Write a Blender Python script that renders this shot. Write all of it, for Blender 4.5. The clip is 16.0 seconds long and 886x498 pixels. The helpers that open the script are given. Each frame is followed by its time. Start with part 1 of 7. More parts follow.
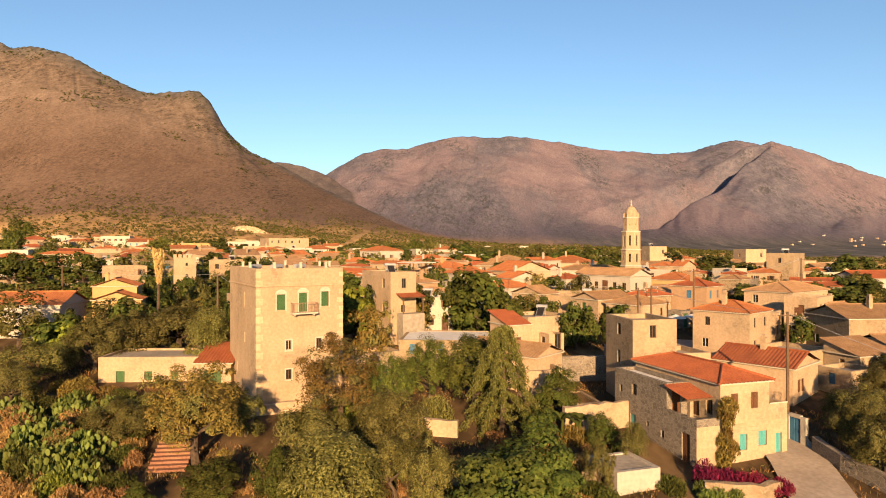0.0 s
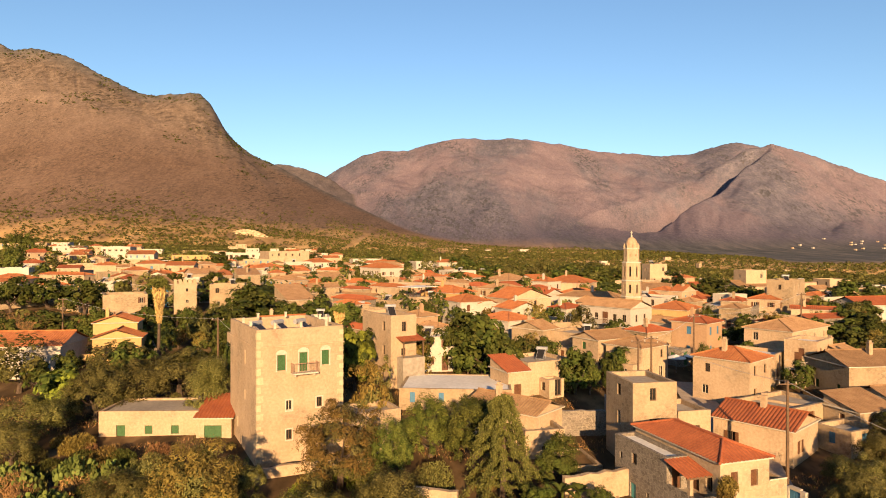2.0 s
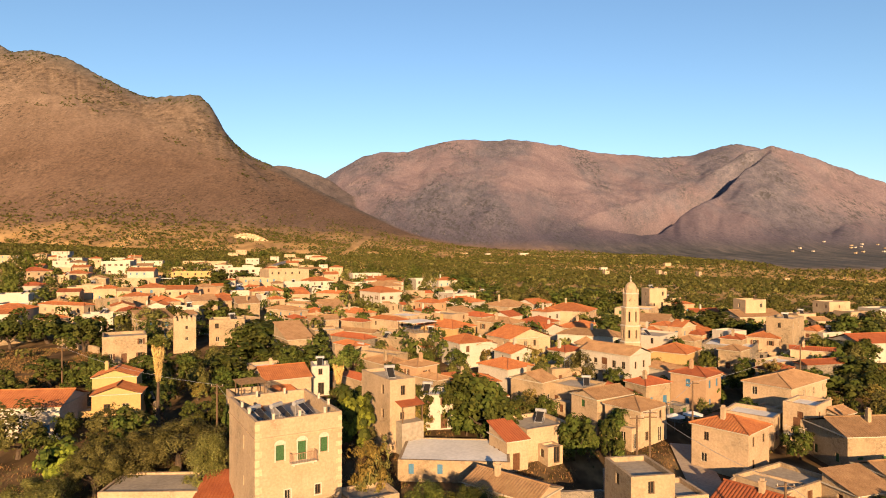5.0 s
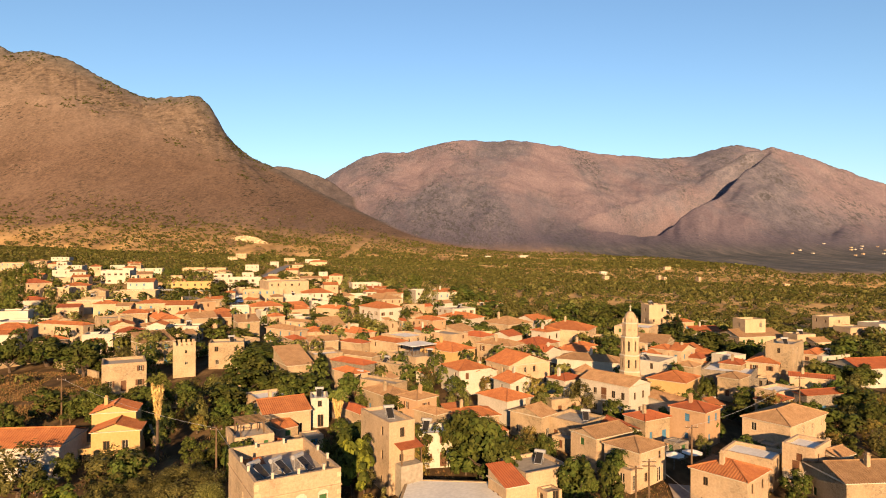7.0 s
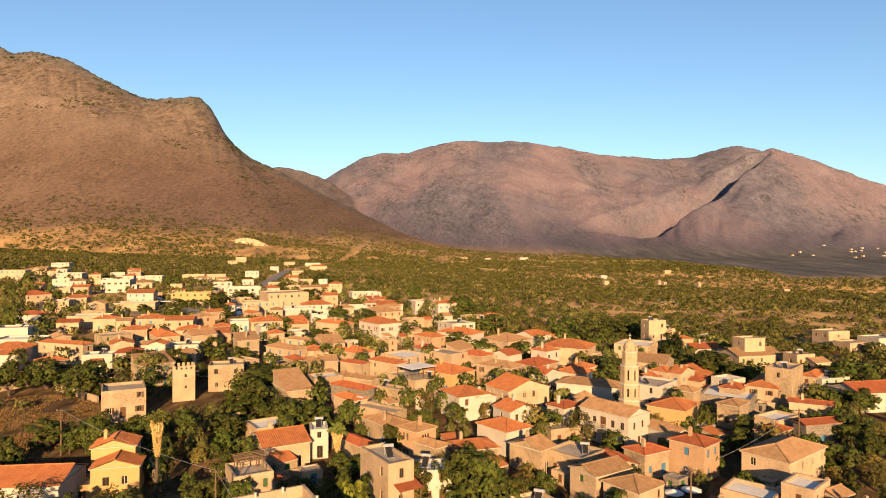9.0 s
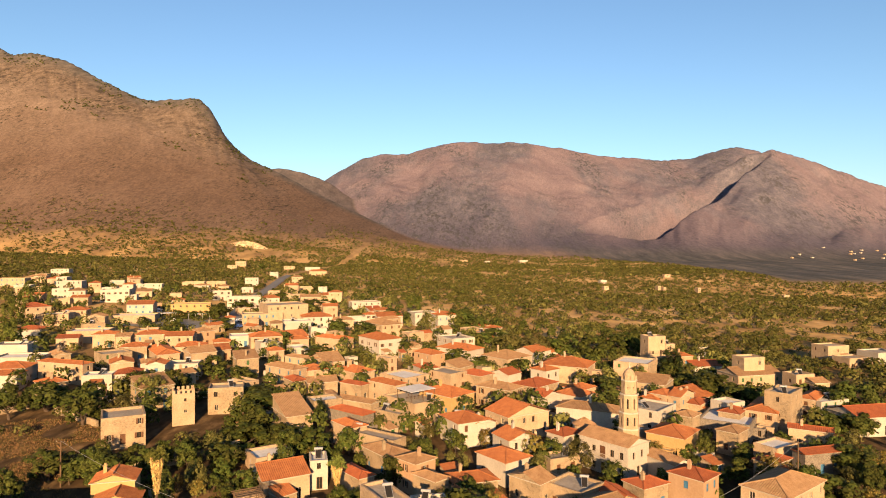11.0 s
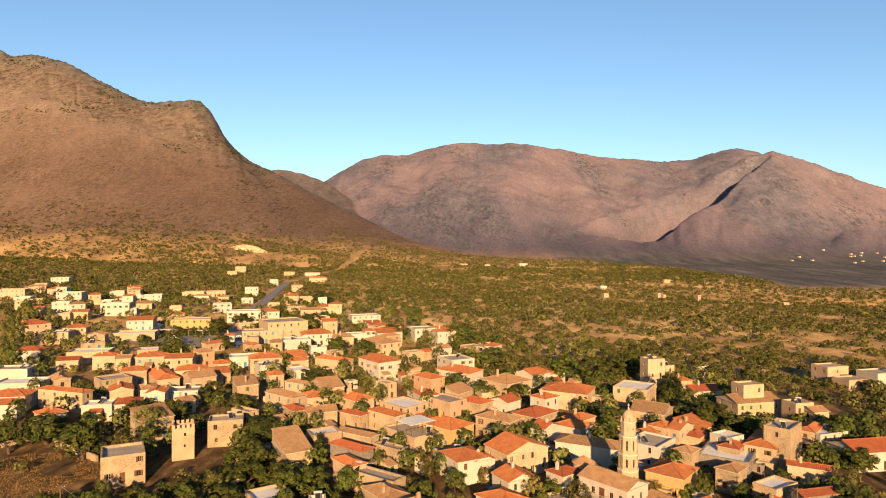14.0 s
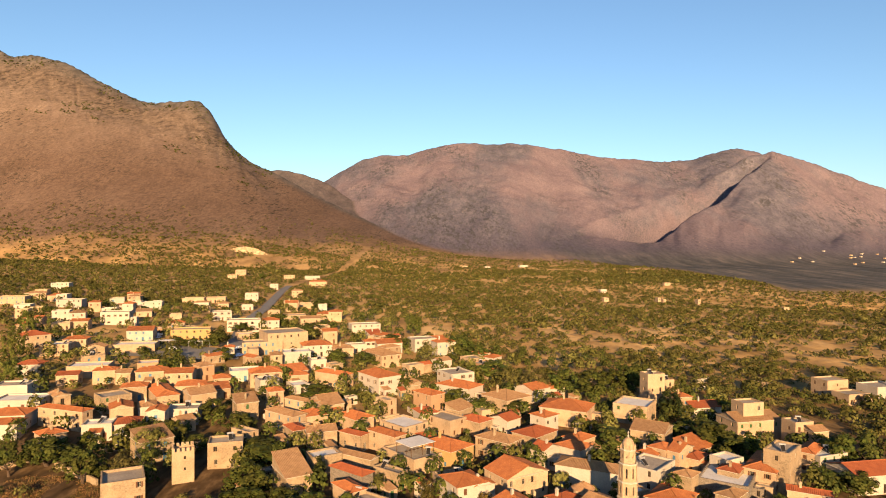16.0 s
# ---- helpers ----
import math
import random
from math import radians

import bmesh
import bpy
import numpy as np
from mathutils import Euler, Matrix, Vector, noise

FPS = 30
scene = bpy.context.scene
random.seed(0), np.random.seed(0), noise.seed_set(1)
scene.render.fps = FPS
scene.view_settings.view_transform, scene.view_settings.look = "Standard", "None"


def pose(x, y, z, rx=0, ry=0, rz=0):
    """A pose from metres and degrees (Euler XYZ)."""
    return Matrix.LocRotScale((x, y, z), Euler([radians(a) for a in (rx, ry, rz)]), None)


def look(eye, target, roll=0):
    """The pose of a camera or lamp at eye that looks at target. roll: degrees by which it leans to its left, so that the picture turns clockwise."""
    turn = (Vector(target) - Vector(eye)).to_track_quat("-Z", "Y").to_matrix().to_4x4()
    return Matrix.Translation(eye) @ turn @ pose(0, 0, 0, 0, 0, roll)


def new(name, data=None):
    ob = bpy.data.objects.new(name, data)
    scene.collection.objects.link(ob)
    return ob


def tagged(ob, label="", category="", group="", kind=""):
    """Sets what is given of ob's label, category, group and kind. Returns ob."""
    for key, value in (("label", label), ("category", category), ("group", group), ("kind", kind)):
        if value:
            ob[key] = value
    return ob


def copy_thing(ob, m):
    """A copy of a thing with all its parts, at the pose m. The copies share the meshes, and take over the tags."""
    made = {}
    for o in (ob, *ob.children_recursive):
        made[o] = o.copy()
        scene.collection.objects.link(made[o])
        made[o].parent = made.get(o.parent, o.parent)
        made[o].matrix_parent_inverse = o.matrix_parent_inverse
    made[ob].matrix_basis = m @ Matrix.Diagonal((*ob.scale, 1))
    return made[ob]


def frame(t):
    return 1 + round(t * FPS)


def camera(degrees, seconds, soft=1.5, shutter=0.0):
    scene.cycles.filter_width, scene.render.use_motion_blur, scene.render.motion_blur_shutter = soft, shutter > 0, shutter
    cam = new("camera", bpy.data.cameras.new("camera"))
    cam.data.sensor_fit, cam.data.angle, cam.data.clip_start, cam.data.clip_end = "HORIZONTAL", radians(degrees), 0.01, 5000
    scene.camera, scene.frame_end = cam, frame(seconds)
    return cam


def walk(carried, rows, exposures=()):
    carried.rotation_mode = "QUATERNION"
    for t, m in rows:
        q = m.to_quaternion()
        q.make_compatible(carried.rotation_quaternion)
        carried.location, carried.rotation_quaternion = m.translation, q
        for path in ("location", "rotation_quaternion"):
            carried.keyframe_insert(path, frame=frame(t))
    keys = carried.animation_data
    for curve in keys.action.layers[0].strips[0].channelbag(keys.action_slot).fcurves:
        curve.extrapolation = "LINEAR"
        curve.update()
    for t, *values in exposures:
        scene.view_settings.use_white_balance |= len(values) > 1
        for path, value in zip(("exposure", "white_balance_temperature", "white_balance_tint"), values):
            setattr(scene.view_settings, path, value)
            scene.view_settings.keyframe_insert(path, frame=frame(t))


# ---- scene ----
cam = camera(70.0, 16.0, 1.0)
METRES, EYE, TILT, LEAN, TURN = 44.0, 18.0, 0.0, 0.0, 0.0
ROWS = [
    (0.0, 0.0, 0.0, 0.0, 0.0, 0.0, -0.0),
    (0.5, 0.0002, -0.0008, 0.0314, -0.0, 0.04, -0.03),
    (1.0, -0.0001, -0.0011, 0.0633, 0.01, 0.06, -0.06),
    (1.5, -0.0001, -0.0011, 0.0955, 0.02, 0.06, -0.09),
    (2.0, -0.0004, -0.0013, 0.1279, 0.02, 0.05, -0.09),
    (2.5, -0.0003, -0.0013, 0.16, 0.01, 0.06, -0.11),
    (3.0, 0.0005, -0.0014, 0.1906, 0.02, 0.03, -0.12),
    (3.5, 0.0012, -0.0016, 0.2233, 0.02, 0.02, -0.12),
    (4.0, 0.0017, -0.0019, 0.2561, 0.02, 0.01, -0.12),
    (6.5, 0.0031, -0.0017, 0.4184, 0.03, -0.08, -0.21),
    (7.0, 0.0033, -0.0017, 0.4496, 0.02, -0.09, -0.22),
    (7.5, 0.0036, -0.0018, 0.4808, 0.02, -0.1, -0.23),
    (8.0, 0.004, -0.0016, 0.512, 0.02, -0.12, -0.25),
    (8.5, 0.0042, -0.0013, 0.5431, 0.02, -0.14, -0.25),
    (9.0, 0.0044, -0.0012, 0.5741, 0.02, -0.15, -0.27),
    (11.5, 0.0046, -0.0026, 0.7272, 0.0, -0.16, -0.3),
    (12.0, 0.0047, -0.0029, 0.7574, 0.01, -0.16, -0.31),
    (12.5, 0.0049, -0.0028, 0.787, 0.01, -0.18, -0.32),
    (13.0, 0.0053, -0.0029, 0.8171, 0.01, -0.2, -0.32),
    (13.5, 0.0054, -0.0027, 0.847, 0.01, -0.22, -0.33),
    (14.0, 0.0056, -0.0029, 0.8771, 0.0, -0.24, -0.34),
    (14.5, 0.0056, -0.0028, 0.9073, -0.0, -0.27, -0.35),
    (15.0, 0.006, -0.0029, 0.9376, 0.0, -0.29, -0.36),
    (15.5, 0.0061, -0.0022, 0.9686, 0.01, -0.31, -0.36),
    (16.0, 0.0062, -0.0016, 0.9999, 0.01, -0.34, -0.36),
]
walk(cam, [(t, pose(0, 0, EYE, TILT, LEAN, TURN) @ pose(METRES * x, METRES * y, METRES * z, 90 + pitch, roll, yaw)) for t, x, y, z, yaw, pitch, roll in ROWS])

# ---- light ----
SUN_X, SUN_Y, SUN_UP = 0.05, -1.0, 15.0
world = bpy.data.worlds.new("sky")
scene.world = world
world.use_nodes = True
wn = world.node_tree.nodes
sky = wn.new("ShaderNodeTexSky")
sky.sky_type = "NISHITA"
sky.sun_disc = False
sky.sun_elevation = radians(SUN_UP)
sky.sun_rotation = math.atan2(SUN_X, SUN_Y)
sky.altitude = 100
sky.dust_density = 0.7
sky.ozone_density = 2.0
tone = wn.new("ShaderNodeMixRGB")
tone.blend_type = "MULTIPLY"
tone.inputs[0].default_value = 1.0
tone.inputs[2].default_value = (0.95, 1.05, 1.12, 1)
world.node_tree.links.new(sky.outputs[0], tone.inputs[1])
world.node_tree.links.new(tone.outputs[0], wn["Background"].inputs[0])
wn["Background"].inputs[1].default_value = 0.047
sun = new("sun", bpy.data.lights.new("sun", "SUN"))
sun.data.energy = 5.0
sun.data.angle = radians(0.6)
sun.data.color = (1.0, 0.63, 0.31)
sun.matrix_world = look((SUN_X * 100, SUN_Y * 100, 100 * math.tan(radians(SUN_UP))), (0, 0, 0))
scene.view_settings.exposure = 1.80

# ---- materials ----
def material(name, dark, light, scale=1.0, rough=0.9, bump=0.3, detail=6.0, patch=0.12, vary=0.0, metal=0.0):
    """Two colours mixed by fine grain and by broad patches, with a fine relief; vary: change from object to object."""
    m = bpy.data.materials.new(name)
    m.use_nodes = True
    nt = m.node_tree
    bs = nt.nodes["Principled BSDF"]
    bs.inputs["Roughness"].default_value = rough
    bs.inputs["Metallic"].default_value = metal
    bs.inputs["Specular IOR Level"].default_value = 0.25
    co = nt.nodes.new("ShaderNodeTexCoord")
    fine, broad = nt.nodes.new("ShaderNodeTexNoise"), nt.nodes.new("ShaderNodeTexNoise")
    fine.inputs["Scale"].default_value, fine.inputs["Detail"].default_value = scale * 6, detail
    broad.inputs["Scale"].default_value, broad.inputs["Detail"].default_value = scale * patch * 6, 4
    for n in (fine, broad):
        nt.links.new(co.outputs["Object"], n.inputs["Vector"])
    add = nt.nodes.new("ShaderNodeMath")
    add.operation = "MULTIPLY_ADD"
    add.inputs[1].default_value, add.inputs[2].default_value = 0.55, 0.0
    nt.links.new(fine.outputs[0], add.inputs[0])
    add2 = nt.nodes.new("ShaderNodeMath")
    add2.operation = "MULTIPLY_ADD"
    add2.inputs[1].default_value = 0.45
    nt.links.new(broad.outputs[0], add2.inputs[0])
    nt.links.new(add.outputs[0], add2.inputs[2])
    ramp = nt.nodes.new("ShaderNodeValToRGB")
    ramp.color_ramp.elements[0].position, ramp.color_ramp.elements[1].position = 0.36, 0.64
    ramp.color_ramp.elements[0].color, ramp.color_ramp.elements[1].color = (*dark, 1), (*light, 1)
    nt.links.new(add2.outputs[0], ramp.inputs[0])
    out = ramp.outputs[0]
    if vary:
        info, hsv, mr = nt.nodes.new("ShaderNodeObjectInfo"), nt.nodes.new("ShaderNodeHueSaturation"), nt.nodes.new("ShaderNodeMapRange")
        mr.inputs["To Min"].default_value, mr.inputs["To Max"].default_value = 1 - vary, 1 + vary
        nt.links.new(info.outputs["Random"], mr.inputs["Value"])
        nt.links.new(mr.outputs[0], hsv.inputs["Value"])
        nt.links.new(out, hsv.inputs["Color"])
        out = hsv.outputs[0]
    nt.links.new(out, bs.inputs["Base Color"])
    if bump:
        b = nt.nodes.new("ShaderNodeBump")
        b.inputs["Strength"].default_value, b.inputs["Distance"].default_value = bump, 0.1 / scale
        nt.links.new(fine.outputs[0], b.inputs["Height"])
        nt.links.new(b.outputs[0], bs.inputs["Normal"])
    return m


def stonework(name, dark, light, mortar, size=2.2, plaster=0.45, vary=0.08):
    """Rubble masonry whose joints show through worn lime plaster."""
    m = material(name, dark, light, 0.6, 0.92, 0.25, vary=vary)
    nt = m.node_tree
    bs = nt.nodes["Principled BSDF"]
    base = bs.inputs["Base Color"].links[0].from_socket
    co = nt.nodes.new("ShaderNodeTexCoord")
    mp = nt.nodes.new("ShaderNodeMapping")
    mp.inputs["Scale"].default_value = (1, 1, 1.7)
    nt.links.new(co.outputs["Object"], mp.inputs["Vector"])
    edge, cell, wear = nt.nodes.new("ShaderNodeTexVoronoi"), nt.nodes.new("ShaderNodeTexVoronoi"), nt.nodes.new("ShaderNodeTexNoise")
    edge.feature = "DISTANCE_TO_EDGE"
    for n in (edge, cell):
        n.inputs["Scale"].default_value = size
        nt.links.new(mp.outputs[0], n.inputs["Vector"])
    wear.inputs["Scale"].default_value, wear.inputs["Detail"].default_value = 0.35, 5
    nt.links.new(co.outputs["Object"], wear.inputs["Vector"])
    shade = nt.nodes.new("ShaderNodeMixRGB")
    shade.blend_type = "MULTIPLY"
    shade.inputs[0].default_value = 0.45
    bw = nt.nodes.new("ShaderNodeRGBToBW")
    nt.links.new(cell.outputs["Color"], bw.inputs[0])
    nt.links.new(base, shade.inputs[1])
    nt.links.new(bw.outputs[0], shade.inputs[2])
    joint = nt.nodes.new("ShaderNodeMapRange")
    joint.inputs["From Max"].default_value = 0.07
    nt.links.new(edge.outputs["Distance"], joint.inputs["Value"])
    mix = nt.nodes.new("ShaderNodeMixRGB")
    mix.inputs[1].default_value = (*mortar, 1)
    nt.links.new(joint.outputs[0], mix.inputs[0])
    nt.links.new(shade.outputs[0], mix.inputs[2])
    cover = nt.nodes.new("ShaderNodeMapRange")
    cover.inputs["From Min"].default_value, cover.inputs["From Max"].default_value = plaster - 0.08, plaster + 0.08
    nt.links.new(wear.outputs[0], cover.inputs["Value"])
    last = nt.nodes.new("ShaderNodeMixRGB")
    nt.links.new(cover.outputs[0], last.inputs[0])
    nt.links.new(mix.outputs[0], last.inputs[1])
    nt.links.new(base, last.inputs[2])
    nt.links.new(last.outputs[0], bs.inputs["Base Color"])
    b = nt.nodes.new("ShaderNodeBump")
    b.inputs["Strength"].default_value, b.inputs["Distance"].default_value = 0.5, 0.05
    nt.links.new(joint.outputs[0], b.inputs["Height"])
    nt.links.new(b.outputs[0], bs.inputs["Normal"])
    return m


WALLS = {
    "cream": stonework("cream_plaster", (0.231, 0.165, 0.104), (0.318, 0.235, 0.156), (0.245, 0.198, 0.139), 2.0, 0.40),
    "stone": stonework("buff_stone", (0.194, 0.139, 0.085), (0.273, 0.204, 0.131), (0.221, 0.178, 0.122), 2.2, 0.50),
    "grey": stonework("grey_stone", (0.119, 0.098, 0.077), (0.185, 0.156, 0.128), (0.190, 0.164, 0.133), 2.4, 0.75),
    "white": material("whitewash", (0.242, 0.212, 0.177), (0.313, 0.282, 0.241), 0.5, 0.9, 0.12, vary=0.06),
    "yellow": material("yellow_render", (0.250, 0.162, 0.066), (0.310, 0.205, 0.092), 0.5, 0.9, 0.12),
    "pink": material("apricot_render", (0.220, 0.136, 0.079), (0.273, 0.180, 0.110), 0.5, 0.9, 0.15, vary=0.06),
}
ROOFS = {
    "orange": material("orange_tile", (0.162, 0.049, 0.016), (0.274, 0.105, 0.037), 1.1, 0.85, 0.2, vary=0.18),
    "red": material("red_tile", (0.140, 0.036, 0.014), (0.225, 0.068, 0.025), 1.1, 0.85, 0.2, vary=0.18),
    "tan": material("weathered_tile", (0.137, 0.075, 0.035), (0.236, 0.145, 0.077), 1.3, 0.9, 0.25, vary=0.18),
}
CONCRETE = material("roof_concrete", (0.170, 0.146, 0.117), (0.264, 0.228, 0.182), 0.4, 0.9, 0.15, vary=0.15)
WHITE_ROOF = material("white_roof_coat", (0.38, 0.37, 0.36), (0.50, 0.49, 0.47), 0.4, 0.8, 0.1)
WOOD = material("weathered_wood", (0.048, 0.029, 0.017), (0.104, 0.065, 0.037), 2.0, 0.8, 0.3)
PALE = material("pale_frame", (0.259, 0.227, 0.179), (0.339, 0.307, 0.254), 1.0, 0.8, 0.1)
SHUTTERS = {
    "green": material("green_paint", (0.017, 0.048, 0.014), (0.033, 0.080, 0.029), 2.0, 0.6, 0.1),
    "brown": material("brown_paint", (0.048, 0.019, 0.009), (0.094, 0.043, 0.019), 2.0, 0.6, 0.1),
    "blue": material("blue_paint", (0.024, 0.080, 0.150), (0.048, 0.128, 0.212), 2.0, 0.6, 0.1),
    "teal": material("teal_paint", (0.037, 0.165, 0.170), (0.065, 0.227, 0.227), 2.0, 0.6, 0.1),
    "orange": material("varnished_pine", (0.179, 0.071, 0.019), (0.246, 0.113, 0.033), 2.0, 0.6, 0.1),
}
METAL = material("grey_metal", (0.136, 0.136, 0.145), (0.255, 0.255, 0.264), 2.0, 0.45, 0.05, metal=0.15)
RUST = material("rusty_iron", (0.136, 0.076, 0.051), (0.221, 0.136, 0.093), 3.0, 0.7, 0.1)
DARKROOM = material("dark_glass", (0.012, 0.011, 0.010), (0.022, 0.020, 0.018), 1.0, 0.12, 0.0)


# ---- ground ----
def lattice(ix, iy, seed):
    h = (ix.astype(np.int64) * 374761393 + iy.astype(np.int64) * 668265263 + seed * 1442695041) & 0x7FFFFFFF
    h = ((h ^ (h >> 13)) * 1274126177) & 0x7FFFFFFF
    return ((h ^ (h >> 16)) & 0xFFFF) / 65535.0


def grain(x, y, size, octaves=4, seed=1):
    """Smooth random relief between -1 and 1, its largest forms size metres across."""
    x, y = np.asarray(x, float), np.asarray(y, float)
    total, amp, out = 0.0, 1.0, 0.0
    for k in range(octaves):
        fx, fy = x / size * 2 ** k, y / size * 2 ** k
        ix, iy = np.floor(fx), np.floor(fy)
        tx, ty = fx - ix, fy - iy
        tx, ty = tx * tx * (3 - 2 * tx), ty * ty * (3 - 2 * ty)
        a, b = lattice(ix, iy, seed + k), lattice(ix + 1, iy, seed + k)
        c, d = lattice(ix, iy + 1, seed + k), lattice(ix + 1, iy + 1, seed + k)
        out = out + amp * ((a + (b - a) * tx) * (1 - ty) + (c + (d - c) * tx) * ty)
        total += amp
        amp *= 0.5
    return 2 * out / total - 1


LEFT_U = (-1.6, -0.75, -0.700, -0.684, -0.642, -0.602, -0.557, -0.521, -0.486, -0.459, -0.423, -0.392, -0.379, -0.365, -0.356, -0.343, -0.321, -0.298, -0.271, -0.20, -0.085, 0.0, 0.3)
LEFT_E = (0.33, 0.310, 0.305, 0.293, 0.296, 0.285, 0.263, 0.245, 0.227, 0.221, 0.223, 0.228, 0.223, 0.205, 0.187, 0.165, 0.141, 0.127, 0.118, 0.076, 0.022, -0.004, -0.02)
BACK_U = (-0.5, -0.30, -0.271, -0.249, -0.218, -0.188, -0.164, -0.12, -0.075, -0.039, 0.05, 0.2)
BACK_E = (0.08, 0.114, 0.1175, 0.1165, 0.111, 0.0995, 0.084, 0.053, 0.026, 0.013, -0.004, -0.02)
FAR_U = (-0.5, -0.25, -0.187, -0.164, -0.129, -0.093, -0.062, -0.021, 0.023, 0.059, 0.104, 0.130, 0.157, 0.193, 0.237, 0.273, 0.309, 0.345, 0.389, 0.416, 0.447, 0.465, 0.49, 0.60, 0.9, 1.6)
FAR_E = (0.02, 0.07, 0.1005, 0.1155, 0.135, 0.1415, 0.1405, 0.151, 0.161, 0.160, 0.1638, 0.163, 0.157, 0.152, 0.143, 0.139, 0.139, 0.1335, 0.136, 0.146, 0.154, 0.1555, 0.1525, 0.11, 0.05, 0.02)
RIGHT_U = (-0.2, 0.20, 0.282, 0.309, 0.354, 0.416, 0.461, 0.4785, 0.4965, 0.519, 0.55, 0.586, 0.63, 0.666, 0.70, 0.82, 1.0, 1.6)
RIGHT_E = (-0.03, -0.02, 0.012, 0.031, 0.065, 0.111, 0.140, 0.1505, 0.1528, 0.153, 0.145, 0.1335, 0.1155, 0.102, 0.0915, 0.055, 0.03, 0.01)
RIM = 62.0


def smooth(t):
    t = np.clip(t, 0, 1)
    return t * t * (3 - 2 * t)


def plain(x, y):
    """The village's plateau: it rises from the road, leans down to the east, and breaks off at its far edge."""
    z = 2.4 + 9.6 * (1 - np.exp(-np.maximum(y - 45, -30) / 100)) - 0.034 * x * smooth((y - 40) / 260)
    return z + 0.004 * np.maximum(y - 250, 0) * smooth((150 - x) / 300)


def rise(u, y, us, es, foot, ridge, power, low, wander=1.0, spread=0.03):
    t = (y - foot) / (ridge - foot)
    loose = np.clip(1 - t, 0, 1) ** 0.7
    u = u + wander * loose * (0.05 * grain(u * 1800, y, 330, 4, 41) + 0.02 * grain(u * 1800, y, 90, 3, 43))
    soft = 0.006 + spread * loose
    e = sum(np.interp(u + k / 4 * soft, us, es) for k in range(-4, 5)) / 9
    top = RIM + e * ridge
    up = low + (top - low) * np.clip(t, 0, 1) ** power - 0.05 * np.maximum(foot - y, 0)
    return np.where(t > 1, top - (y - ridge) * 0.45, up)


def over_edge(x, y):
    """How far a place lies beyond the plateau's edge, 0 to 1."""
    deep = np.maximum(y, 1.0)
    u = np.clip(x / deep, -1.6, 1.6)
    return smooth((deep - 1700 + 2200 * np.clip(u - 0.10, 0, 0.45)) / 130)


def terrain(x, y):
    """Height of the ground, how much it belongs to the far eastern mountains, and how craggy it is (0 to 1)."""
    x, y = np.asarray(x, float), np.asarray(y, float)
    z = plain(x, y)
    deep = np.maximum(y, 1.0)
    u = np.clip(x / deep, -1.6, 1.6)
    beyond = over_edge(x, y)
    z = z * (1 - beyond) + (-14 + 0.022 * np.maximum(deep - 1000, 0)) * beyond
    far = smooth((deep - 350) / 350)
    big, fine, crag = grain(x, y, 260, 5, 3), grain(x, y, 70, 4, 9), grain(x, y, 34, 4, 15)
    left = rise(u, deep, LEFT_U, LEFT_E, 880, 1800, 1.22 + 0.25 * smooth((u + 0.62) / 0.4), 20 - 8 * smooth((u + 0.5) / 0.5), 0.25, 0.2)
    high = smooth((deep - 1380) / 300) * smooth((-0.24 - u) / 0.1)
    left = left + np.clip((left - 60) / 200, 0, 1) * (7 * big + (2.0 + 2 * high) * fine + (0.6 + 3.5 * high) * crag)
    left = left - 3 * high * np.clip(1 - np.abs(grain(u * 1800, deep * 0.25, 60, 3, 57)) * 5, 0, 1) * smooth((1800 - deep) / 60)
    back = rise(u, deep, BACK_U, BACK_E, 1200, 2200, 1.7, 20)
    east = np.maximum(rise(u, deep, FAR_U, FAR_E, 1450, 2700, 1.35, 24), -200)
    spur = grain(u * 2600, deep * 0.22, 210, 4, 91)
    east = east + 38 * spur * smooth((deep - 1550) / 300) * smooth((2600 - deep) / 250)
    # the ravine behind the western shoulder of the right-hand mountain
    shoulder = 0.342 + 0.155 * np.clip((deep - 1850) / 450, -0.5, 1) + 0.006 * grain(x, y, 120, 3, 71)
    west = (shoulder - u) / 0.13
    cut = np.where(west > 0, np.clip(1.4 - 1.4 * west, 0, 1), np.clip(1 + west * 6, 0, 1))
    right = rise(u, deep, RIGHT_U, RIGHT_E, 1550, 2350, 1.25, 10)
    right = right + 12 * spur * smooth((deep - 1550) / 300) * smooth((2300 - deep) / 200)
    east = np.maximum(east, right)
    east = east - 150 * cut * smooth((deep - 1760) / 200) * smooth((2400 - deep) / 200)
    steep = np.clip((east - 60) / 200, 0, 1)
    east = east + steep * (9 * big + 6 * fine + 4 * crag)
    back = back + np.clip((back - 60) / 200, 0, 1) * (9 * big + 6 * fine + 3 * crag)
    mountain = np.maximum(np.maximum(left, back), east)
    z = np.maximum(z, mountain * far + (1 - far) * -50)
    z = z + 0.25 * grain(x, y, 14, 3, 5) * smooth((deep - 20) / 40)
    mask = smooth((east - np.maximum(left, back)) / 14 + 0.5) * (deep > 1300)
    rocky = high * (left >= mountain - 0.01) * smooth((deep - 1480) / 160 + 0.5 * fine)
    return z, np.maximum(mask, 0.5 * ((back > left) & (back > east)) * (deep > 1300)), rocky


def ground_z(x, y):
    return terrain(x, y)[0]


def gz(x, y):
    return float(ground_z(x, y))


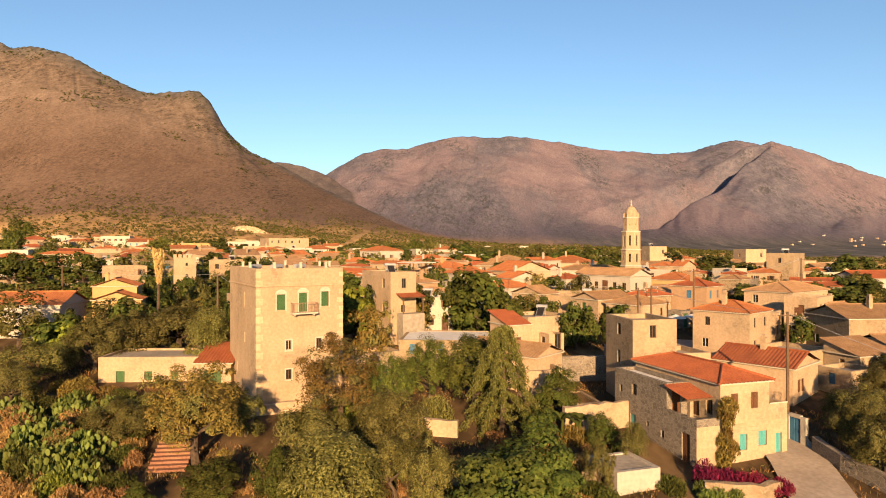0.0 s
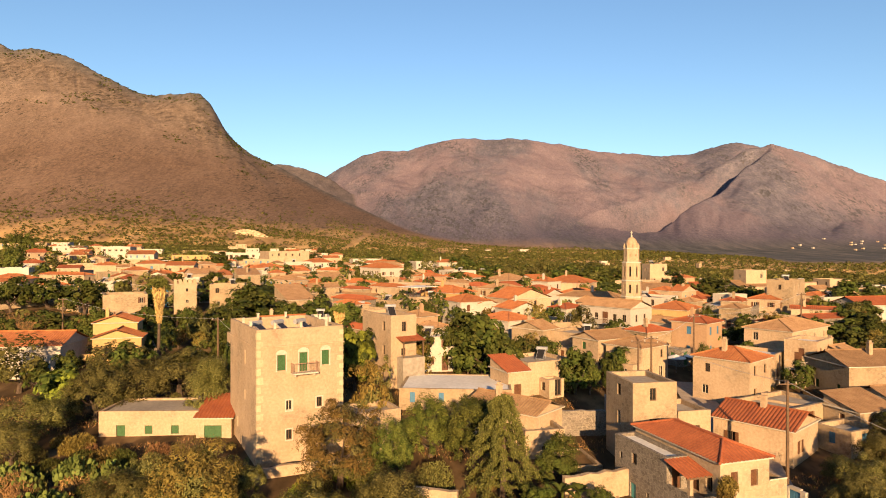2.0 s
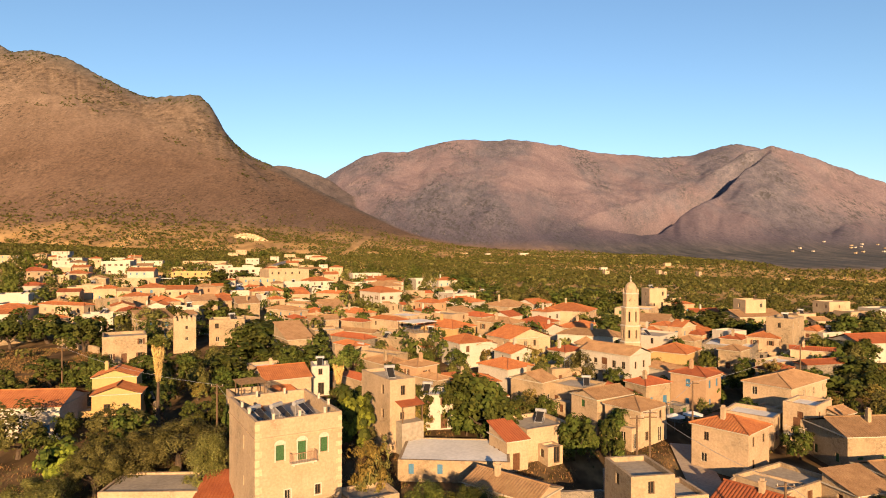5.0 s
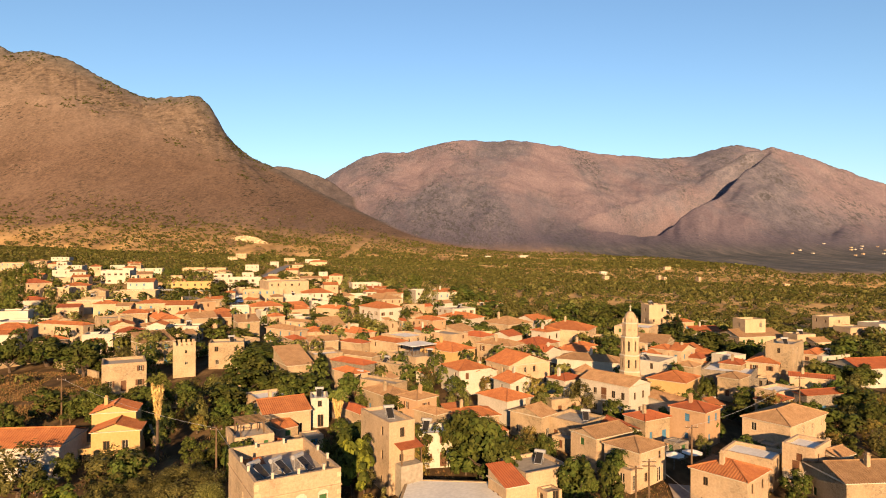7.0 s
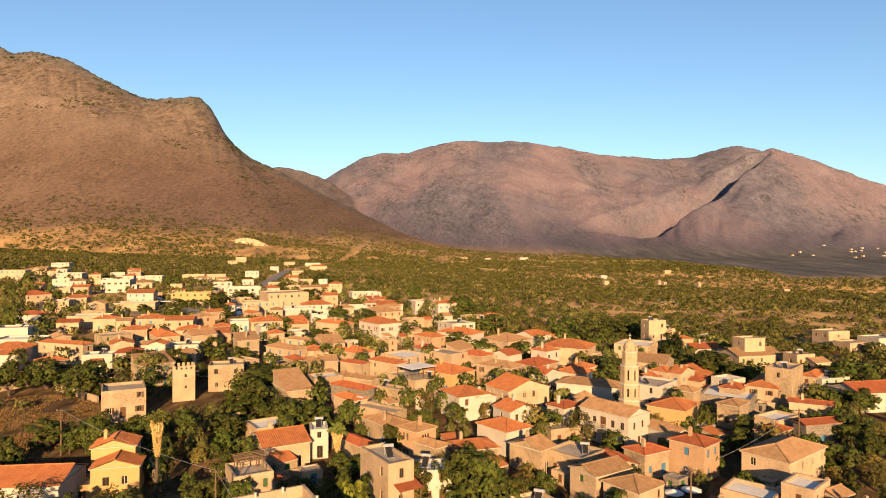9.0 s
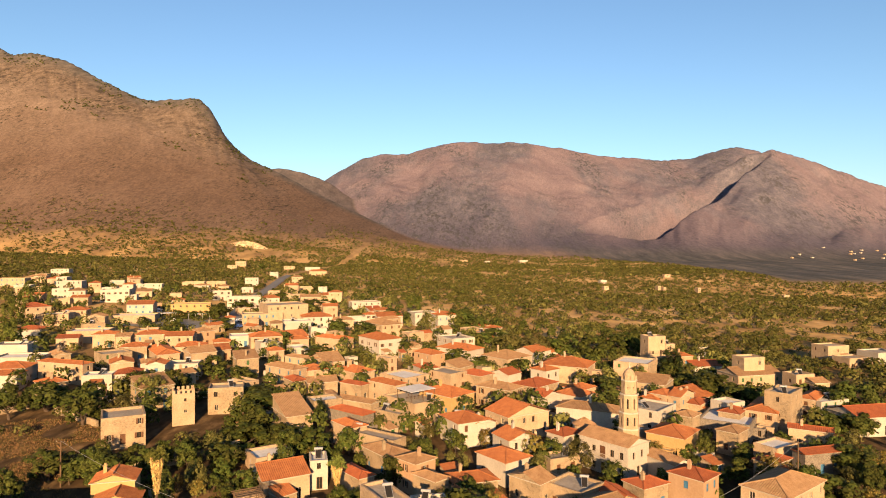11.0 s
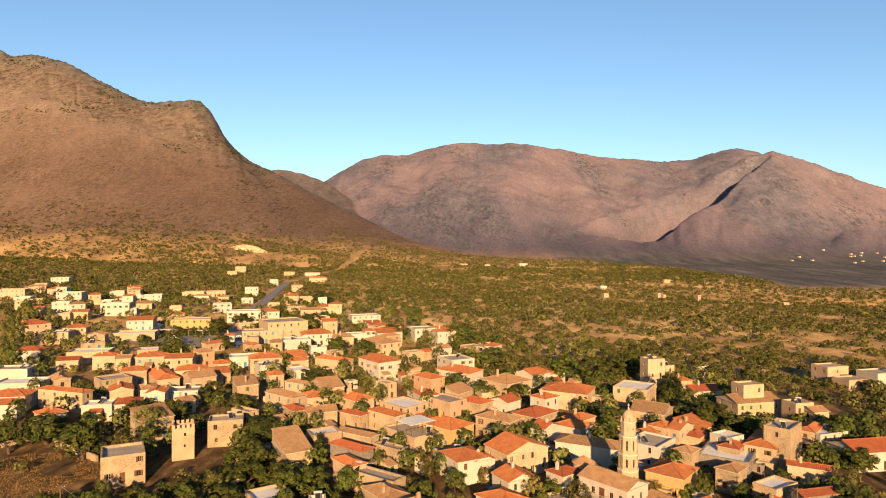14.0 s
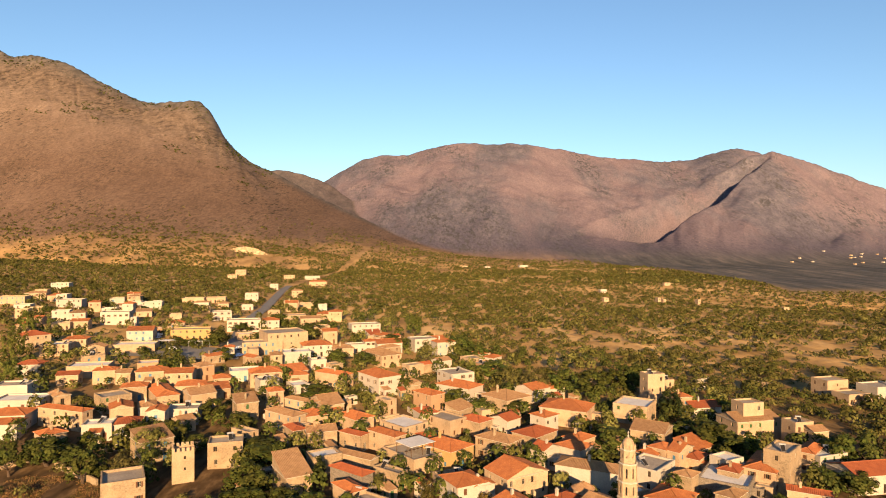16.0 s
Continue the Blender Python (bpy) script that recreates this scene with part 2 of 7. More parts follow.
def mesh_object(name, verts, faces, mats, mat_ids=None, shade=False):
    me = bpy.data.meshes.new(name)
    me.from_pydata([tuple(v) for v in verts], [], faces)
    for m in mats:
        me.materials.append(m)
    if mat_ids is not None:
        me.polygons.foreach_set("material_index", np.asarray(mat_ids, dtype=np.int32))
    if shade:
        me.polygons.foreach_set("use_smooth", np.ones(len(me.polygons), dtype=bool))
    me.update()
    return new(name, me)


def ground_sheet():
    front = np.linspace(-0.76, 0.76, 700)
    rest = np.linspace(0.76, 2 * math.pi - 0.76, 90)[1:-1]
    ang = np.concatenate([front, rest])
    rad = np.concatenate([[0.5], np.geomspace(4, 60, 50), np.geomspace(61, 700, 170)[1:], np.linspace(706, 3100, 230)])
    a, r = np.meshgrid(ang, rad)
    x, y = r * np.sin(a), r * np.cos(a)
    z, eastern, rocky = terrain(x, y)
    na, nr = len(ang), len(rad)
    co = np.stack([x, y, z], -1).reshape(-1, 3)
    i = np.arange(nr - 1)[:, None] * na
    j = np.arange(na)[None, :]
    k = (j + 1) % na
    quads = np.stack([i + j, i + na + j, i + na + k, i + k], -1).reshape(-1, 4)
    co = np.concatenate([co, [[0.0, 0.0, float(ground_z(0.0, 0.0))]]])
    hub = np.stack([np.full(na, nr * na), np.arange(na), (np.arange(na) + 1) % na], -1)
    me = bpy.data.meshes.new("ground")
    me.vertices.add(len(co))
    me.vertices.foreach_set("co", co.ravel())
    me.loops.add(quads.size + hub.size)
    me.loops.foreach_set("vertex_index", np.concatenate([quads[:, ::-1].ravel(), hub[:, ::-1].ravel()]).astype(np.int32))
    me.polygons.add(len(quads) + na)
    me.polygons.foreach_set("loop_start", np.concatenate([np.arange(0, quads.size, 4), quads.size + np.arange(0, hub.size, 3)]).astype(np.int32))
    me.polygons.foreach_set("use_smooth", np.ones(len(quads) + na, dtype=bool))
    me.update(calc_edges=True)
    me.materials.append(GROUND)
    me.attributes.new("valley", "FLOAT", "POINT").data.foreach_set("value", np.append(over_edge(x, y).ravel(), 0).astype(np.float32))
    me.attributes.new("eastern", "FLOAT", "POINT").data.foreach_set("value", np.append(eastern.ravel(), 0).astype(np.float32))
    me.attributes.new("crags", "FLOAT", "POINT").data.foreach_set("value", np.append(rocky.ravel(), 0).astype(np.float32))
    return tagged(new("ground", me), "dry earth and scrub plateau rising to bare brown mountains", "ground", kind="structure")


def ground_material():
    m = bpy.data.materials.new("dry_ground")
    m.use_nodes = True
    nt = m.node_tree
    bs = nt.nodes["Principled BSDF"]
    bs.inputs["Roughness"].default_value = 1.0
    bs.inputs["Specular IOR Level"].default_value = 0.05
    geo = nt.nodes.new("ShaderNodeNewGeometry")
    sep = nt.nodes.new("ShaderNodeSeparateXYZ")
    nt.links.new(geo.outputs["Position"], sep.inputs[0])

    squash = nt.nodes.new("ShaderNodeMapping")
    squash.inputs["Scale"].default_value = (1.0, 0.45, 1.0)
    nt.links.new(geo.outputs["Position"], squash.inputs["Vector"])

    upright = nt.nodes.new("ShaderNodeMapping")
    upright.inputs["Scale"].default_value = (1.0, 0.12, 1.0)
    nt.links.new(geo.outputs["Position"], upright.inputs["Vector"])

    def noise_tex(scale, detail, rough=0.55, on=squash):
        n = nt.nodes.new("ShaderNodeTexNoise")
        n.inputs["Scale"].default_value = scale
        if "Detail" in n.inputs:
            n.inputs["Detail"].default_value = detail
        if "Roughness" in n.inputs:
            n.inputs["Roughness"].default_value = rough
        nt.links.new(on.outputs[0], n.inputs["Vector"])
        return n.outputs[0]

    def ramp(value, stops):
        n = nt.nodes.new("ShaderNodeValToRGB")
        els = n.color_ramp.elements
        while len(els) < len(stops):
            els.new(0.5)
        for e, (p, c) in zip(els, stops):
            e.position, e.color = p, (*c, 1)
        nt.links.new(value, n.inputs[0])
        return n.outputs[0]

    def mix(f, a, b):
        n = nt.nodes.new("ShaderNodeMixRGB")
        nt.links.new(f, n.inputs[0])
        nt.links.new(a, n.inputs[1])
        nt.links.new(b, n.inputs[2])
        return n.outputs[0]

    def span(value, lo, hi):
        n = nt.nodes.new("ShaderNodeMapRange")
        n.inputs["From Min"].default_value, n.inputs["From Max"].default_value = lo, hi
        nt.links.new(value, n.inputs["Value"])
        return n.outputs[0]

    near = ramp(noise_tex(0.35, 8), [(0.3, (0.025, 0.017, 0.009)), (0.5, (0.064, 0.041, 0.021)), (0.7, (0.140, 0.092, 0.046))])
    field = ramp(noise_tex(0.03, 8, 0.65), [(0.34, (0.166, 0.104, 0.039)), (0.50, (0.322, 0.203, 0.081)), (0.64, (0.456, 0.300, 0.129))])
    def attribute(name):
        n = nt.nodes.new("ShaderNodeAttribute")
        n.attribute_name = name
        return n.outputs["Fac"]

    def product(a, b):
        n = nt.nodes.new("ShaderNodeMath")
        n.operation = "MULTIPLY"
        nt.links.new(a, n.inputs[0])
        nt.links.new(b, n.inputs[1])
        return n.outputs[0]

    def plain_colour(c):
        n = nt.nodes.new("ShaderNodeRGB")
        n.outputs[0].default_value = (*c, 1)
        return n.outputs[0]

    eastern, crags = attribute("eastern"), attribute("crags")
    # brown heath of the near mountain, paler and stonier towards its crest
    heath = ramp(noise_tex(0.012, 9, 0.6, on=upright), [(0.3, (0.074, 0.050, 0.037)), (0.5, (0.091, 0.061, 0.046)), (0.7, (0.110, 0.076, 0.058))])
    upper = ramp(noise_tex(0.02, 9, 0.65, on=upright), [(0.3, (0.104, 0.076, 0.059)), (0.5, (0.140, 0.104, 0.083)), (0.7, (0.181, 0.137, 0.110))])
    heath = mix(span(sep.outputs[2], 220, 430), heath, upper)
    rock = ramp(noise_tex(0.07, 8, 0.75, on=upright), [(0.34, (0.039, 0.031, 0.025)), (0.46, (0.089, 0.066, 0.051)), (0.68, (0.153, 0.116, 0.092))])
    heath = mix(crags, heath, rock)
    # the far mountains: haze painted into rosy scree, grey limestone, dark scrub in drifts
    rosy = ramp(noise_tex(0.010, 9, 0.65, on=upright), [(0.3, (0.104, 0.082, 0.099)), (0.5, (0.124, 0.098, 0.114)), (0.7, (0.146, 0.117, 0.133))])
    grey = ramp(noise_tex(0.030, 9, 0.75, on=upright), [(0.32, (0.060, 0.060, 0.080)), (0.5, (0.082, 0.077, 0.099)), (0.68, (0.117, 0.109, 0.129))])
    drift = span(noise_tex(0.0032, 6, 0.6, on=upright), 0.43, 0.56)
    hazy_mauve = mix(drift, rosy, grey)
    # purple-blue haze along their foot, put into the colour by height
    hazy_mauve = mix(span(sep.outputs[2], 150, 30), hazy_mauve, ramp(noise_tex(0.008, 8, 0.65, on=upright), [(0.3, (0.043, 0.041, 0.060)), (0.7, (0.071, 0.063, 0.084))]))
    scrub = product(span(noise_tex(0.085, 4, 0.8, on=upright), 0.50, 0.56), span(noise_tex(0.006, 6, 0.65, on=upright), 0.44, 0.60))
    hazy_mauve = mix(scrub, hazy_mauve, plain_colour((0.049, 0.049, 0.056)))
    speck = product(span(noise_tex(0.16, 4, 0.8, on=upright), 0.54, 0.61), span(noise_tex(0.007, 5, on=upright), 0.40, 0.60))
    heath = mix(speck, heath, plain_colour((0.024, 0.022, 0.014)))
    pale = product(span(noise_tex(0.12, 4, 0.8, on=upright), 0.62, 0.70), span(noise_tex(0.009, 5, on=upright), 0.50, 0.62))
    hill = mix(eastern, heath, hazy_mauve)
    hill = mix(pale, hill, plain_colour((0.187, 0.153, 0.128)))
    grit = nt.nodes.new("ShaderNodeMixRGB")
    grit.blend_type = "MULTIPLY"
    grit.inputs[0].default_value = 1.0
    nt.links.new(hill, grit.inputs[1])
    nt.links.new(ramp(noise_tex(0.22, 5, 0.85, on=upright), [(0.36, (0.68, 0.69, 0.70)), (0.5, (1.0, 1.0, 1.0)), (0.64, (1.30, 1.28, 1.25))]), grit.inputs[2])
    hill = grit.outputs[0]
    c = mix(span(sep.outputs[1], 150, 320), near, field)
    ragged = nt.nodes.new("ShaderNodeMath")
    ragged.operation = "MULTIPLY_ADD"
    ragged.inputs[1].default_value = 110.0
    nt.links.new(noise_tex(0.02, 6, 0.7), ragged.inputs[0])
    nt.links.new(sep.outputs[2], ragged.inputs[2])
    c = mix(span(ragged.outputs[0], 68, 135), c, hill)
    c = mix(span(sep.outputs[1], 1250, 1750), c, hill)
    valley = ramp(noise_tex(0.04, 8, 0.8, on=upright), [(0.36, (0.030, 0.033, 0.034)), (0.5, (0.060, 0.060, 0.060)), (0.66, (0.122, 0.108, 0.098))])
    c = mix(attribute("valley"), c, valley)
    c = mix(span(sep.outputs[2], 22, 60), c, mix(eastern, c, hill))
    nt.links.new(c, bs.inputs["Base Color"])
    b = nt.nodes.new("ShaderNodeBump")
    b.inputs["Strength"].default_value, b.inputs["Distance"].default_value = 0.55, 4.0
    nt.links.new(noise_tex(0.10, 2.5, 0.6), b.inputs["Height"])
    nt.links.new(b.outputs[0], bs.inputs["Normal"])
    return m


GROUND = ground_material()
ground_sheet()


def road_x(y):
    """The main road out of the village to the north."""
    return np.interp(y, (262, 287, 324, 378, 443, 500, 588, 650), (-88, -95, -104, -116, -124, -134, -149, -157))


# ---- building kit ----
def part(name, verts, faces, material_, parent, label="", mats=None, ids=None, shade=False):
    ob = mesh_object(name, verts, faces, mats or [material_], ids, shade)
    ob.parent = parent
    if label:
        ob["label"] = label
    return ob


def box_data(x0, y0, z0, x1, y1, z1):
    v = [(x0, y0, z0), (x1, y0, z0), (x1, y1, z0), (x0, y1, z0), (x0, y0, z1), (x1, y0, z1), (x1, y1, z1), (x0, y1, z1)]
    f = [(0, 3, 2, 1), (4, 5, 6, 7), (0, 1, 5, 4), (1, 2, 6, 5), (2, 3, 7, 6), (3, 0, 4, 7)]
    return v, f


def join_data(*pieces):
    v, f = [], []
    for pv, pf in pieces:
        n = len(v)
        v += list(pv)
        f += [tuple(i + n for i in q) for q in pf]
    return v, f


def boxes(*bs):
    return join_data(*[box_data(*b) for b in bs])


UNIT = {}


def unit_mesh(key, data, mat):
    """One mesh for all like parts."""
    if key not in UNIT:
        me = bpy.data.meshes.new(key[0])
        me.from_pydata(*[list(data[0]), [], data[1]])
        me.materials.append(mat)
        UNIT[key] = me
    return UNIT[key]


def shared(name, key, data, mat, parent, matrix):
    ob = new(name, unit_mesh(key, data, mat))
    ob.parent = parent
    ob.matrix_basis = matrix
    return ob


def facade(side, w, d):
    """Maps (along, up, out) on a side of the house to its own axes."""
    if side == "S":
        return w, lambda a, z, o: (a, -o, z)
    if side == "W":
        return d, lambda a, z, o: (-o, d - a, z)
    if side == "E":
        return d, lambda a, z, o: (w + o, a, z)
    return w, lambda a, z, o: (w - a, d + o, z)


def wall_data(w, d, z0, h, holes, depth=0.22, ring=0.0):
    v, f, west = [], [], []

    def quad(*p):
        n = len(v)
        v.extend(p)
        f.append((n, n + 1, n + 2, n + 3))
        west.append(int(side == "W"))

    for side in "SWEN":
        length, at = facade(side, w, d)
        hs = holes.get(side, [])
        xs = sorted({0.0, length, *[a for q in hs for a in (q[0], q[2])]})
        zs = sorted({z0, h, *[a for q in hs for a in (q[1], q[3])]})
        for a, b in zip(xs, xs[1:]):
            for c, e in zip(zs, zs[1:]):
                mx, mz = (a + b) / 2, (c + e) / 2
                if not any(q[0] < mx < q[2] and q[1] < mz < q[3] for q in hs):
                    quad(at(a, c, 0), at(b, c, 0), at(b, e, 0), at(a, e, 0))
        for a, c, b, e in [q[:4] for q in hs]:
            quad(at(a, c, 0), at(b, c, 0), at(b, c, -depth), at(a, c, -depth))
            quad(at(b, c, 0), at(b, e, 0), at(b, e, -depth), at(b, c, -depth))
            quad(at(b, e, 0), at(a, e, 0), at(a, e, -depth), at(b, e, -depth))
            quad(at(a, e, 0), at(a, c, 0), at(a, c, -depth), at(a, e, -depth))
    if ring:
        t = 0.32
        o = [(0, 0), (w, 0), (w, d), (0, d)]
        n = [(t, t), (w - t, t), (w - t, d - t), (t, d - t)]
        for i in range(4):
            j = (i + 1) % 4
            quad((*o[i], h), (*o[j], h), (*n[j], h), (*n[i], h))
            quad((*n[i], h), (*n[j], h), (*n[j], h - ring), (*n[i], h - ring))
    return v, f, west


def slope_data(a, b, inward, run, height, hip_a, hip_b, pitch=0.34):
    """One roof slope of barrel tiles, laid in rows from the eave a-b upwards."""
    a, b, inward = Vector(a), Vector(b), Vector(inward)
    length = (b - a).length
    along = (b - a) / length
    rows = max(3, int(length / pitch))
    wave = (0.0, 0.055, 0.075, 0.055)
    v, f = [], []
    n = rows * 4
    for i in range(n + 1):
        s = length * i / n
        reach = run
        if hip_a:
            reach = min(reach, s)
        if hip_b:
            reach = min(reach, length - s)
        for k in range(3):
            q = reach * k / 2
            p = a + along * s + inward * q
            sag = 0.02 if k == 1 else 0.0
            v.append((p.x, p.y, p.z + height * q / run + wave[i % 4] - sag))
    for i in range(n):
        for k in range(2):
            f.append((3 * i + k, 3 * i + 3 + k, 3 * i + 4 + k, 3 * i + 1 + k))
    return v, f


def tube(points, radius, sides=6):
    v, f = [], []
    pts = [Vector(p) for p in points]
    for i, p in enumerate(pts):
        d = (pts[min(i + 1, len(pts) - 1)] - pts[max(i - 1, 0)]).normalized()
        e = d.orthogonal().normalized()
        g = d.cross(e)
        r = radius[i] if isinstance(radius, (list, tuple)) else radius
        for k in range(sides):
            q = 2 * math.pi * k / sides
            v.append(tuple(p + e * (r * math.cos(q)) + g * (r * math.sin(q))))
    for i in range(len(pts) - 1):
        for k in range(sides):
            m = (k + 1) % sides
            f.append((i * sides + k, i * sides + m, i * sides + sides + m, i * sides + sides + k))
    f.append(tuple(range(sides))[::-1])
    f.append(tuple((len(pts) - 1) * sides + k for k in range(sides)))
    return v, f


def roof_data(kind, w, d, h, over=0.28, slope=0.34):
    x0, y0, x1, y1 = -over, -over, w + over, d + over
    W, D = x1 - x0, y1 - y0
    z = h + 0.10
    caps = []
    if kind == "hip":
        run = min(W, D) / 2
        rise_ = run * slope
        sl = [((x0, y0, z), (x1, y0, z), (0, 1, 0)), ((x1, y0, z), (x1, y1, z), (-1, 0, 0)), ((x1, y1, z), (x0, y1, z), (0, -1, 0)), ((x0, y1, z), (x0, y0, z), (1, 0, 0))]
        data = [slope_data(a, b, i, run, rise_, True, True) for a, b, i in sl]
        if W >= D:
            r0, r1 = (x0 + run, y0 + run, z + rise_), (x1 - run, y0 + run, z + rise_)
            ends = [((x0, y0), r0), ((x0, y1), r0), ((x1, y0), r1), ((x1, y1), r1)]
        else:
            r0, r1 = (x0 + run, y0 + run, z + rise_), (x0 + run, y1 - run, z + rise_)
            ends = [((x0, y0), r0), ((x1, y0), r0), ((x0, y1), r1), ((x1, y1), r1)]
        caps = [[(e[0], e[1], z + 0.05), (r[0], r[1], r[2] + 0.05)] for e, r in ends]
        if abs(W - D) > 0.1:
            caps.append([(r0[0], r0[1], r0[2] + 0.05), (r1[0], r1[1], r1[2] + 0.05)])
        gables = []
    elif kind == "gable_x":
        run = D / 2
        rise_ = run * slope
        data = [slope_data((x0, y0, z), (x1, y0, z), (0, 1, 0), run, rise_, False, False), slope_data((x1, y1, z), (x0, y1, z), (0, -1, 0), run, rise_, False, False)]
        caps = [[(x0, (y0 + y1) / 2, z + rise_ + 0.06), (x1, (y0 + y1) / 2, z + rise_ + 0.06)]]
        gh = rise_ * (d / 2) / run
        gables = [[(0, 0, h), (0, d, h), (0, d / 2, h + gh)], [(w, 0, h), (w, d, h), (w, d / 2, h + gh)]]
    elif kind == "gable_y":
        run = W / 2
        rise_ = run * slope
        data = [slope_data((x1, y0, z), (x1, y1, z), (-1, 0, 0), run, rise_, False, False), slope_data((x0, y1, z), (x0, y0, z), (1, 0, 0), run, rise_, False, False)]
        caps = [[((x0 + x1) / 2, y0, z + rise_ + 0.06), ((x0 + x1) / 2, y1, z + rise_ + 0.06)]]
        gh = rise_ * (w / 2) / run
        gables = [[(0, 0, h), (w, 0, h), (w / 2, 0, h + gh)], [(0, d, h), (w, d, h), (w / 2, d, h + gh)]]
    else:
        rise_ = D * 0.28
        data = [slope_data((x0, y0, z), (x1, y0, z), (0, 1, 0), D, rise_, False, False)]
        gables = [[(0, 0, h), (0, d, h), (0, d, h + rise_)], [(w, 0, h), (w, d, h), (w, d, h + rise_)], [(0, d, h), (w, d, h), (w, d, h + rise_), (0, d, h + rise_)]]
    for c in caps:
        data.append(tube(c, 0.11, 6))
    return join_data(*data), gables


def window_part(parent, at, side, w, d, q, shutter):
    """A window or door in the opening q of a side: frame, dark pane, and closed or open shutters."""
    a, c, b, e = q[:4]
    p = Vector(at((a + b) / 2, c, -0.16))
    turn = {"S": 0, "W": -90, "E": 90, "N": 180}[side]
    m = Matrix.LocRotScale(p, Euler((0, 0, radians(turn))), (b - a, 1, e - c))
    t = 0.07
    frame_ = boxes((-0.5, -0.03, 0, -0.5 + t, 0.03, 1), (0.5 - t, -0.03, 0, 0.5, 0.03, 1), (-0.5 + t, -0.03, 0, 0.5 - t, 0.03, t * 0.7), (-0.5 + t, -0.03, 1 - t * 0.7, 0.5 - t, 0.03, 1), (-0.035, -0.025, t * 0.7, 0.035, 0.02, 1 - t * 0.7))
    name = "door" if q[4:] and q[4] == "door" else "window"
    if shutter and (name == "door" or shutter[1] == "shut"):
        col = SHUTTERS[shutter[0]]
        slats = [(-0.44 + s * 0.47, -0.05, 0.04 + 0.077 * k, -0.03 + s * 0.47, -0.02, 0.10 + 0.077 * k) for s in (0, 1) for k in range(12)]
        body = shared(name, ("frame", shutter[0]), frame_, col, parent, m)
        shared("shutter", ("shutter", shutter[0]), boxes(*slats, (-0.46, -0.035, 0.02, 0.46, 0.0, 0.98)), col, body, Matrix())
        return body
    mat = PALE if int(abs(a + c) * 100) % 2 else WOOD
    body = shared(name, ("frame", mat.name), frame_, mat, parent, m)
    shared("pane", ("pane",), box_data(-0.46, 0.022, 0.03, 0.46, 0.04, 0.97), DARKROOM, body, Matrix())
    if shutter and shutter[1] == "open":
        col = SHUTTERS[shutter[0]]
        leaf = box_data(0, -0.03, 0, 0.46, 0.03, 1)
        for s, x in ((1, -0.98), (-1, 0.52)):
            shared("shutter", ("leaf", shutter[0]), leaf, col, body, Matrix.Translation((x, -0.2, 0)))
    return body


def auto_holes(length, h, storeys, rng, density=1.0, doors=False):
    """Window openings in even bays, a few left blind."""
    out = []
    bays = max(1, int(length / 3.0 * density + 0.35))
    sh = h / storeys
    for s in range(storeys):
        for k in range(bays):
            if rng.random() < 0.2 and bays > 1:
                continue
            c = length * (k + 0.5) / bays + rng.uniform(-0.25, 0.25)
            ww, hh = rng.uniform(0.6, 0.85), rng.uniform(0.95, 1.3)
            base = s * sh + min(1.0, sh - hh - 0.45)
            if doors and s == 0 and k == bays // 2:
                out.append((c - 0.5, 0.05, c + 0.5, 2.15, "door"))
            elif ww < length - 0.6 and c - ww / 2 > 0.25 and c + ww / 2 < length - 0.25:
                out.append((c - ww / 2, base, c + ww / 2, base + hh))
    return out


HOUSE_RNG = random.Random(11)
WALL_WORD = {"cream": "cream plastered stone", "stone": "buff stone", "grey": "grey rubble stone", "white": "whitewashed", "yellow": "yellow rendered", "pink": "apricot rendered"}
ROOF_WORD = {"orange": "orange barrel-tiled", "red": "dark red tiled", "tan": "weathered tan tiled"}


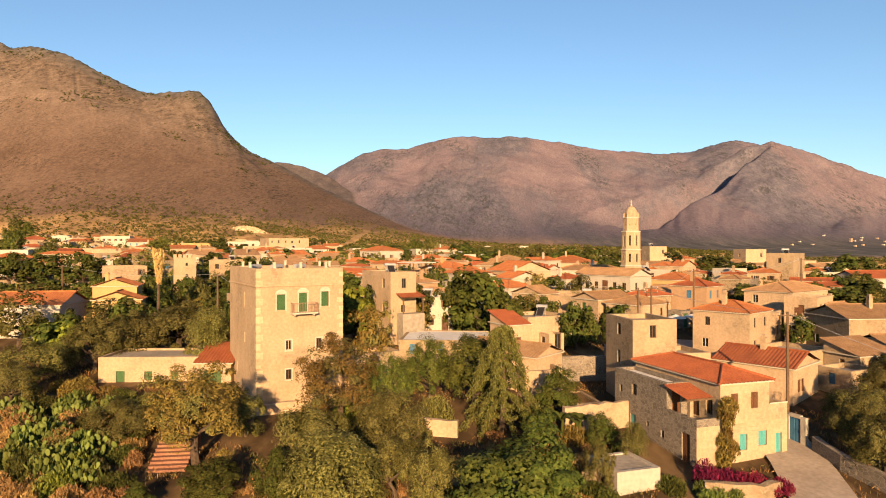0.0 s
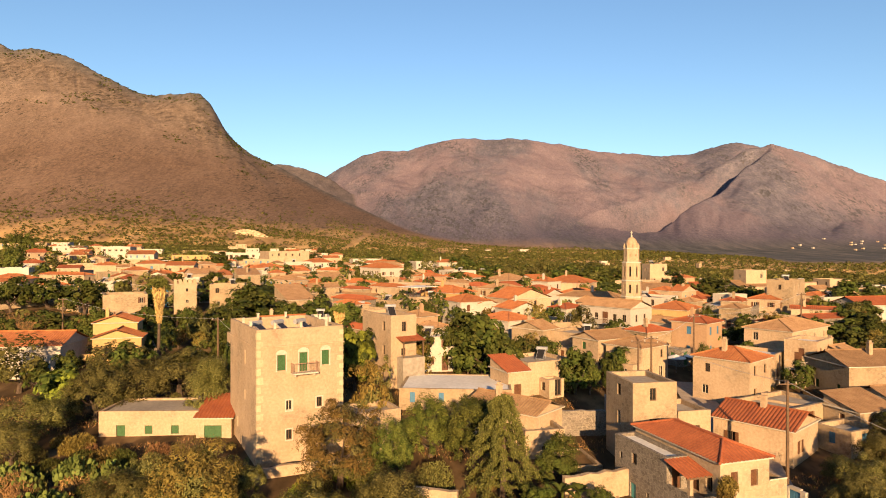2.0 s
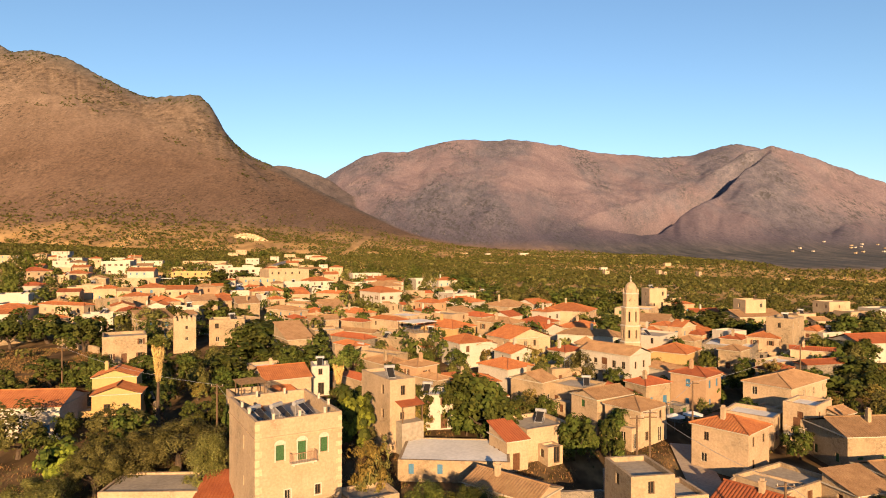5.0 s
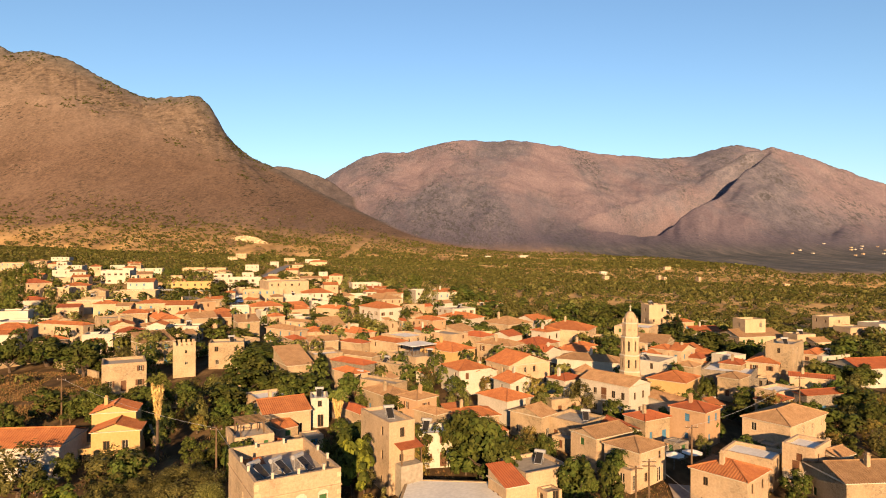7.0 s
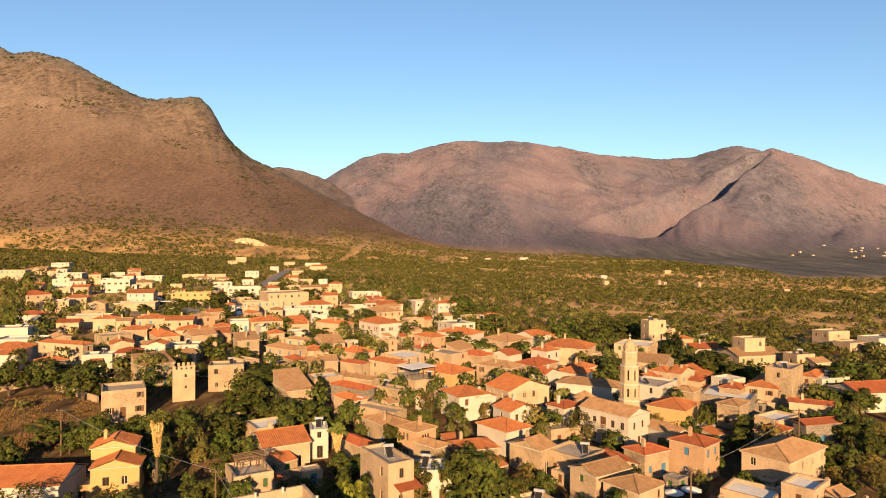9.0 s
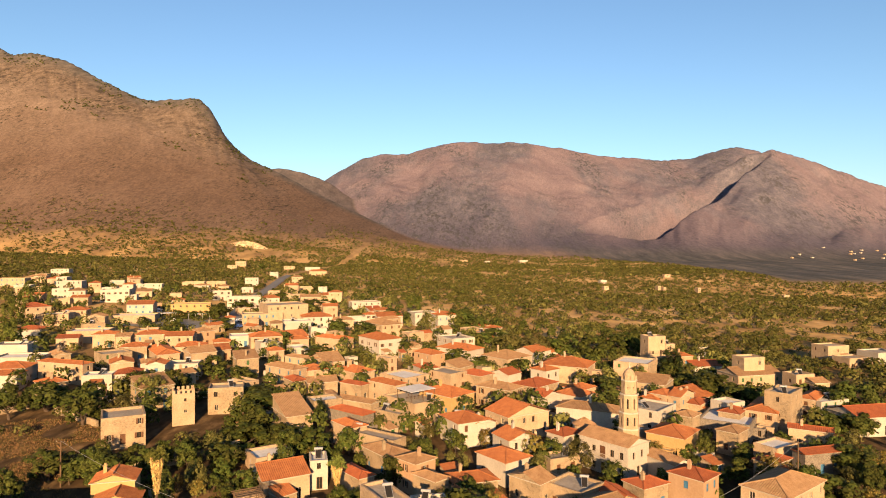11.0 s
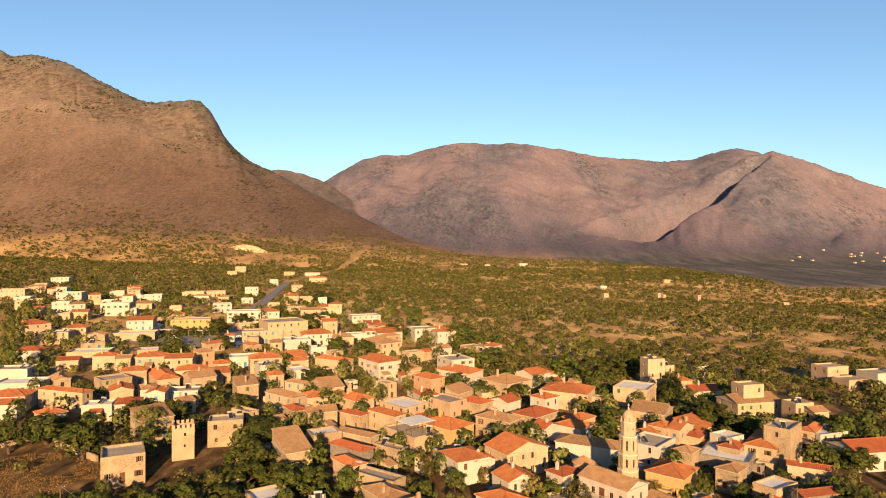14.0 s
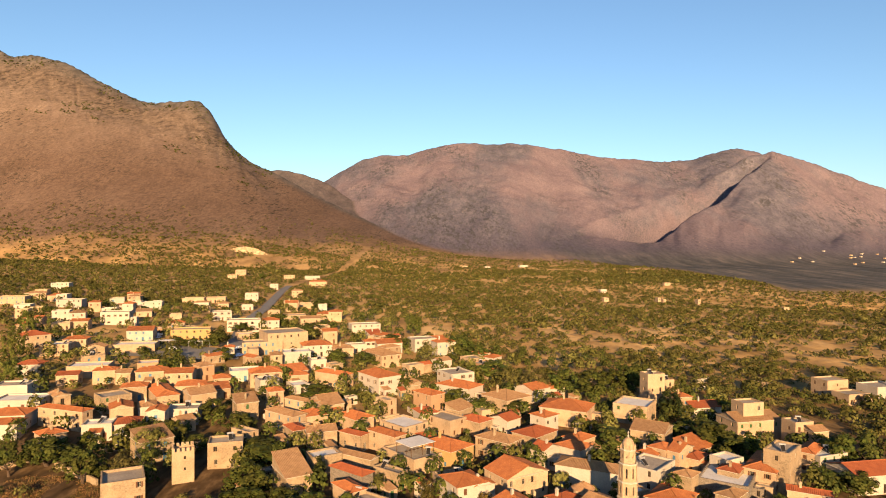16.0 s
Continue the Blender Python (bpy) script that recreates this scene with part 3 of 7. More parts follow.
def house(x, y, rot, w, d, h, kind="hip", wall="cream", roof="orange", holes=None, density=1.0, shutter=None, name="house", base=None, label="", chimney=None, ring=0.5, over=0.28, foot=-2.5, west=None):
    """A house whose nearest corner stands at x, y; its S side runs w metres from there, its W side d metres."""
    rng = random.Random(HOUSE_RNG.random())
    c, s = math.cos(radians(rot)), math.sin(radians(rot))
    if base is None:
        base = min(gz(x, y), gz(x + c * w, y + s * w), gz(x - s * d, y + c * d)) + 0.1
        base = max(base, gz(x, y) - 1.0)
    top = new(name)
    top.matrix_basis = pose(x, y, base, 0, 0, rot)
    storeys = max(1, round(h / 3.1))
    if holes is None:
        holes = {"S": auto_holes(w, h, storeys, rng, density, True), "W": auto_holes(d, h, storeys, rng, density * 0.8), "E": auto_holes(d, h, storeys, rng, 0.5)}
        if shutter is None:
            shutter = rng.choice([None, None, None, ("brown", "shut"), ("brown", "shut"), ("green", "shut"), ("blue", "shut"), ("brown", "open")])
    wd = wall_data(w, d, foot, h, holes, ring=ring if kind == "flat" else 0)
    gables = []
    if kind != "flat":
        rd, gables = roof_data(kind, w, d, h, over)
        part("roof", *rd, ROOFS[roof], top)
        part("eave", *box_data(-over + 0.05, -over + 0.05, h, w + over - 0.05, d + over - 0.05, h + 0.10), ROOFS[roof] if wall in ("grey",) else PALE, top)
    else:
        part("roof", *box_data(0.3, 0.3, h - ring - 0.2, w - 0.3, d - 0.3, h - ring + 0.02), WHITE_ROOF if roof == "white" else CONCRETE, top)
    for g in gables:
        n = len(wd[0])
        wd[0].extend(g)
        wd[1].append(tuple(range(n, n + len(g))))
        wd[2].append(0)
    part("wall", wd[0], wd[1], None, top, mats=[WALLS[wall], WALLS[west or wall]], ids=wd[2])
    for side, hs in holes.items():
        _, at = facade(side, w, d)
        for q in hs:
            sh = shutter
            if len(q) > 5:
                sh = q[5]
            window_part(top, at, side, w, d, q, sh)
    if chimney is None:
        chimney = kind != "flat" and rng.random() < 0.45
    if chimney:
        cx, cy = rng.uniform(0.2, 0.5) * w, rng.uniform(0.3, 0.7) * d
        zt = h + min(w, d) * 0.21 + 0.9
        part("chimney", *boxes((cx - 0.25, cy - 0.25, h - 0.3, cx + 0.25, cy + 0.25, zt), (cx - 0.32, cy - 0.32, zt, cx + 0.32, cy + 0.32, zt + 0.1), (cx - 0.18, cy - 0.18, zt + 0.1, cx + 0.18, cy + 0.18, zt + 0.35)), WALLS[wall], top)
    word = {1: "low single-storey", 2: "two-storey", 3: "three-storey"}.get(storeys, "tall")
    if not label:
        label = f"{word} {WALL_WORD[wall]} house with " + ("flat parapeted concrete roof" if kind == "flat" else f"{ROOF_WORD[roof]} {'hipped' if kind == 'hip' else 'pitched'} roof")
    return tagged(top, label, "tower" if "tower" in name else ("church" if "church" in name else "house"), "village houses" if name == "house" else "")


def merge(main, sub):
    """Moves the parts of sub under main, as one thing."""
    rel = main.matrix_basis.inverted() @ sub.matrix_basis
    for c in list(sub.children):
        m = rel @ c.matrix_basis
        c.parent = main
        c.matrix_basis = m
    bpy.data.objects.remove(sub)
    return main


QUOIN = stonework("pale_quoin", (0.264, 0.204, 0.128), (0.357, 0.285, 0.187), (0.246, 0.196, 0.136), 1.6, 0.4)


def slab(name, parent, mat, *b, label=""):
    return part(name, *boxes(*b), mat, parent, label)


# ---- the large tower house ----
def tower_house():
    w, d, h = 8.4, 11.4, 12.9
    G = ("green", "shut")
    holes = {"S": [(1.9, 9.0, 2.7, 10.45, "window", G), (4.0, 8.75, 4.8, 10.55, "door", G), (6.2, 9.2, 6.95, 10.6, "window", G),
                   (2.75, 5.2, 3.3, 6.15, "window", None), (5.7, 5.2, 6.25, 6.15, "window", None), (2.75, 2.45, 3.3, 3.4, "window", None)],
             "W": [(6.6, 9.1, 7.0, 10.5, "window", None), (6.6, 5.6, 7.0, 6.6, "window", None), (3.4, 2.2, 3.8, 3.2, "window", None), (5.0, 0.6, 5.4, 1.8, "window", None)]}
    t = house(-17.1, 57.9, 30, w, d, h, "flat", "cream", "tan", holes=holes, name="tower_house", base=3.3, ring=1.3,
              label="tall cream stone tower house with green shutters and flat roof")
    c = WALLS["cream"]
    slab("string_course", t, c, (-0.1, -0.1, 11.2, w + 0.1, 0.0, 11.32), (-0.1, 0.0, 11.2, 0.0, d + 0.1, 11.32), (w, 0.0, 11.2, w + 0.1, d + 0.1, 11.32))
    for x, y in ((0.1, 3.2), (0.1, 6.2), (1.6, 0.1), (4.1, 0.1), (6.6, 0.1), (8.0, 3.0), (8.0, 6.0), (2.5, 10.1), (5.5, 10.1)):
        slab("parapet_post", t, PALE, (x, y, h, x + 0.22, y + 0.22, h + 0.5), (x - 0.03, y - 0.03, h + 0.5, x + 0.25, y + 0.25, h + 0.56))
    # quoins of paler stone on the corners
    for k in range(15):
        z0 = 0.4 + 0.83 * k
        a = 0.62 if k % 2 else 0.4
        slab("quoin", t, QUOIN, (-0.012, -0.012, z0, a, 0.0, z0 + 0.6), (-0.012, 0.0, z0, 0.0, 0.9 - a, z0 + 0.6))
        if k > 5:
            slab("quoin", t, QUOIN, (w - a, -0.012, z0, w + 0.012, 0.0, z0 + 0.45))
    # stone surrounds with shallow arched heads
    for x0, z0, x1, z1 in ((1.9, 9.0, 2.7, 10.45), (4.0, 8.75, 4.8, 10.55), (6.2, 9.2, 6.95, 10.6)):
        pts = [(x0 - 0.16, z1 + 0.02)] + [((x0 + x1) / 2 - (x1 - x0 + 0.32) / 2 * math.cos(math.pi * k / 8), z1 + 0.05 + 0.42 * math.sin(math.pi * k / 8)) for k in range(9)] + [(x1 + 0.16, z1 + 0.02)]
        n = len(pts)
        v = [(px, -0.03, pz) for px, pz in pts] + [(px, 0.0, pz) for px, pz in pts]
        f = [tuple(range(n))] + [(k, k + n, (k + 1) % n + n, (k + 1) % n) for k in range(n)]
        part("window_arch", v, f, PALE, t)
        slab("surround", t, PALE, (x0 - 0.12, -0.025, z0 - 0.1, x0, 0.0, z1))
        slab("surround", t, PALE, (x1, -0.025, z0 - 0.1, x1 + 0.12, 0.0, z1))
    for x0, z0, x1, z1 in ((2.75, 5.2, 3.3, 6.15), (5.7, 5.2, 6.25, 6.15), (2.75, 2.45, 3.3, 3.4)):
        slab("surround", t, PALE, (x0 - 0.12, -0.02, z0 - 0.12, x0, 0.0, z1 + 0.12), (x1, -0.02, z0 - 0.12, x1 + 0.12, 0.0, z1 + 0.12), (x0, -0.02, z1, x1, 0.0, z1 + 0.12), (x0, -0.02, z0 - 0.12, x1, 0.0, z0))
    slab("balcony", t, PALE, (3.15, -0.75, 8.58, 5.65, -0.002, 8.72), (3.4, -0.55, 8.4, 3.55, -0.002, 8.58), (5.25, -0.55, 8.4, 5.4, -0.002, 8.58))
    bars = []
    for k in range(17):
        x = 3.2 + 2.4 * k / 16
        bars.append((x - 0.012, -0.72, 8.72, x + 0.012, -0.70, 9.62))
    for k in range(5):
        y = -0.71 + 0.14 * (k + 0.5)
        bars += [(3.19, y - 0.012, 8.72, 3.21, y + 0.012, 9.62), (5.59, y - 0.012, 8.72, 5.61, y + 0.012, 9.62)]
    bars += [(3.17, -0.73, 9.6, 5.63, -0.69, 9.65), (3.17, -0.69, 9.6, 3.21, -0.02, 9.65), (5.59, -0.69, 9.6, 5.63, -0.02, 9.65)]
    slab("railing", t, RUST, *bars)
    # roof deck: a strip of barrel tiles behind the front parapet, water heaters on racks
    part("tile_strip", *slope_data((0.35, 0.35, 11.62), (w - 0.35, 0.35, 11.62), (0, 1, 0), 1.3, 0.25, False, False), ROOFS["red"], t)
    part("tile_strip", *slope_data((0.35, 8.2, 11.62), (3.2, 8.2, 11.62), (0, 1, 0), 1.8, 0.25, False, False), ROOFS["orange"], t)
    for x in (1.7, 3.9, 6.2):
        ob = new("solar_heater")
        ob.matrix_basis = t.matrix_basis @ pose(x, 4.6, 11.62, 0, 0, 35)
        part("panel", [(-0.5, -0.9, 0.15), (0.5, -0.9, 0.15), (0.5, 0.7, 1.25), (-0.5, 0.7, 1.25), (-0.5, -0.86, 0.08), (0.5, -0.86, 0.08), (0.5, 0.74, 1.18), (-0.5, 0.74, 1.18)], [(0, 1, 2, 3), (7, 6, 5, 4), (0, 4, 5, 1), (1, 5, 6, 2), (2, 6, 7, 3), (3, 7, 4, 0)], METAL, ob)
        part("glass", [(-0.45, -0.83, 0.203), (0.45, -0.83, 0.203), (0.45, 0.63, 1.207), (-0.45, 0.63, 1.207), (-0.45, -0.84, 0.195), (0.45, -0.84, 0.195), (0.45, 0.62, 1.199), (-0.45, 0.62, 1.199)], [(0, 1, 2, 3), (7, 6, 5, 4), (0, 4, 5, 1), (1, 5, 6, 2), (2, 6, 7, 3), (3, 7, 4, 0)], DARKROOM, ob)
        part("tank", *tube([(-0.75, 0.9, 1.3), (0.75, 0.9, 1.3)], 0.26, 12), METAL, ob)
        slab("rack", ob, METAL, (-0.5, 0.85, 0, -0.45, 0.9, 1.1), (0.45, 0.85, 0, 0.5, 0.9, 1.1), (-0.45, 0.86, 0.3, 0.45, 0.89, 0.36), (-0.5, -0.8, 0, -0.45, 0.85, 0.06), (0.45, -0.8, 0, 0.5, 0.85, 0.06), (-0.5, -0.85, 0, -0.45, -0.8, 0.2), (0.45, -0.85, 0, 0.5, -0.8, 0.2))
        tagged(ob, "grey metal solar water heater on a roof rack", "water heater", "roof water heaters")
    return t


tower_house()
annex = house(-35.7, 65.5, 2, 10.2, 6, 3.6, "flat", "cream", "tan", base=3.2, ring=0.25, holes={"S": [(1.8, 0.1, 2.7, 2.15, "door", ("green", "shut")), (4.7, 1.2, 5.5, 2.1, "window", ("green", "shut")), (7.4, 1.2, 8.2, 2.1, "window", ("green", "shut"))], "W": []}, label="low cream stone annex with green doors and flat roof")
side = house(-25.4, 65.0, 2, 3.6, 4.5, 3.0, "mono", "cream", "red", base=3.2, holes={"S": [(0.8, 0.1, 2.6, 2.3, "door", ("green", "shut"))], "W": []}, chimney=False)
merge(annex, side)
house(-8.6, 60.4, 28, 5.0, 4.0, 4.6, "flat", "cream", "tan", base=3.3, holes={"S": [], "W": []}, label="low cream stone outbuilding beside the tower")


# ---- the stone house by the road ----
def road_house():
    T, W0 = ("teal", "shut"), None
    low = house(18.0, 44.9, 18, 8.2, 10.2, 2.9, "flat", "cream", "tan", base=2.4, ring=0.08, west="grey", name="house", label="grey stone house with terrace and dark red hipped roof",
                holes={"S": [(2.6, 0.9, 3.2, 1.9, "window", T), (3.8, 0.9, 4.5, 2.1, "window", T), (5.5, 1.1, 6.3, 2.2, "window", T), (7.1, 0.1, 7.7, 1.9, "door", T)],
                       "W": [(8.6, 0.05, 9.5, 2.2, "door", ("brown", "shut")), (2.2, 0.2, 3.0, 2.0, "door", T), (6.2, 1.1, 6.6, 1.7, "window", None), (4.4, 1.5, 4.7, 1.9, "window", None)]})
    at = low.matrix_basis
    b = at @ Vector((2.07, 0, 0))
    up = house(b.x, b.y, 18, 4.45, 10.2, 5.8, "hip", "cream", "red", base=2.4, foot=2.9, chimney=False,
               holes={"S": [(0.95, 3.9, 1.6, 5.1, "window", ("brown", "shut")), (2.75, 3.9, 3.4, 5.1, "window", ("brown", "shut"))], "W": [(7.2, 3.0, 8.0, 5.0, "door", ("brown", "shut")), (8.7, 3.4, 9.4, 4.6, "window", None)], "E": [(4, 3.8, 4.8, 5.0)]})
    c = at @ Vector((0, 3.3, 0))
    wing = house(c.x, c.y, 18, 2.05, 6.9, 5.4, "flat", "grey", "white", base=2.4, foot=2.9, ring=0.3, holes={"S": [(0.5, 3.0, 1.3, 4.9, "door", ("brown", "shut"))], "W": [(2.4, 3.6, 3.1, 4.5, "window", None), (0.7, 3.5, 1.1, 4.1, "window", None)]})
    merge(low, up)
    merge(low, wing)
    part("porch_roof", *slope_data((-0.25, 0.6, 4.75), (2.1, 0.6, 4.75), (0, 1, 0), 2.7, 0.55, False, False, 0.3), ROOFS["red"], low)
    slab("porch_post", low, WALLS["cream"], (0.05, 0.75, 2.9, 0.35, 1.05, 4.75))
    slab("porch_beam", low, WOOD, (-0.2, 0.72, 4.6, 2.07, 0.86, 4.76))
    slab("parapet", low, WALLS["grey"], (0.0, 0.0, 2.9, 2.07, 0.25, 3.45), (0.0, 0.25, 2.9, 0.25, 3.3, 3.45))
    slab("cornice", low, PALE, (6.55, -0.03, 4.1, 8.22, 0.0, 4.2))
    slab("upper_wall", low, WALLS["cream"], (6.52, 0.0, 2.9, 8.2, 0.3, 4.1), (7.9, 0.3, 2.9, 8.2, 8.0, 4.1))
    return low


road_house()


# ---- bell tower ----
def bell_tower(x, y):
    top = new("bell_tower")
    base = gz(x, y) + 0.9
    top.matrix_basis = pose(x, y, base, 0, 0, 20)
    mat = WALLS["cream"]
    tiers = [(-1.5, 6.6, 1.98), (6.9, 9.6, 1.86), (9.9, 13.0, 1.74), (13.3, 15.6, 1.46)]
    for i, (z0, z1, r) in enumerate(tiers):
        v, f = [], []
        pv, pf = [], []
        for k in range(8):
            a0, a1 = math.pi * (k - 0.5) / 4, math.pi * (k + 0.5) / 4
            p0, p1 = Vector((r * math.cos(a0), r * math.sin(a0), 0)), Vector((r * math.cos(a1), r * math.sin(a1), 0))
            nrm = Vector((math.cos((a0 + a1) / 2), math.sin((a0 + a1) / 2), 0))

            def at(s, z, o=0.0):
                q = p0.lerp(p1, s) + nrm * o
                return (q.x, q.y, z)
            lo, hi = (z0 + (z1 - z0) * 0.2, z1 - 0.75) if i else (z1 - 2.4, z1 - 0.9)
            arch = [(0.5 - 0.13 * math.cos(math.pi * j / 6), hi + 0.2 * math.sin(math.pi * j / 6)) for j in range(7)]
            outline = [(0.37, lo)] + arch + [(0.63, lo)]
            if i == 3:
                outline = [(0.5 + 0.13 * math.cos(2 * math.pi * j / 8 + math.pi), (z0 + z1) / 2 - 0.2 * math.sin(2 * math.pi * j / 8 + math.pi)) for j in range(9)][:-1]
                outline = outline[::-1]
                outline = outline[::-1]
            n = len(v)
            ring_ = [at(s, z) for s, z in outline]
            inner = [at(s, z, -0.28) for s, z in outline]
            m = len(outline)
            v += ring_ + inner + [at(0, z0), at(0, z1), at(1, z1), at(1, z0)]
            c0, c1, c2, c3 = n + 2 * m, n + 2 * m + 1, n + 2 * m + 2, n + 2 * m + 3
            half = m // 2
            f.append(tuple([c0, c1] + [n + j for j in range(half, -1, -1)]))
            f.append(tuple([c1, c2] + [n + j for j in range(m - 1, half - 1, -1)]))
            f.append((c2, c3, n + m - 1))
            f.append((c3, c0, n, n + m - 1))
            for j in range(m):
                f.append((n + j, n + (j + 1) % m, n + m + (j + 1) % m, n + m + j))
            q = len(pv)
            pv += [at(s, z, -0.26) for s, z in outline]
            pf.append(tuple(range(q, q + m)))
        tier = part("tier", v, f, mat, top)
        bm = bmesh.new()
        bm.from_mesh(tier.data)
        bmesh.ops.remove_doubles(bm, verts=bm.verts, dist=0.001)
        bm.to_mesh(tier.data)
        bm.free()
        # dark sheets close the arches; their colour stands for the belfry's inner shade
        for q in pf:
            part("opening", [pv[k] for k in q], [tuple(range(len(q)))], DARKROOM, tier)
        v, f = [], []
        for z, rr in ((z1, r), (z1 + 0.05, r + 0.09), (z1 + 0.2, r + 0.09), (z1 + 0.3, r - 0.12)):
            for k in range(8):
                a = math.pi * (k - 0.5) / 4
                v.append((rr * math.cos(a), rr * math.sin(a), z))
        for j in range(3):
            for k in range(8):
                f.append((8 * j + k, 8 * j + (k + 1) % 8, 8 * j + 8 + (k + 1) % 8, 8 * j + 8 + k))
        part("cornice", v, f, PALE, top)
    v, f = [], []
    for j in range(9):
        t = j / 8
        r = 1.22 * math.cos(t * math.pi / 2 * 0.96)
        for k in range(16):
            v.append((r * math.cos(k * math.pi / 8), r * math.sin(k * math.pi / 8), 15.9 + 2.0 * math.sin(t * math.pi / 2)))
    for j in range(8):
        for k in range(16):
            f.append((16 * j + k, 16 * j + (k + 1) % 16, 16 * j + 16 + (k + 1) % 16, 16 * j + 16 + k))
    part("dome", v, f, WALLS["cream"], top, shade=True)
    slab("cross", top, PALE, (-0.12, -0.12, 17.8, 0.12, 0.12, 18.3), (-0.04, -0.04, 18.3, 0.04, 0.04, 19.1), (-0.25, -0.04, 18.7, 0.25, 0.04, 18.78))
    for k in range(8):
        a = math.pi * (k - 0.5) / 4
        part("pinnacle", *tube([(1.34 * math.cos(a), 1.34 * math.sin(a), 15.8), (1.34 * math.cos(a), 1.34 * math.sin(a), 16.3), (1.28 * math.cos(a), 1.28 * math.sin(a), 16.75)], [0.16, 0.14, 0.02], 5), mat, top)
    return tagged(top, "tall tiered octagonal stone bell tower with small dome", "bell tower")


def battlements(t, w, d, h, mat, step=1.25):
    k = 0
    while k * step < w - 0.4:
        x = k * step
        slab("merlon", t, mat, (x, 0, h, x + 0.6, 0.35, h + 0.75))
        slab("merlon", t, mat, (x, d - 0.35, h, x + 0.6, d, h + 0.75))
        k += 1
    k = 1
    while k * step < d - 0.8:
        y = k * step
        slab("merlon", t, mat, (0, y, h, 0.35, y + 0.6, h + 0.75))
        slab("merlon", t, mat, (w - 0.35, y, h, w, y + 0.6, h + 0.75))
        k += 1


def posts_wires(x, y, height, arms=1):
    top = new("utility_pole")
    z = gz(x, y)
    top.matrix_basis = pose(x, y, z)
    part("pole", *tube([(0, 0, -0.5), (0, 0, height * 0.5), (0, 0, height)], [0.15, 0.13, 0.1], 8), WOOD, top)
    for k in range(arms):
        slab("crossarm", top, WOOD, (-0.8, -0.05, height - 0.35 - 0.5 * k, 0.8, 0.05, height - 0.25 - 0.5 * k))
        for x_ in (-0.7, 0, 0.7):
            part("insulator", *tube([(x_, 0, height - 0.25 - 0.5 * k), (x_, 0, height - 0.08 - 0.5 * k)], 0.04, 6), PALE, top)
    tagged(top, "weathered wooden utility pole with crossarm and wires", "utility pole", "utility poles")
    return Vector((x, y, z + height - 0.1))


def cable(a, b, sag=0.6):
    a, b = Vector(a), Vector(b)
    pts = [a.lerp(b, k / 10) - Vector((0, 0, sag * 4 * (k / 10) * (1 - k / 10))) for k in range(11)]
    ob = mesh_object("overhead_cable", *tube(pts, 0.02, 4), [METAL])
    tagged(ob, "thin dark overhead cable strung between poles", "cable", "overhead cables")


def garden_wall(points, height, thick=0.45, wall="stone", label="low dry-stone garden wall on sloping ground"):
    """A rubble wall along a line of corners, its top uneven."""
    rs = random.Random(int(abs(points[0][0]) * 100))
    v, f = [], []
    run = []
    for (x0, y0), (x1, y1) in zip(points, points[1:]):
        n = max(2, int(math.hypot(x1 - x0, y1 - y0) / 0.7))
        run += [(x0 + (x1 - x0) * k / n, y0 + (y1 - y0) * k / n) for k in range(n)]
    run.append(points[-1])
    for i, (x, y) in enumerate(run):
        xa, ya = run[max(i - 1, 0)]
        xb, yb = run[min(i + 1, len(run) - 1)]
        d = Vector((xb - xa, yb - ya)).normalized()
        nx, ny = -d.y * thick / 2, d.x * thick / 2
        z = gz(x, y)
        zt = z + height + rs.uniform(-0.1, 0.1)
        v += [(x - nx, y - ny, z - 0.6), (x - nx, y - ny, zt), (x + nx, y + ny, zt + rs.uniform(-0.04, 0.04)), (x + nx, y + ny, z - 0.6)]
    for i in range(len(run) - 1):
        a, b = 4 * i, 4 * i + 4
        f += [(a, b, b + 1, a + 1), (a + 1, b + 1, b + 2, a + 2), (a + 2, b + 2, b + 3, a + 3)]
    n = 4 * (len(run) - 1)
    f += [(0, 1, 2, 3), (n + 3, n + 2, n + 1, n)]
    ob = mesh_object("garden_wall", v, f, [WALLS[wall]])
    return tagged(ob, label, "wall", "garden walls")


# ---- village houses ----
house(-76.6, 83.6, 7, 24.4, 8.6, 4.4, "gable_x", "white", "orange", label="long low whitewashed house with orange barrel-tiled gable roof")
yellow = house(-51.4, 92.6, 16, 6.6, 4.2, 5.2, "gable_y", "yellow", "orange", base=5.2, chimney=False, west="pink", label="yellow rendered house with two stepped orange tiled gables",
               holes={"S": [(1.6, 2.6, 2.5, 3.9), (4.1, 2.6, 5.0, 3.9)], "W": [(1.5, 2.6, 2.2, 3.7)]})
yellow_back = pose(-51.4, 92.6, 0, 0, 0, 16) @ Vector((-0.9, 4.25, 0))
merge(yellow, house(yellow_back.x, yellow_back.y, 16, 6.2, 4.6, 7.0, "gable_y", "yellow", "orange", base=5.2, chimney=True, west="pink", holes={"W": [(2.0, 4.2, 2.7, 5.4)]}))
house(-66.8, 124.0, 28, 8.0, 8.2, 5.6, "flat", "stone", "tan", base=9.0, ring=0.6, label="tall weathered cream stone house with broken parapet")
house(-54.4, 147.2, 15, 7.9, 5.9, 6.2, "flat", "stone", "tan")
house(-28.5, 101.5, 30, 7.7, 8.7, 4, "gable_x", "cream", "orange")
house(-22.3, 107.8, 14, 3.0, 5.0, 5, "flat", "white", "white")
house(-28.3, 86.6, 30, 5.4, 6.4, 6.2, "flat", "cream", "tan", base=5.4, ring=0.8, label="cream stone block with a timber pergola on its terrace")
house(-25.4, 89.0, 42, 3.8, 4.5, 3.5, "hip", "stone", "red")
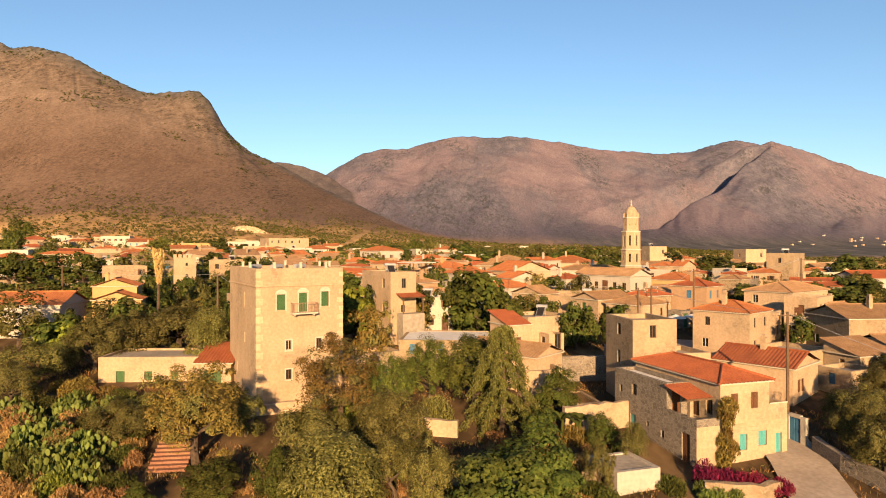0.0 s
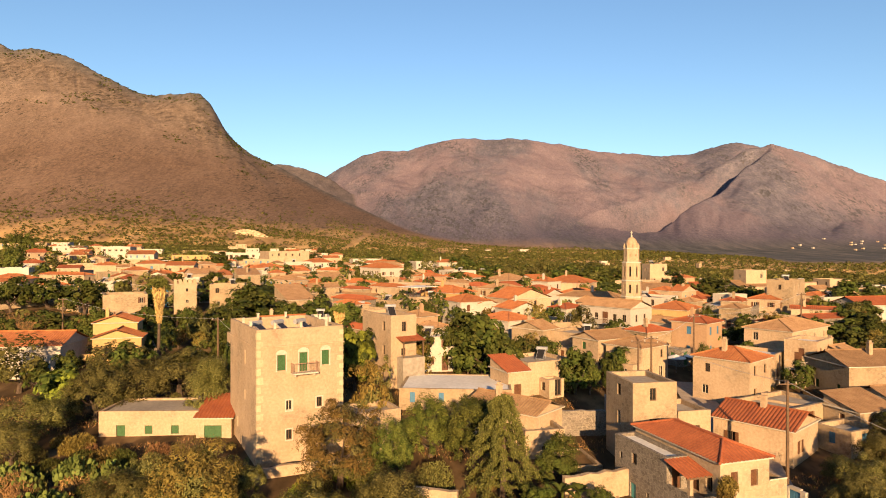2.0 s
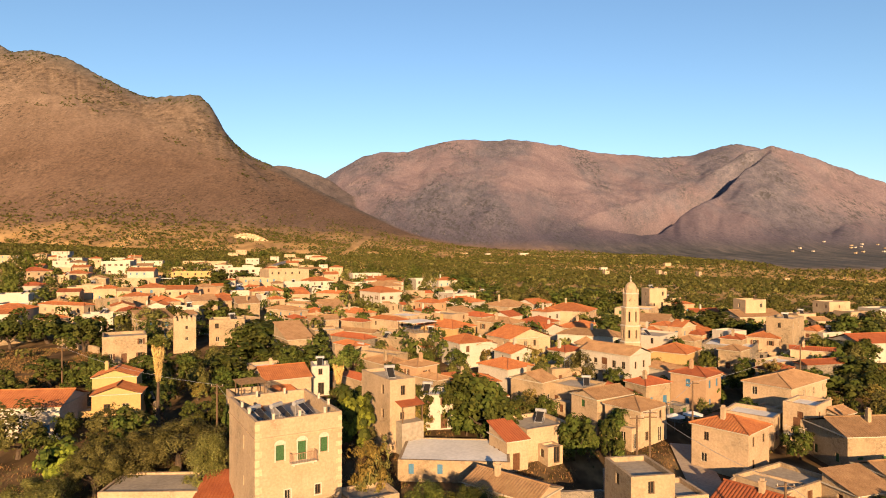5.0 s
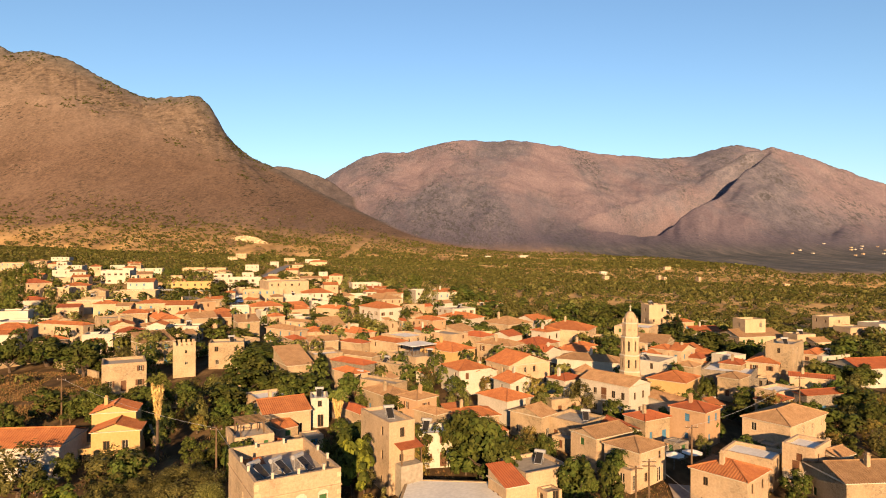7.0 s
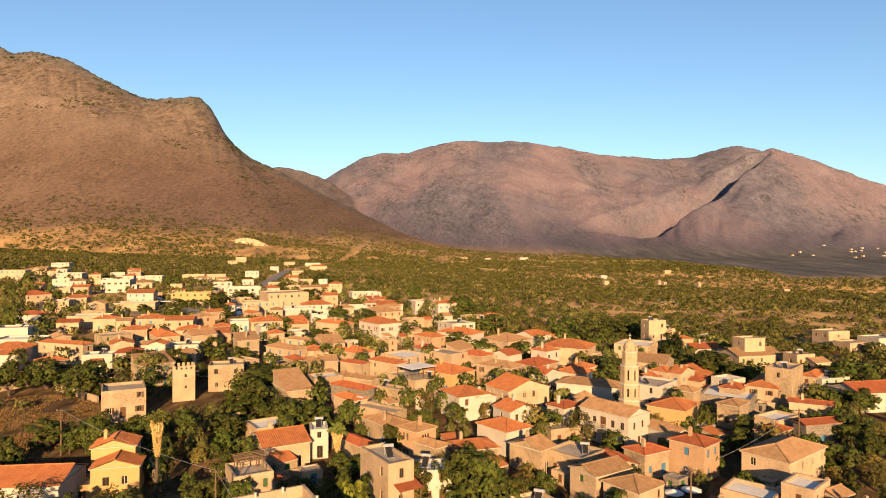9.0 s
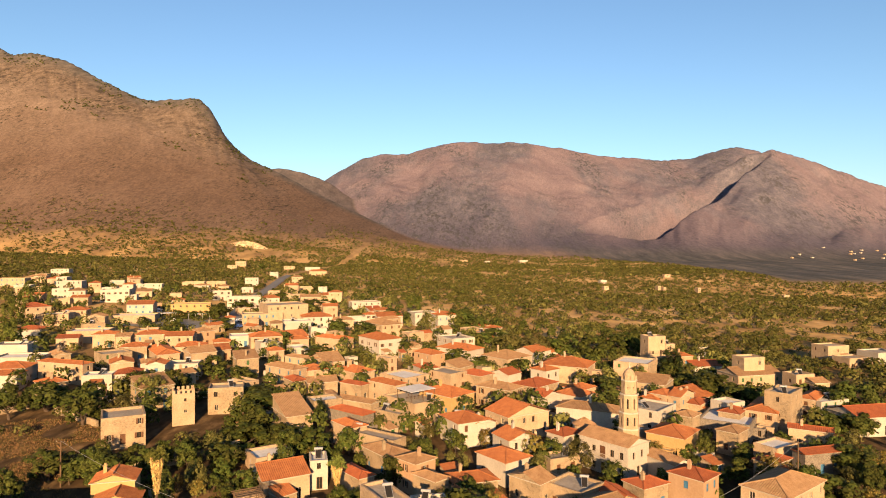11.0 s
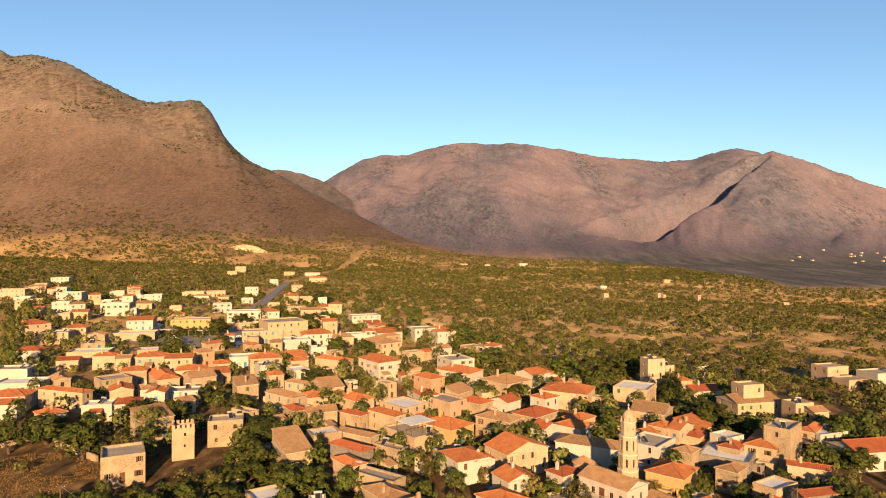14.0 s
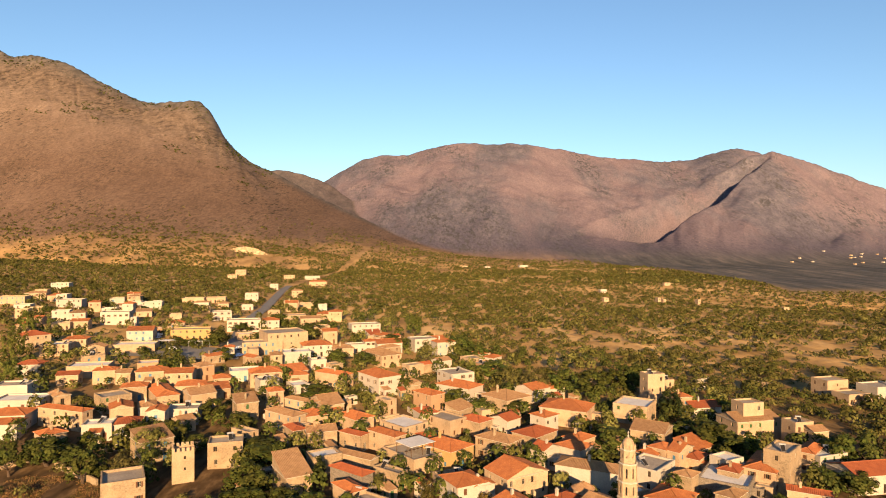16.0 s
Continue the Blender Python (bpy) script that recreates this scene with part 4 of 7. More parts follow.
house(-6.8, 82.2, 32, 3.8, 8.7, 9.5, "flat", "cream", "tan")
house(-3.6, 90.8, 12, 5.3, 5.0, 5, "flat", "white", "white")
house(10.7, 79.6, 28, 7.0, 6.5, 4.1, "flat", "cream", "tan")
house(7.9, 76.5, 25, 3.0, 4.5, 3.6, "mono", "cream", "red")
house(33.2, 112.2, 40, 6.8, 10.6, 6.0, "gable_y", "white", "tan", chimney=False, label="two-storey whitewashed stone house with weathered tile gable roof",
      holes={"S": [(1.6, 3.6, 2.3, 4.9), (4.2, 3.6, 4.9, 4.9), (3.0, 0.1, 3.9, 2.2, "door")],
             "W": [(c - 0.4, z, c + 0.4, z + 1.3) for c in (1.2, 3.3, 7.3, 9.3) for z in (0.7, 3.6)] + [(4.9, 0.1, 5.8, 2.2, "door")]})
house(22.0, 89.7, 32, 7.2, 5.2, 4.8, "gable_x", "cream", "tan")
house(26.5, 84.5, 38, 6.2, 5.8, 4.8, "hip", "cream", "tan")
house(41.3, 99.1, 42, 5.3, 5.9, 5.6, "hip", "pink", "red")
house(32.2, 99.9, 30, 5.6, 4.4, 4, "hip", "stone", "red")
house(35.9, 74.1, 42, 6.2, 6.9, 5.4, "hip", "cream", "orange")
house(49.0, 82.8, 42, 5.6, 4.1, 6.2, "flat", "cream", "white")
house(51.7, 93.7, 38, 12.8, 7.2, 5.4, "hip", "cream", "tan")
house(53.1, 84.2, 30, 3.5, 3.3, 4.5, "gable_x", "cream", "tan")
house(48.9, 76.2, 6, 10.2, 7.6, 4.5, "gable_x", "stone", "tan")
house(44.2, 84.2, 48, 5.7, 6.7, 4.2, "flat", "cream", "white")
house(46.8, 121.5, 50, 8.2, 7.5, 4.6, "hip", "yellow", "orange")
house(58.9, 125.4, 45, 5.5, 4.2, 4.6, "hip", "stone", "tan")
house(58.5, 110.8, 35, 5.9, 3.7, 4, "hip", "stone", "red")
house(66.6, 115.4, 15, 8.4, 3.0, 4.2, "gable_x", "grey", "red")
house(11.3, 109.5, 38, 6.3, 7.7, 4.1, "hip", "white", "orange")
house(12.8, 118.1, 28, 6.5, 5.8, 5, "gable_y", "white", "orange")
house(7.1, 129.5, 25, 4.7, 3.0, 4.5, "gable_y", "white", "orange")
house(15.9, 101.1, 45, 4.2, 6.3, 4.1, "gable_x", "stone", "tan")
house(22.0, 98.3, 45, 6.7, 6.9, 4.1, "flat", "stone", "tan")
house(23.7, 122.0, 38, 5.5, 4.4, 4.6, "hip", "white", "red")
house(-9.3, 111.3, 38, 5.2, 8.6, 4.1, "hip", "stone", "tan")
house(-8.9, 119.1, 55, 3.8, 12.3, 4.5, "flat", "stone", "tan")
house(-13.4, 104.0, 40, 3.0, 7.2, 3.6, "hip", "stone", "red")
house(-0.8, 101.1, 45, 3.0, 5.3, 4.5, "hip", "stone", "tan")
house(-121.8, 168.5, 10, 9.7, 7.3, 4.1, "hip", "white", "orange")
house(-117.0, 162.0, 10, 7.4, 5.5, 4, "hip", "white", "orange")
house(-96.5, 169.9, 72, 3.3, 15.9, 5.4, "hip", "cream", "orange")
house(-97.8, 154.4, 48, 5.8, 5.3, 4.2, "hip", "cream", "orange")
house(-99.2, 184.8, 45, 8.3, 7.8, 5, "flat", "stone", "tan")
house(-100.1, 196.9, 18, 7.5, 5.7, 4.6, "hip", "stone", "orange")
house(-85.5, 190.0, 35, 6.4, 18.0, 4.1, "hip", "cream", "orange")
house(-79.4, 169.9, 12, 4.7, 5.0, 5.8, "gable_y", "white", "orange")
house(-77.2, 176.8, 10, 8.6, 6.4, 4.6, "flat", "white", "tan")
house(-75.6, 190.8, 38, 7.6, 8.7, 4.6, "gable_x", "cream", "tan")
house(-85.4, 202.5, 15, 9.0, 6.8, 4.1, "hip", "cream", "orange")
house(-103.0, 212.5, 14, 9.0, 6.7, 5.8, "hip", "cream", "orange")
house(-93.5, 213.3, 10, 8.9, 6.6, 5.4, "gable_x", "cream", "orange")
house(-111.9, 216.7, 12, 4.8, 5.0, 4, "gable_x", "cream", "tan")
house(-92.7, 162.6, 14, 7.2, 5.4, 4.5, "flat", "white", "white")
house(-178.2, 268.9, 48, 10.6, 9.9, 5, "hip", "cream", "red")
house(-160.1, 266.7, 14, 9.0, 6.8, 5, "hip", "cream", "orange")
house(-162.8, 255.3, 12, 10.8, 8.1, 5, "flat", "cream", "white")
house(-151.3, 223.8, 14, 8.5, 6.4, 4.1, "hip", "white", "red")
house(-201.4, 298.3, 14, 7.1, 5.3, 5, "hip", "cream", "orange")
house(-195.0, 315.4, 12, 8.4, 6.3, 4.1, "flat", "cream", "tan")
house(-188.4, 320.5, 12, 8.1, 6.1, 4.1, "gable_x", "cream", "orange")
house(-183.4, 338.9, 14, 14.4, 9.0, 7.1, "flat", "white", "tan")
house(-165.8, 336.2, 14, 3.0, 5.0, 5, "flat", "white", "tan")
house(-146.6, 293.6, 12, 11.5, 8.6, 5, "gable_x", "white", "orange")
house(-129.7, 301.9, 16, 18.0, 9.0, 5.4, "flat", "yellow", "tan")
house(-139.1, 266.7, 12, 16.7, 9.0, 4, "flat", "cream", "white")
house(-322.0, 519.6, 10, 13.7, 9.0, 5.4, "flat", "white", "tan")
house(-302.0, 468.3, 10, 8.4, 6.3, 4.6, "flat", "cream", "tan")
house(-271.4, 434.1, 10, 10.3, 7.7, 4.1, "hip", "cream", "orange")
house(-246.8, 404.0, 10, 15.0, 9.0, 5.4, "flat", "white", "tan")
house(-288.8, 407.3, 10, 18.0, 9.0, 5.4, "flat", "cream", "tan")
house(-227.3, 435.9, 12, 7.2, 5.4, 4.6, "flat", "cream", "tan")
house(-219.0, 439.4, 12, 8.4, 6.3, 5, "hip", "cream", "tan")
house(-195.8, 410.5, 14, 12.6, 9.0, 5, "flat", "white", "tan")
house(-187.5, 455.4, 12, 15.0, 9.0, 4.1, "flat", "cream", "tan")
house(-174.7, 464.6, 12, 14.6, 9.0, 4.1, "flat", "cream", "tan")
house(-132.6, 222.9, 14, 13.6, 9.0, 4.5, "flat", "cream", "white")
house(-119.8, 216.7, 14, 7.1, 5.3, 4.5, "hip", "cream", "orange")
house(-130.3, 213.3, 14, 6.9, 5.2, 3.5, "gable_x", "cream", "red")
house(-144.7, 256.3, 14, 7.3, 5.5, 4.1, "gable_y", "stone", "tan")
house(-138.9, 194.6, 10, 10.3, 7.7, 5, "flat", "white", "tan")
house(-131.8, 184.8, 8, 13.3, 9.0, 3.5, "flat", "white", "white")
house(-244.3, 717.9, 12, 10.4, 7.8, 5, "flat", "cream", "tan")
house(-255.9, 780.7, 12, 12.7, 9.0, 7.5, "flat", "cream", "tan")
house(-188.3, 750.1, 12, 12.4, 9.0, 5, "flat", "cream", "tan")
house(-163.3, 597.5, 12, 7.8, 5.8, 5.4, "flat", "white", "tan")
house(-150.5, 481.6, 14, 9.9, 7.4, 6.6, "flat", "white", "tan")
house(-126.4, 530.0, 14, 9.2, 6.9, 5.8, "hip", "cream", "tan")
house(-115.7, 460.9, 14, 10.8, 8.1, 4.1, "flat", "cream", "tan")
house(-102.1, 451.8, 14, 14.3, 9.0, 4.1, "flat", "cream", "tan")
house(-113.1, 332.2, 16, 17.1, 9.0, 6.6, "flat", "white", "tan")
house(-97.3, 340.3, 16, 9.4, 7.1, 5.8, "hip", "white", "orange")
house(-94.0, 374.5, 16, 13.1, 9.0, 5, "flat", "cream", "tan")
house(-76.1, 276.5, 30, 18.0, 15.8, 9.5, "flat", "cream", "tan")
house(-86.4, 273.2, 18, 17.1, 9.0, 5.8, "flat", "cream", "tan")
house(-60.3, 274.3, 20, 12.8, 9.0, 5, "hip", "white", "orange")
house(-63.8, 254.3, 18, 11.0, 8.2, 5.8, "flat", "white", "white")
house(-51.6, 249.2, 18, 6.2, 5.0, 4.1, "flat", "white", "white")
house(-47.0, 274.3, 20, 8.9, 6.7, 4.1, "hip", "cream", "tan")
house(-49.2, 344.4, 20, 16.1, 9.0, 5.4, "flat", "white", "tan")
house(-35.2, 290.1, 20, 5.3, 5.0, 5, "hip", "white", "orange")
house(-29.3, 287.8, 22, 11.9, 8.9, 4.6, "gable_x", "white", "orange")
house(-12.6, 294.7, 24, 11.2, 9.6, 6.6, "flat", "white", "tan")
house(-2.0, 286.6, 24, 9.3, 7.0, 6.6, "hip", "white", "orange")
house(-24.4, 257.3, 36, 9.5, 15.6, 5, "hip", "cream", "tan")
house(-42.7, 286.6, 20, 8.4, 6.3, 4.1, "flat", "white", "tan")
house(-21.0, 211.6, 38, 8.9, 13.3, 6.6, "hip", "white", "orange")
house(-34.0, 221.1, 58, 4.9, 13.8, 4.6, "hip", "cream", "orange")
house(-53.4, 195.4, 24, 4.6, 5.0, 5, "hip", "cream", "orange")
house(-37.6, 184.8, 58, 3.0, 11.5, 5, "hip", "cream", "tan")
house(-66.1, 218.5, 22, 10.9, 8.2, 5, "hip", "cream", "orange")
house(-53.7, 221.1, 22, 7.1, 5.3, 4.1, "hip", "cream", "orange")
house(-75.7, 225.6, 20, 10.5, 7.9, 4.1, "flat", "white", "white")
house(-40.2, 171.3, 52, 4.7, 12.2, 5, "hip", "cream", "tan")
house(-37.1, 174.7, 30, 6.0, 6.6, 4.1, "hip", "cream", "orange")
house(-38.0, 162.6, 35, 3.7, 6.7, 4.1, "hip", "stone", "red")
house(-34.0, 161.3, 22, 7.6, 5.7, 4.1, "gable_x", "stone", "tan")
house(-48.3, 158.8, 55, 3.0, 7.0, 5, "flat", "cream", "tan")
house(-20.4, 160.0, 55, 3.0, 7.3, 4.1, "hip", "stone", "red")
house(-34.6, 185.5, 32, 6.6, 11.7, 4.1, "gable_x", "cream", "tan")
house(-23.2, 171.3, 42, 6.2, 8.9, 4.6, "hip", "cream", "orange")
house(-16.0, 190.0, 45, 3.4, 5.9, 5, "flat", "cream", "tan")
house(-11.5, 156.9, 48, 3.9, 9.9, 5, "hip", "cream", "orange")
house(-9.4, 163.9, 45, 8.5, 10.1, 5.4, "flat", "cream", "white")
house(-6.1, 144.8, 40, 10.8, 12.4, 4.1, "flat", "cream", "tan")
house(-3.2, 196.9, 42, 5.7, 8.6, 5, "hip", "pink", "orange")
house(-16.0, 144.2, 58, 3.0, 10.2, 4.1, "gable_y", "stone", "tan")
house(-16.6, 133.7, 52, 3.4, 10.0, 4.6, "hip", "grey", "red")
house(-9.1, 137.0, 52, 3.0, 7.6, 4.1, "flat", "stone", "tan")
house(-17.8, 125.4, 40, 3.7, 7.0, 4.5, "hip", "cream", "orange")
house(-32.3, 132.1, 32, 5.7, 9.7, 4.5, "mono", "stone", "tan")
house(3.6, 224.7, 30, 9.6, 10.6, 5.8, "flat", "white", "tan")
house(9.0, 209.9, 52, 8.6, 13.6, 4.1, "hip", "white", "orange")
house(30.5, 210.8, 40, 8.9, 8.5, 4.1, "gable_x", "white", "orange")
house(20.2, 194.6, 40, 10.8, 11.3, 4.6, "hip", "cream", "tan")
house(41.9, 182.6, 64, 11.1, 14.0, 5, "hip", "cream", "orange")
house(28.6, 173.3, 42, 5.8, 5.4, 5.8, "hip", "white", "orange")
house(18.4, 174.7, 46, 5.9, 6.5, 4.1, "gable_x", "white", "red")
house(2.4, 171.3, 44, 6.6, 9.7, 5, "flat", "cream", "tan")
house(10.5, 172.6, 46, 5.6, 7.7, 4.1, "hip", "stone", "red")
house(16.6, 153.1, 52, 6.1, 10.0, 5.4, "hip", "stone", "tan")
house(2.4, 148.3, 46, 8.1, 10.9, 4.6, "hip", "yellow", "orange")
house(24.2, 161.3, 46, 9.7, 7.6, 4.1, "hip", "stone", "red")
house(24.6, 150.7, 42, 6.1, 4.2, 4.5, "gable_y", "white", "red")
house(35.3, 159.4, 44, 6.7, 5.5, 4.1, "hip", "cream", "orange")
house(33.5, 151.3, 48, 6.4, 7.4, 4.5, "hip", "white", "orange")
house(13.9, 131.1, 32, 11.1, 8.1, 5.4, "gable_y", "cream", "orange")
house(3.5, 127.5, 28, 7.4, 7.8, 5, "hip", "white", "orange")
house(61.2, 187.7, 58, 11.1, 10.3, 5.8, "flat", "cream", "white")
house(69.7, 213.3, 14, 6.5, 5.0, 10.5, "flat", "cream", "tan")
house(79.3, 223.8, 14, 3.6, 5.0, 6.6, "flat", "cream", "tan")
house(74.7, 197.7, 12, 4.3, 5.0, 6.6, "hip", "pink", "orange")
house(77.7, 194.6, 12, 9.8, 7.4, 4.1, "gable_x", "white", "red")
house(82.4, 175.4, 14, 14.4, 9.0, 5.4, "gable_x", "cream", "tan")
house(85.3, 178.2, 14, 6.8, 5.1, 10, "flat", "cream", "tan")
house(95.4, 169.9, 14, 5.9, 5.0, 7.1, "flat", "cream", "tan")
house(98.9, 167.2, 14, 4.7, 5.0, 5.4, "gable_x", "cream", "tan")
house(142.3, 232.9, 16, 9.8, 7.4, 6.6, "flat", "cream", "tan")
house(143.2, 222.0, 16, 9.5, 7.1, 4.1, "flat", "cream", "orange")
house(162.1, 234.8, 16, 11.9, 8.9, 4.6, "flat", "white", "tan")
house(76.0, 137.5, 46, 9.1, 5.3, 9.5, "flat", "stone", "tan")
house(73.1, 137.5, 52, 14.2, 6.5, 5, "hip", "cream", "orange")
house(65.3, 143.1, 30, 5.5, 5.0, 5.8, "flat", "white", "white")
house(65.4, 138.6, 50, 5.9, 4.4, 4.5, "hip", "stone", "red")
house(53.1, 148.9, 46, 5.3, 4.4, 5.8, "hip", "cream", "orange")
house(55.6, 147.2, 44, 7.4, 3.0, 5.8, "gable_y", "cream", "orange")
house(50.6, 148.3, 50, 4.3, 4.9, 4.6, "hip", "white", "orange")
house(58.4, 165.2, 58, 10.1, 8.8, 4.5, "gable_y", "stone", "tan")
house(60.4, 147.7, 48, 6.0, 4.0, 4, "hip", "cream", "red")
house(47.0, 137.0, 48, 10.0, 7.6, 5.4, "flat", "white", "tan")
house(53.7, 135.3, 46, 4.5, 4.1, 4.6, "hip", "stone", "tan")
house(89.2, 150.7, 46, 9.4, 3.9, 5, "hip", "cream", "orange")
house(89.9, 149.5, 20, 9.1, 6.8, 5, "flat", "white", "white")
house(92.3, 139.2, 12, 14.0, 9.0, 4.1, "gable_x", "white", "red")
house(79.5, 128.0, 62, 3.0, 8.0, 4, "gable_y", "cream", "red")
house(64.9, 132.6, 56, 17.1, 10.3, 4.1, "flat", "grey", "white")
house(31.8, 1149.8, 12, 13.8, 9.0, 4, "flat", "cream", "tan")
house(77.6, 1159.1, 12, 9.7, 7.3, 4.1, "flat", "white", "tan")
house(189.8, 759.2, 12, 8.1, 6.1, 4.1, "flat", "white", "tan")
house(148.9, 1225.7, 12, 17.3, 9.0, 4, "flat", "white", "tan")
house(-166.1, 762.2, 12, 18.0, 9.0, 4.5, "flat", "white", "tan")
house(-140.8, 668.1, 12, 18.0, 9.0, 4.5, "hip", "cream", "orange")
house(32.0, 57.8, 42, 6.5, 7.4, 3.2, "gable_y", "cream", "red")
house(17.1, 57.0, 10, 4.3, 5.6, 8, "flat", "stone", "tan", base=3.6)
house(23.2, 62.4, 12, 3.6, 5.0, 3.6, "flat", "cream", "tan")
house(35.4, 65.2, 30, 8.7, 6.0, 2.8, "flat", "stone", "tan")
house(35.6, 64.9, 45, 5.2, 6.1, 2.6, "flat", "cream", "white")
house(-5.2, 74.4, -4, 13.2, 9.0, 2.5, "flat", "stone", "white", ring=0.12)
house(42.5, 64.5, 18, 5.4, 4.2, 2.7, "mono", "stone", "tan")
house(38.6, 59.8, 24, 4.2, 3.6, 2.5, "flat", "stone", "tan")
house(48.6, 68.8, 12, 5.6, 4.6, 3.0, "gable_x", "cream", "tan")
house(9.0, 61.6, 50, 5.2, 8.6, 3.4, "gable_y", "cream", "tan")
house(11.0, 57.0, 10, 3.6, 5.0, 2.6, "flat", "stone", "tan", base=1.4, holes={})
house(7.8, 60.0, 12, 4.0, 5.0, 3.6, "flat", "cream", "tan", base=2.8)
house(11.3, 41.0, 18, 3.3, 3.6, 1.7, "flat", "white", "tan", base=1.8, holes={}, ring=0.12)
house(37.7, 134.8, 64, 6.0, 13.5, 5.4, "hip", "white", "tan")


# ---- other buildings of the village ----
bell_tower(35.4, 119.0)


def apse(x, y, r, eave):
    top = new("chapel_apse")
    z = gz(x, y)
    top.matrix_basis = pose(x, y, z)
    h = eave - z
    n = 20
    v = [(r * math.cos(2 * math.pi * k / n), r * math.sin(2 * math.pi * k / n), q) for q in (-1, h) for k in range(n)]
    f = [(k, (k + 1) % n, n + (k + 1) % n, n + k) for k in range(n)]
    part("wall", v, f, WALLS["cream"], top, shade=False)
    v, f = [], []
    n = 64
    for q, rr in ((h, r + 0.3), (h + 0.75, r * 0.5), (h + 1.35, 0.02)):
        for k in range(n):
            a = 2 * math.pi * k / n
            v.append((rr * math.cos(a), rr * math.sin(a), q + (0.06 if k % 2 else 0)))
    for j in range(2):
        f += [(n * j + k, n * j + (k + 1) % n, n * j + n + (k + 1) % n, n * j + n + k) for k in range(n)]
    f.append(tuple(range(n))[::-1])
    part("roof", v, f, ROOFS["tan"], top)
    return tagged(top, "round cream chapel apse with conical weathered tile roof", "apse")


apse(28.9, 127.5, 2.1, 13.2)
keep = house(-59.0, 138.6, 24, 4.6, 4.6, 7.0, "flat", "cream", "tan", name="watch_tower", ring=0.6, label="small cream stone watchtower with battlements",
             holes={"S": [(2.4, 5.2, 2.9, 5.9, "window", None), (2.4, 2.7, 3.0, 3.4, "window", None)], "W": []})
battlements(keep, 4.6, 4.6, 7.0, WALLS["cream"], 1.0)


def pergola(x, y, z, rot, w, d):
    top = new("pergola")
    top.matrix_basis = pose(x, y, z, 0, 0, rot)
    for px in (0.1, w / 2, w - 0.1):
        for py in (0.1, d - 0.1):
            slab("post", top, WOOD, (px - 0.06, py - 0.06, 0, px + 0.06, py + 0.06, 2.5))
    part("canopy", *boxes((-0.2, -0.2, 2.5, w + 0.2, d + 0.2, 2.58)), WHITE_ROOF, top)
    for k in range(6):
        xx = 0.6 + k * (w - 1.2) / 5
        slab("table", top, WOOD, (xx - 0.3, d * 0.4, 0.7, xx + 0.3, d * 0.4 + 0.6, 0.75), (xx - 0.04, d * 0.4 + 0.26, 0, xx + 0.04, d * 0.4 + 0.34, 0.7))
    return tagged(top, "white-roofed restaurant pergola on a flat rooftop terrace", "pergola")


pergola(-6.9, 147.5, 12.2, 40, 7.0, 6.0)


def timber_pergola(x, y, z, rot, w, d):
    top = new("pergola")
    top.matrix_basis = pose(x, y, z, 0, 0, rot)
    for px in (0.1, w - 0.1):
        for py in (0.1, d - 0.1):
            slab("post", top, WOOD, (px - 0.07, py - 0.07, 0, px + 0.07, py + 0.07, 2.2))
        slab("beam", top, WOOD, (px - 0.06, -0.2, 2.2, px + 0.06, d + 0.2, 2.34))
    for k in range(7):
        yy = d * k / 6
        slab("rafter", top, WOOD, (-0.3, yy - 0.05, 2.34, w + 0.3, yy + 0.05, 2.45))
    return tagged(top, "dark timber pergola on a stone roof terrace", "pergola")


deck_at = pose(-28.3, 86.6, 0, 0, 0, 30) @ Vector((0.9, 0.9, 0))
timber_pergola(deck_at.x, deck_at.y, 10.82, 30, 3.4, 4.0)

def tiled_porch(x, y, z, rot, w, d):
    top = new("porch")
    top.matrix_basis = pose(x, y, z, 0, 0, rot)
    slab("deck", top, CONCRETE, (0, -d, -4.5, w, 0, 0))
    for px in (0.15, w - 0.15):
        slab("post", top, WOOD, (px - 0.07, -d + 0.1, 0, px + 0.07, -d + 0.24, 2.1))
    part("roof", *slope_data((-0.2, -d - 0.2, 2.15), (w + 0.2, -d - 0.2, 2.15), (0, 1, 0), d + 0.2, 0.6, False, False, 0.3), ROOFS["red"], top)
    slab("beam", top, WOOD, (0, -d + 0.1, 2.05, w, -d + 0.22, 2.17))
    return tagged(top, "small red-tiled porch on wooden posts against a house", "porch")


tiled_porch(-6.4, 83.3, 9.6, 32, 3.2, 2.4)


def balcony(x, y, z, rot, w):
    top = new("balcony")
    top.matrix_basis = pose(x, y, z, 0, 0, rot)
    slab("floor", top, WALLS["white"], (0, -0.95, -0.12, w, -0.01, 0))
    rails = [(w * k / 14 - 0.012, -0.93, 0, w * k / 14 + 0.012, -0.91, 0.95) for k in range(15)] + [(0, -0.94, 0.95, w, -0.9, 1.0), (0, -0.9, 0.95, 0.04, -0.01, 1.0), (w - 0.04, -0.9, 0.95, w, -0.01, 1.0)]
    slab("railing", top, WALLS["white"], *rails)
    slab("door", top, SHUTTERS["brown"], (w * 0.32, -0.04, 0, w * 0.68, -0.012, 2.1))
    return tagged(top, "white balcony with thin railing on a village house", "balcony", "balconies")


m_u = pose(47.4, 80.2, 0, 0, 0, 42)
b_u = m_u @ Vector((0, 3.4, 0))
balcony(b_u.x, b_u.y, gz(47.4, 80.2) + 3.2, 42 - 90, 2.4)
b_o = pose(33.2, 112.2, 0, 0, 0, 40) @ Vector((0, 6.9, 0))
balcony(b_o.x, b_o.y, gz(33.2, 112.2) + 3.2, 40 - 90, 3.2)

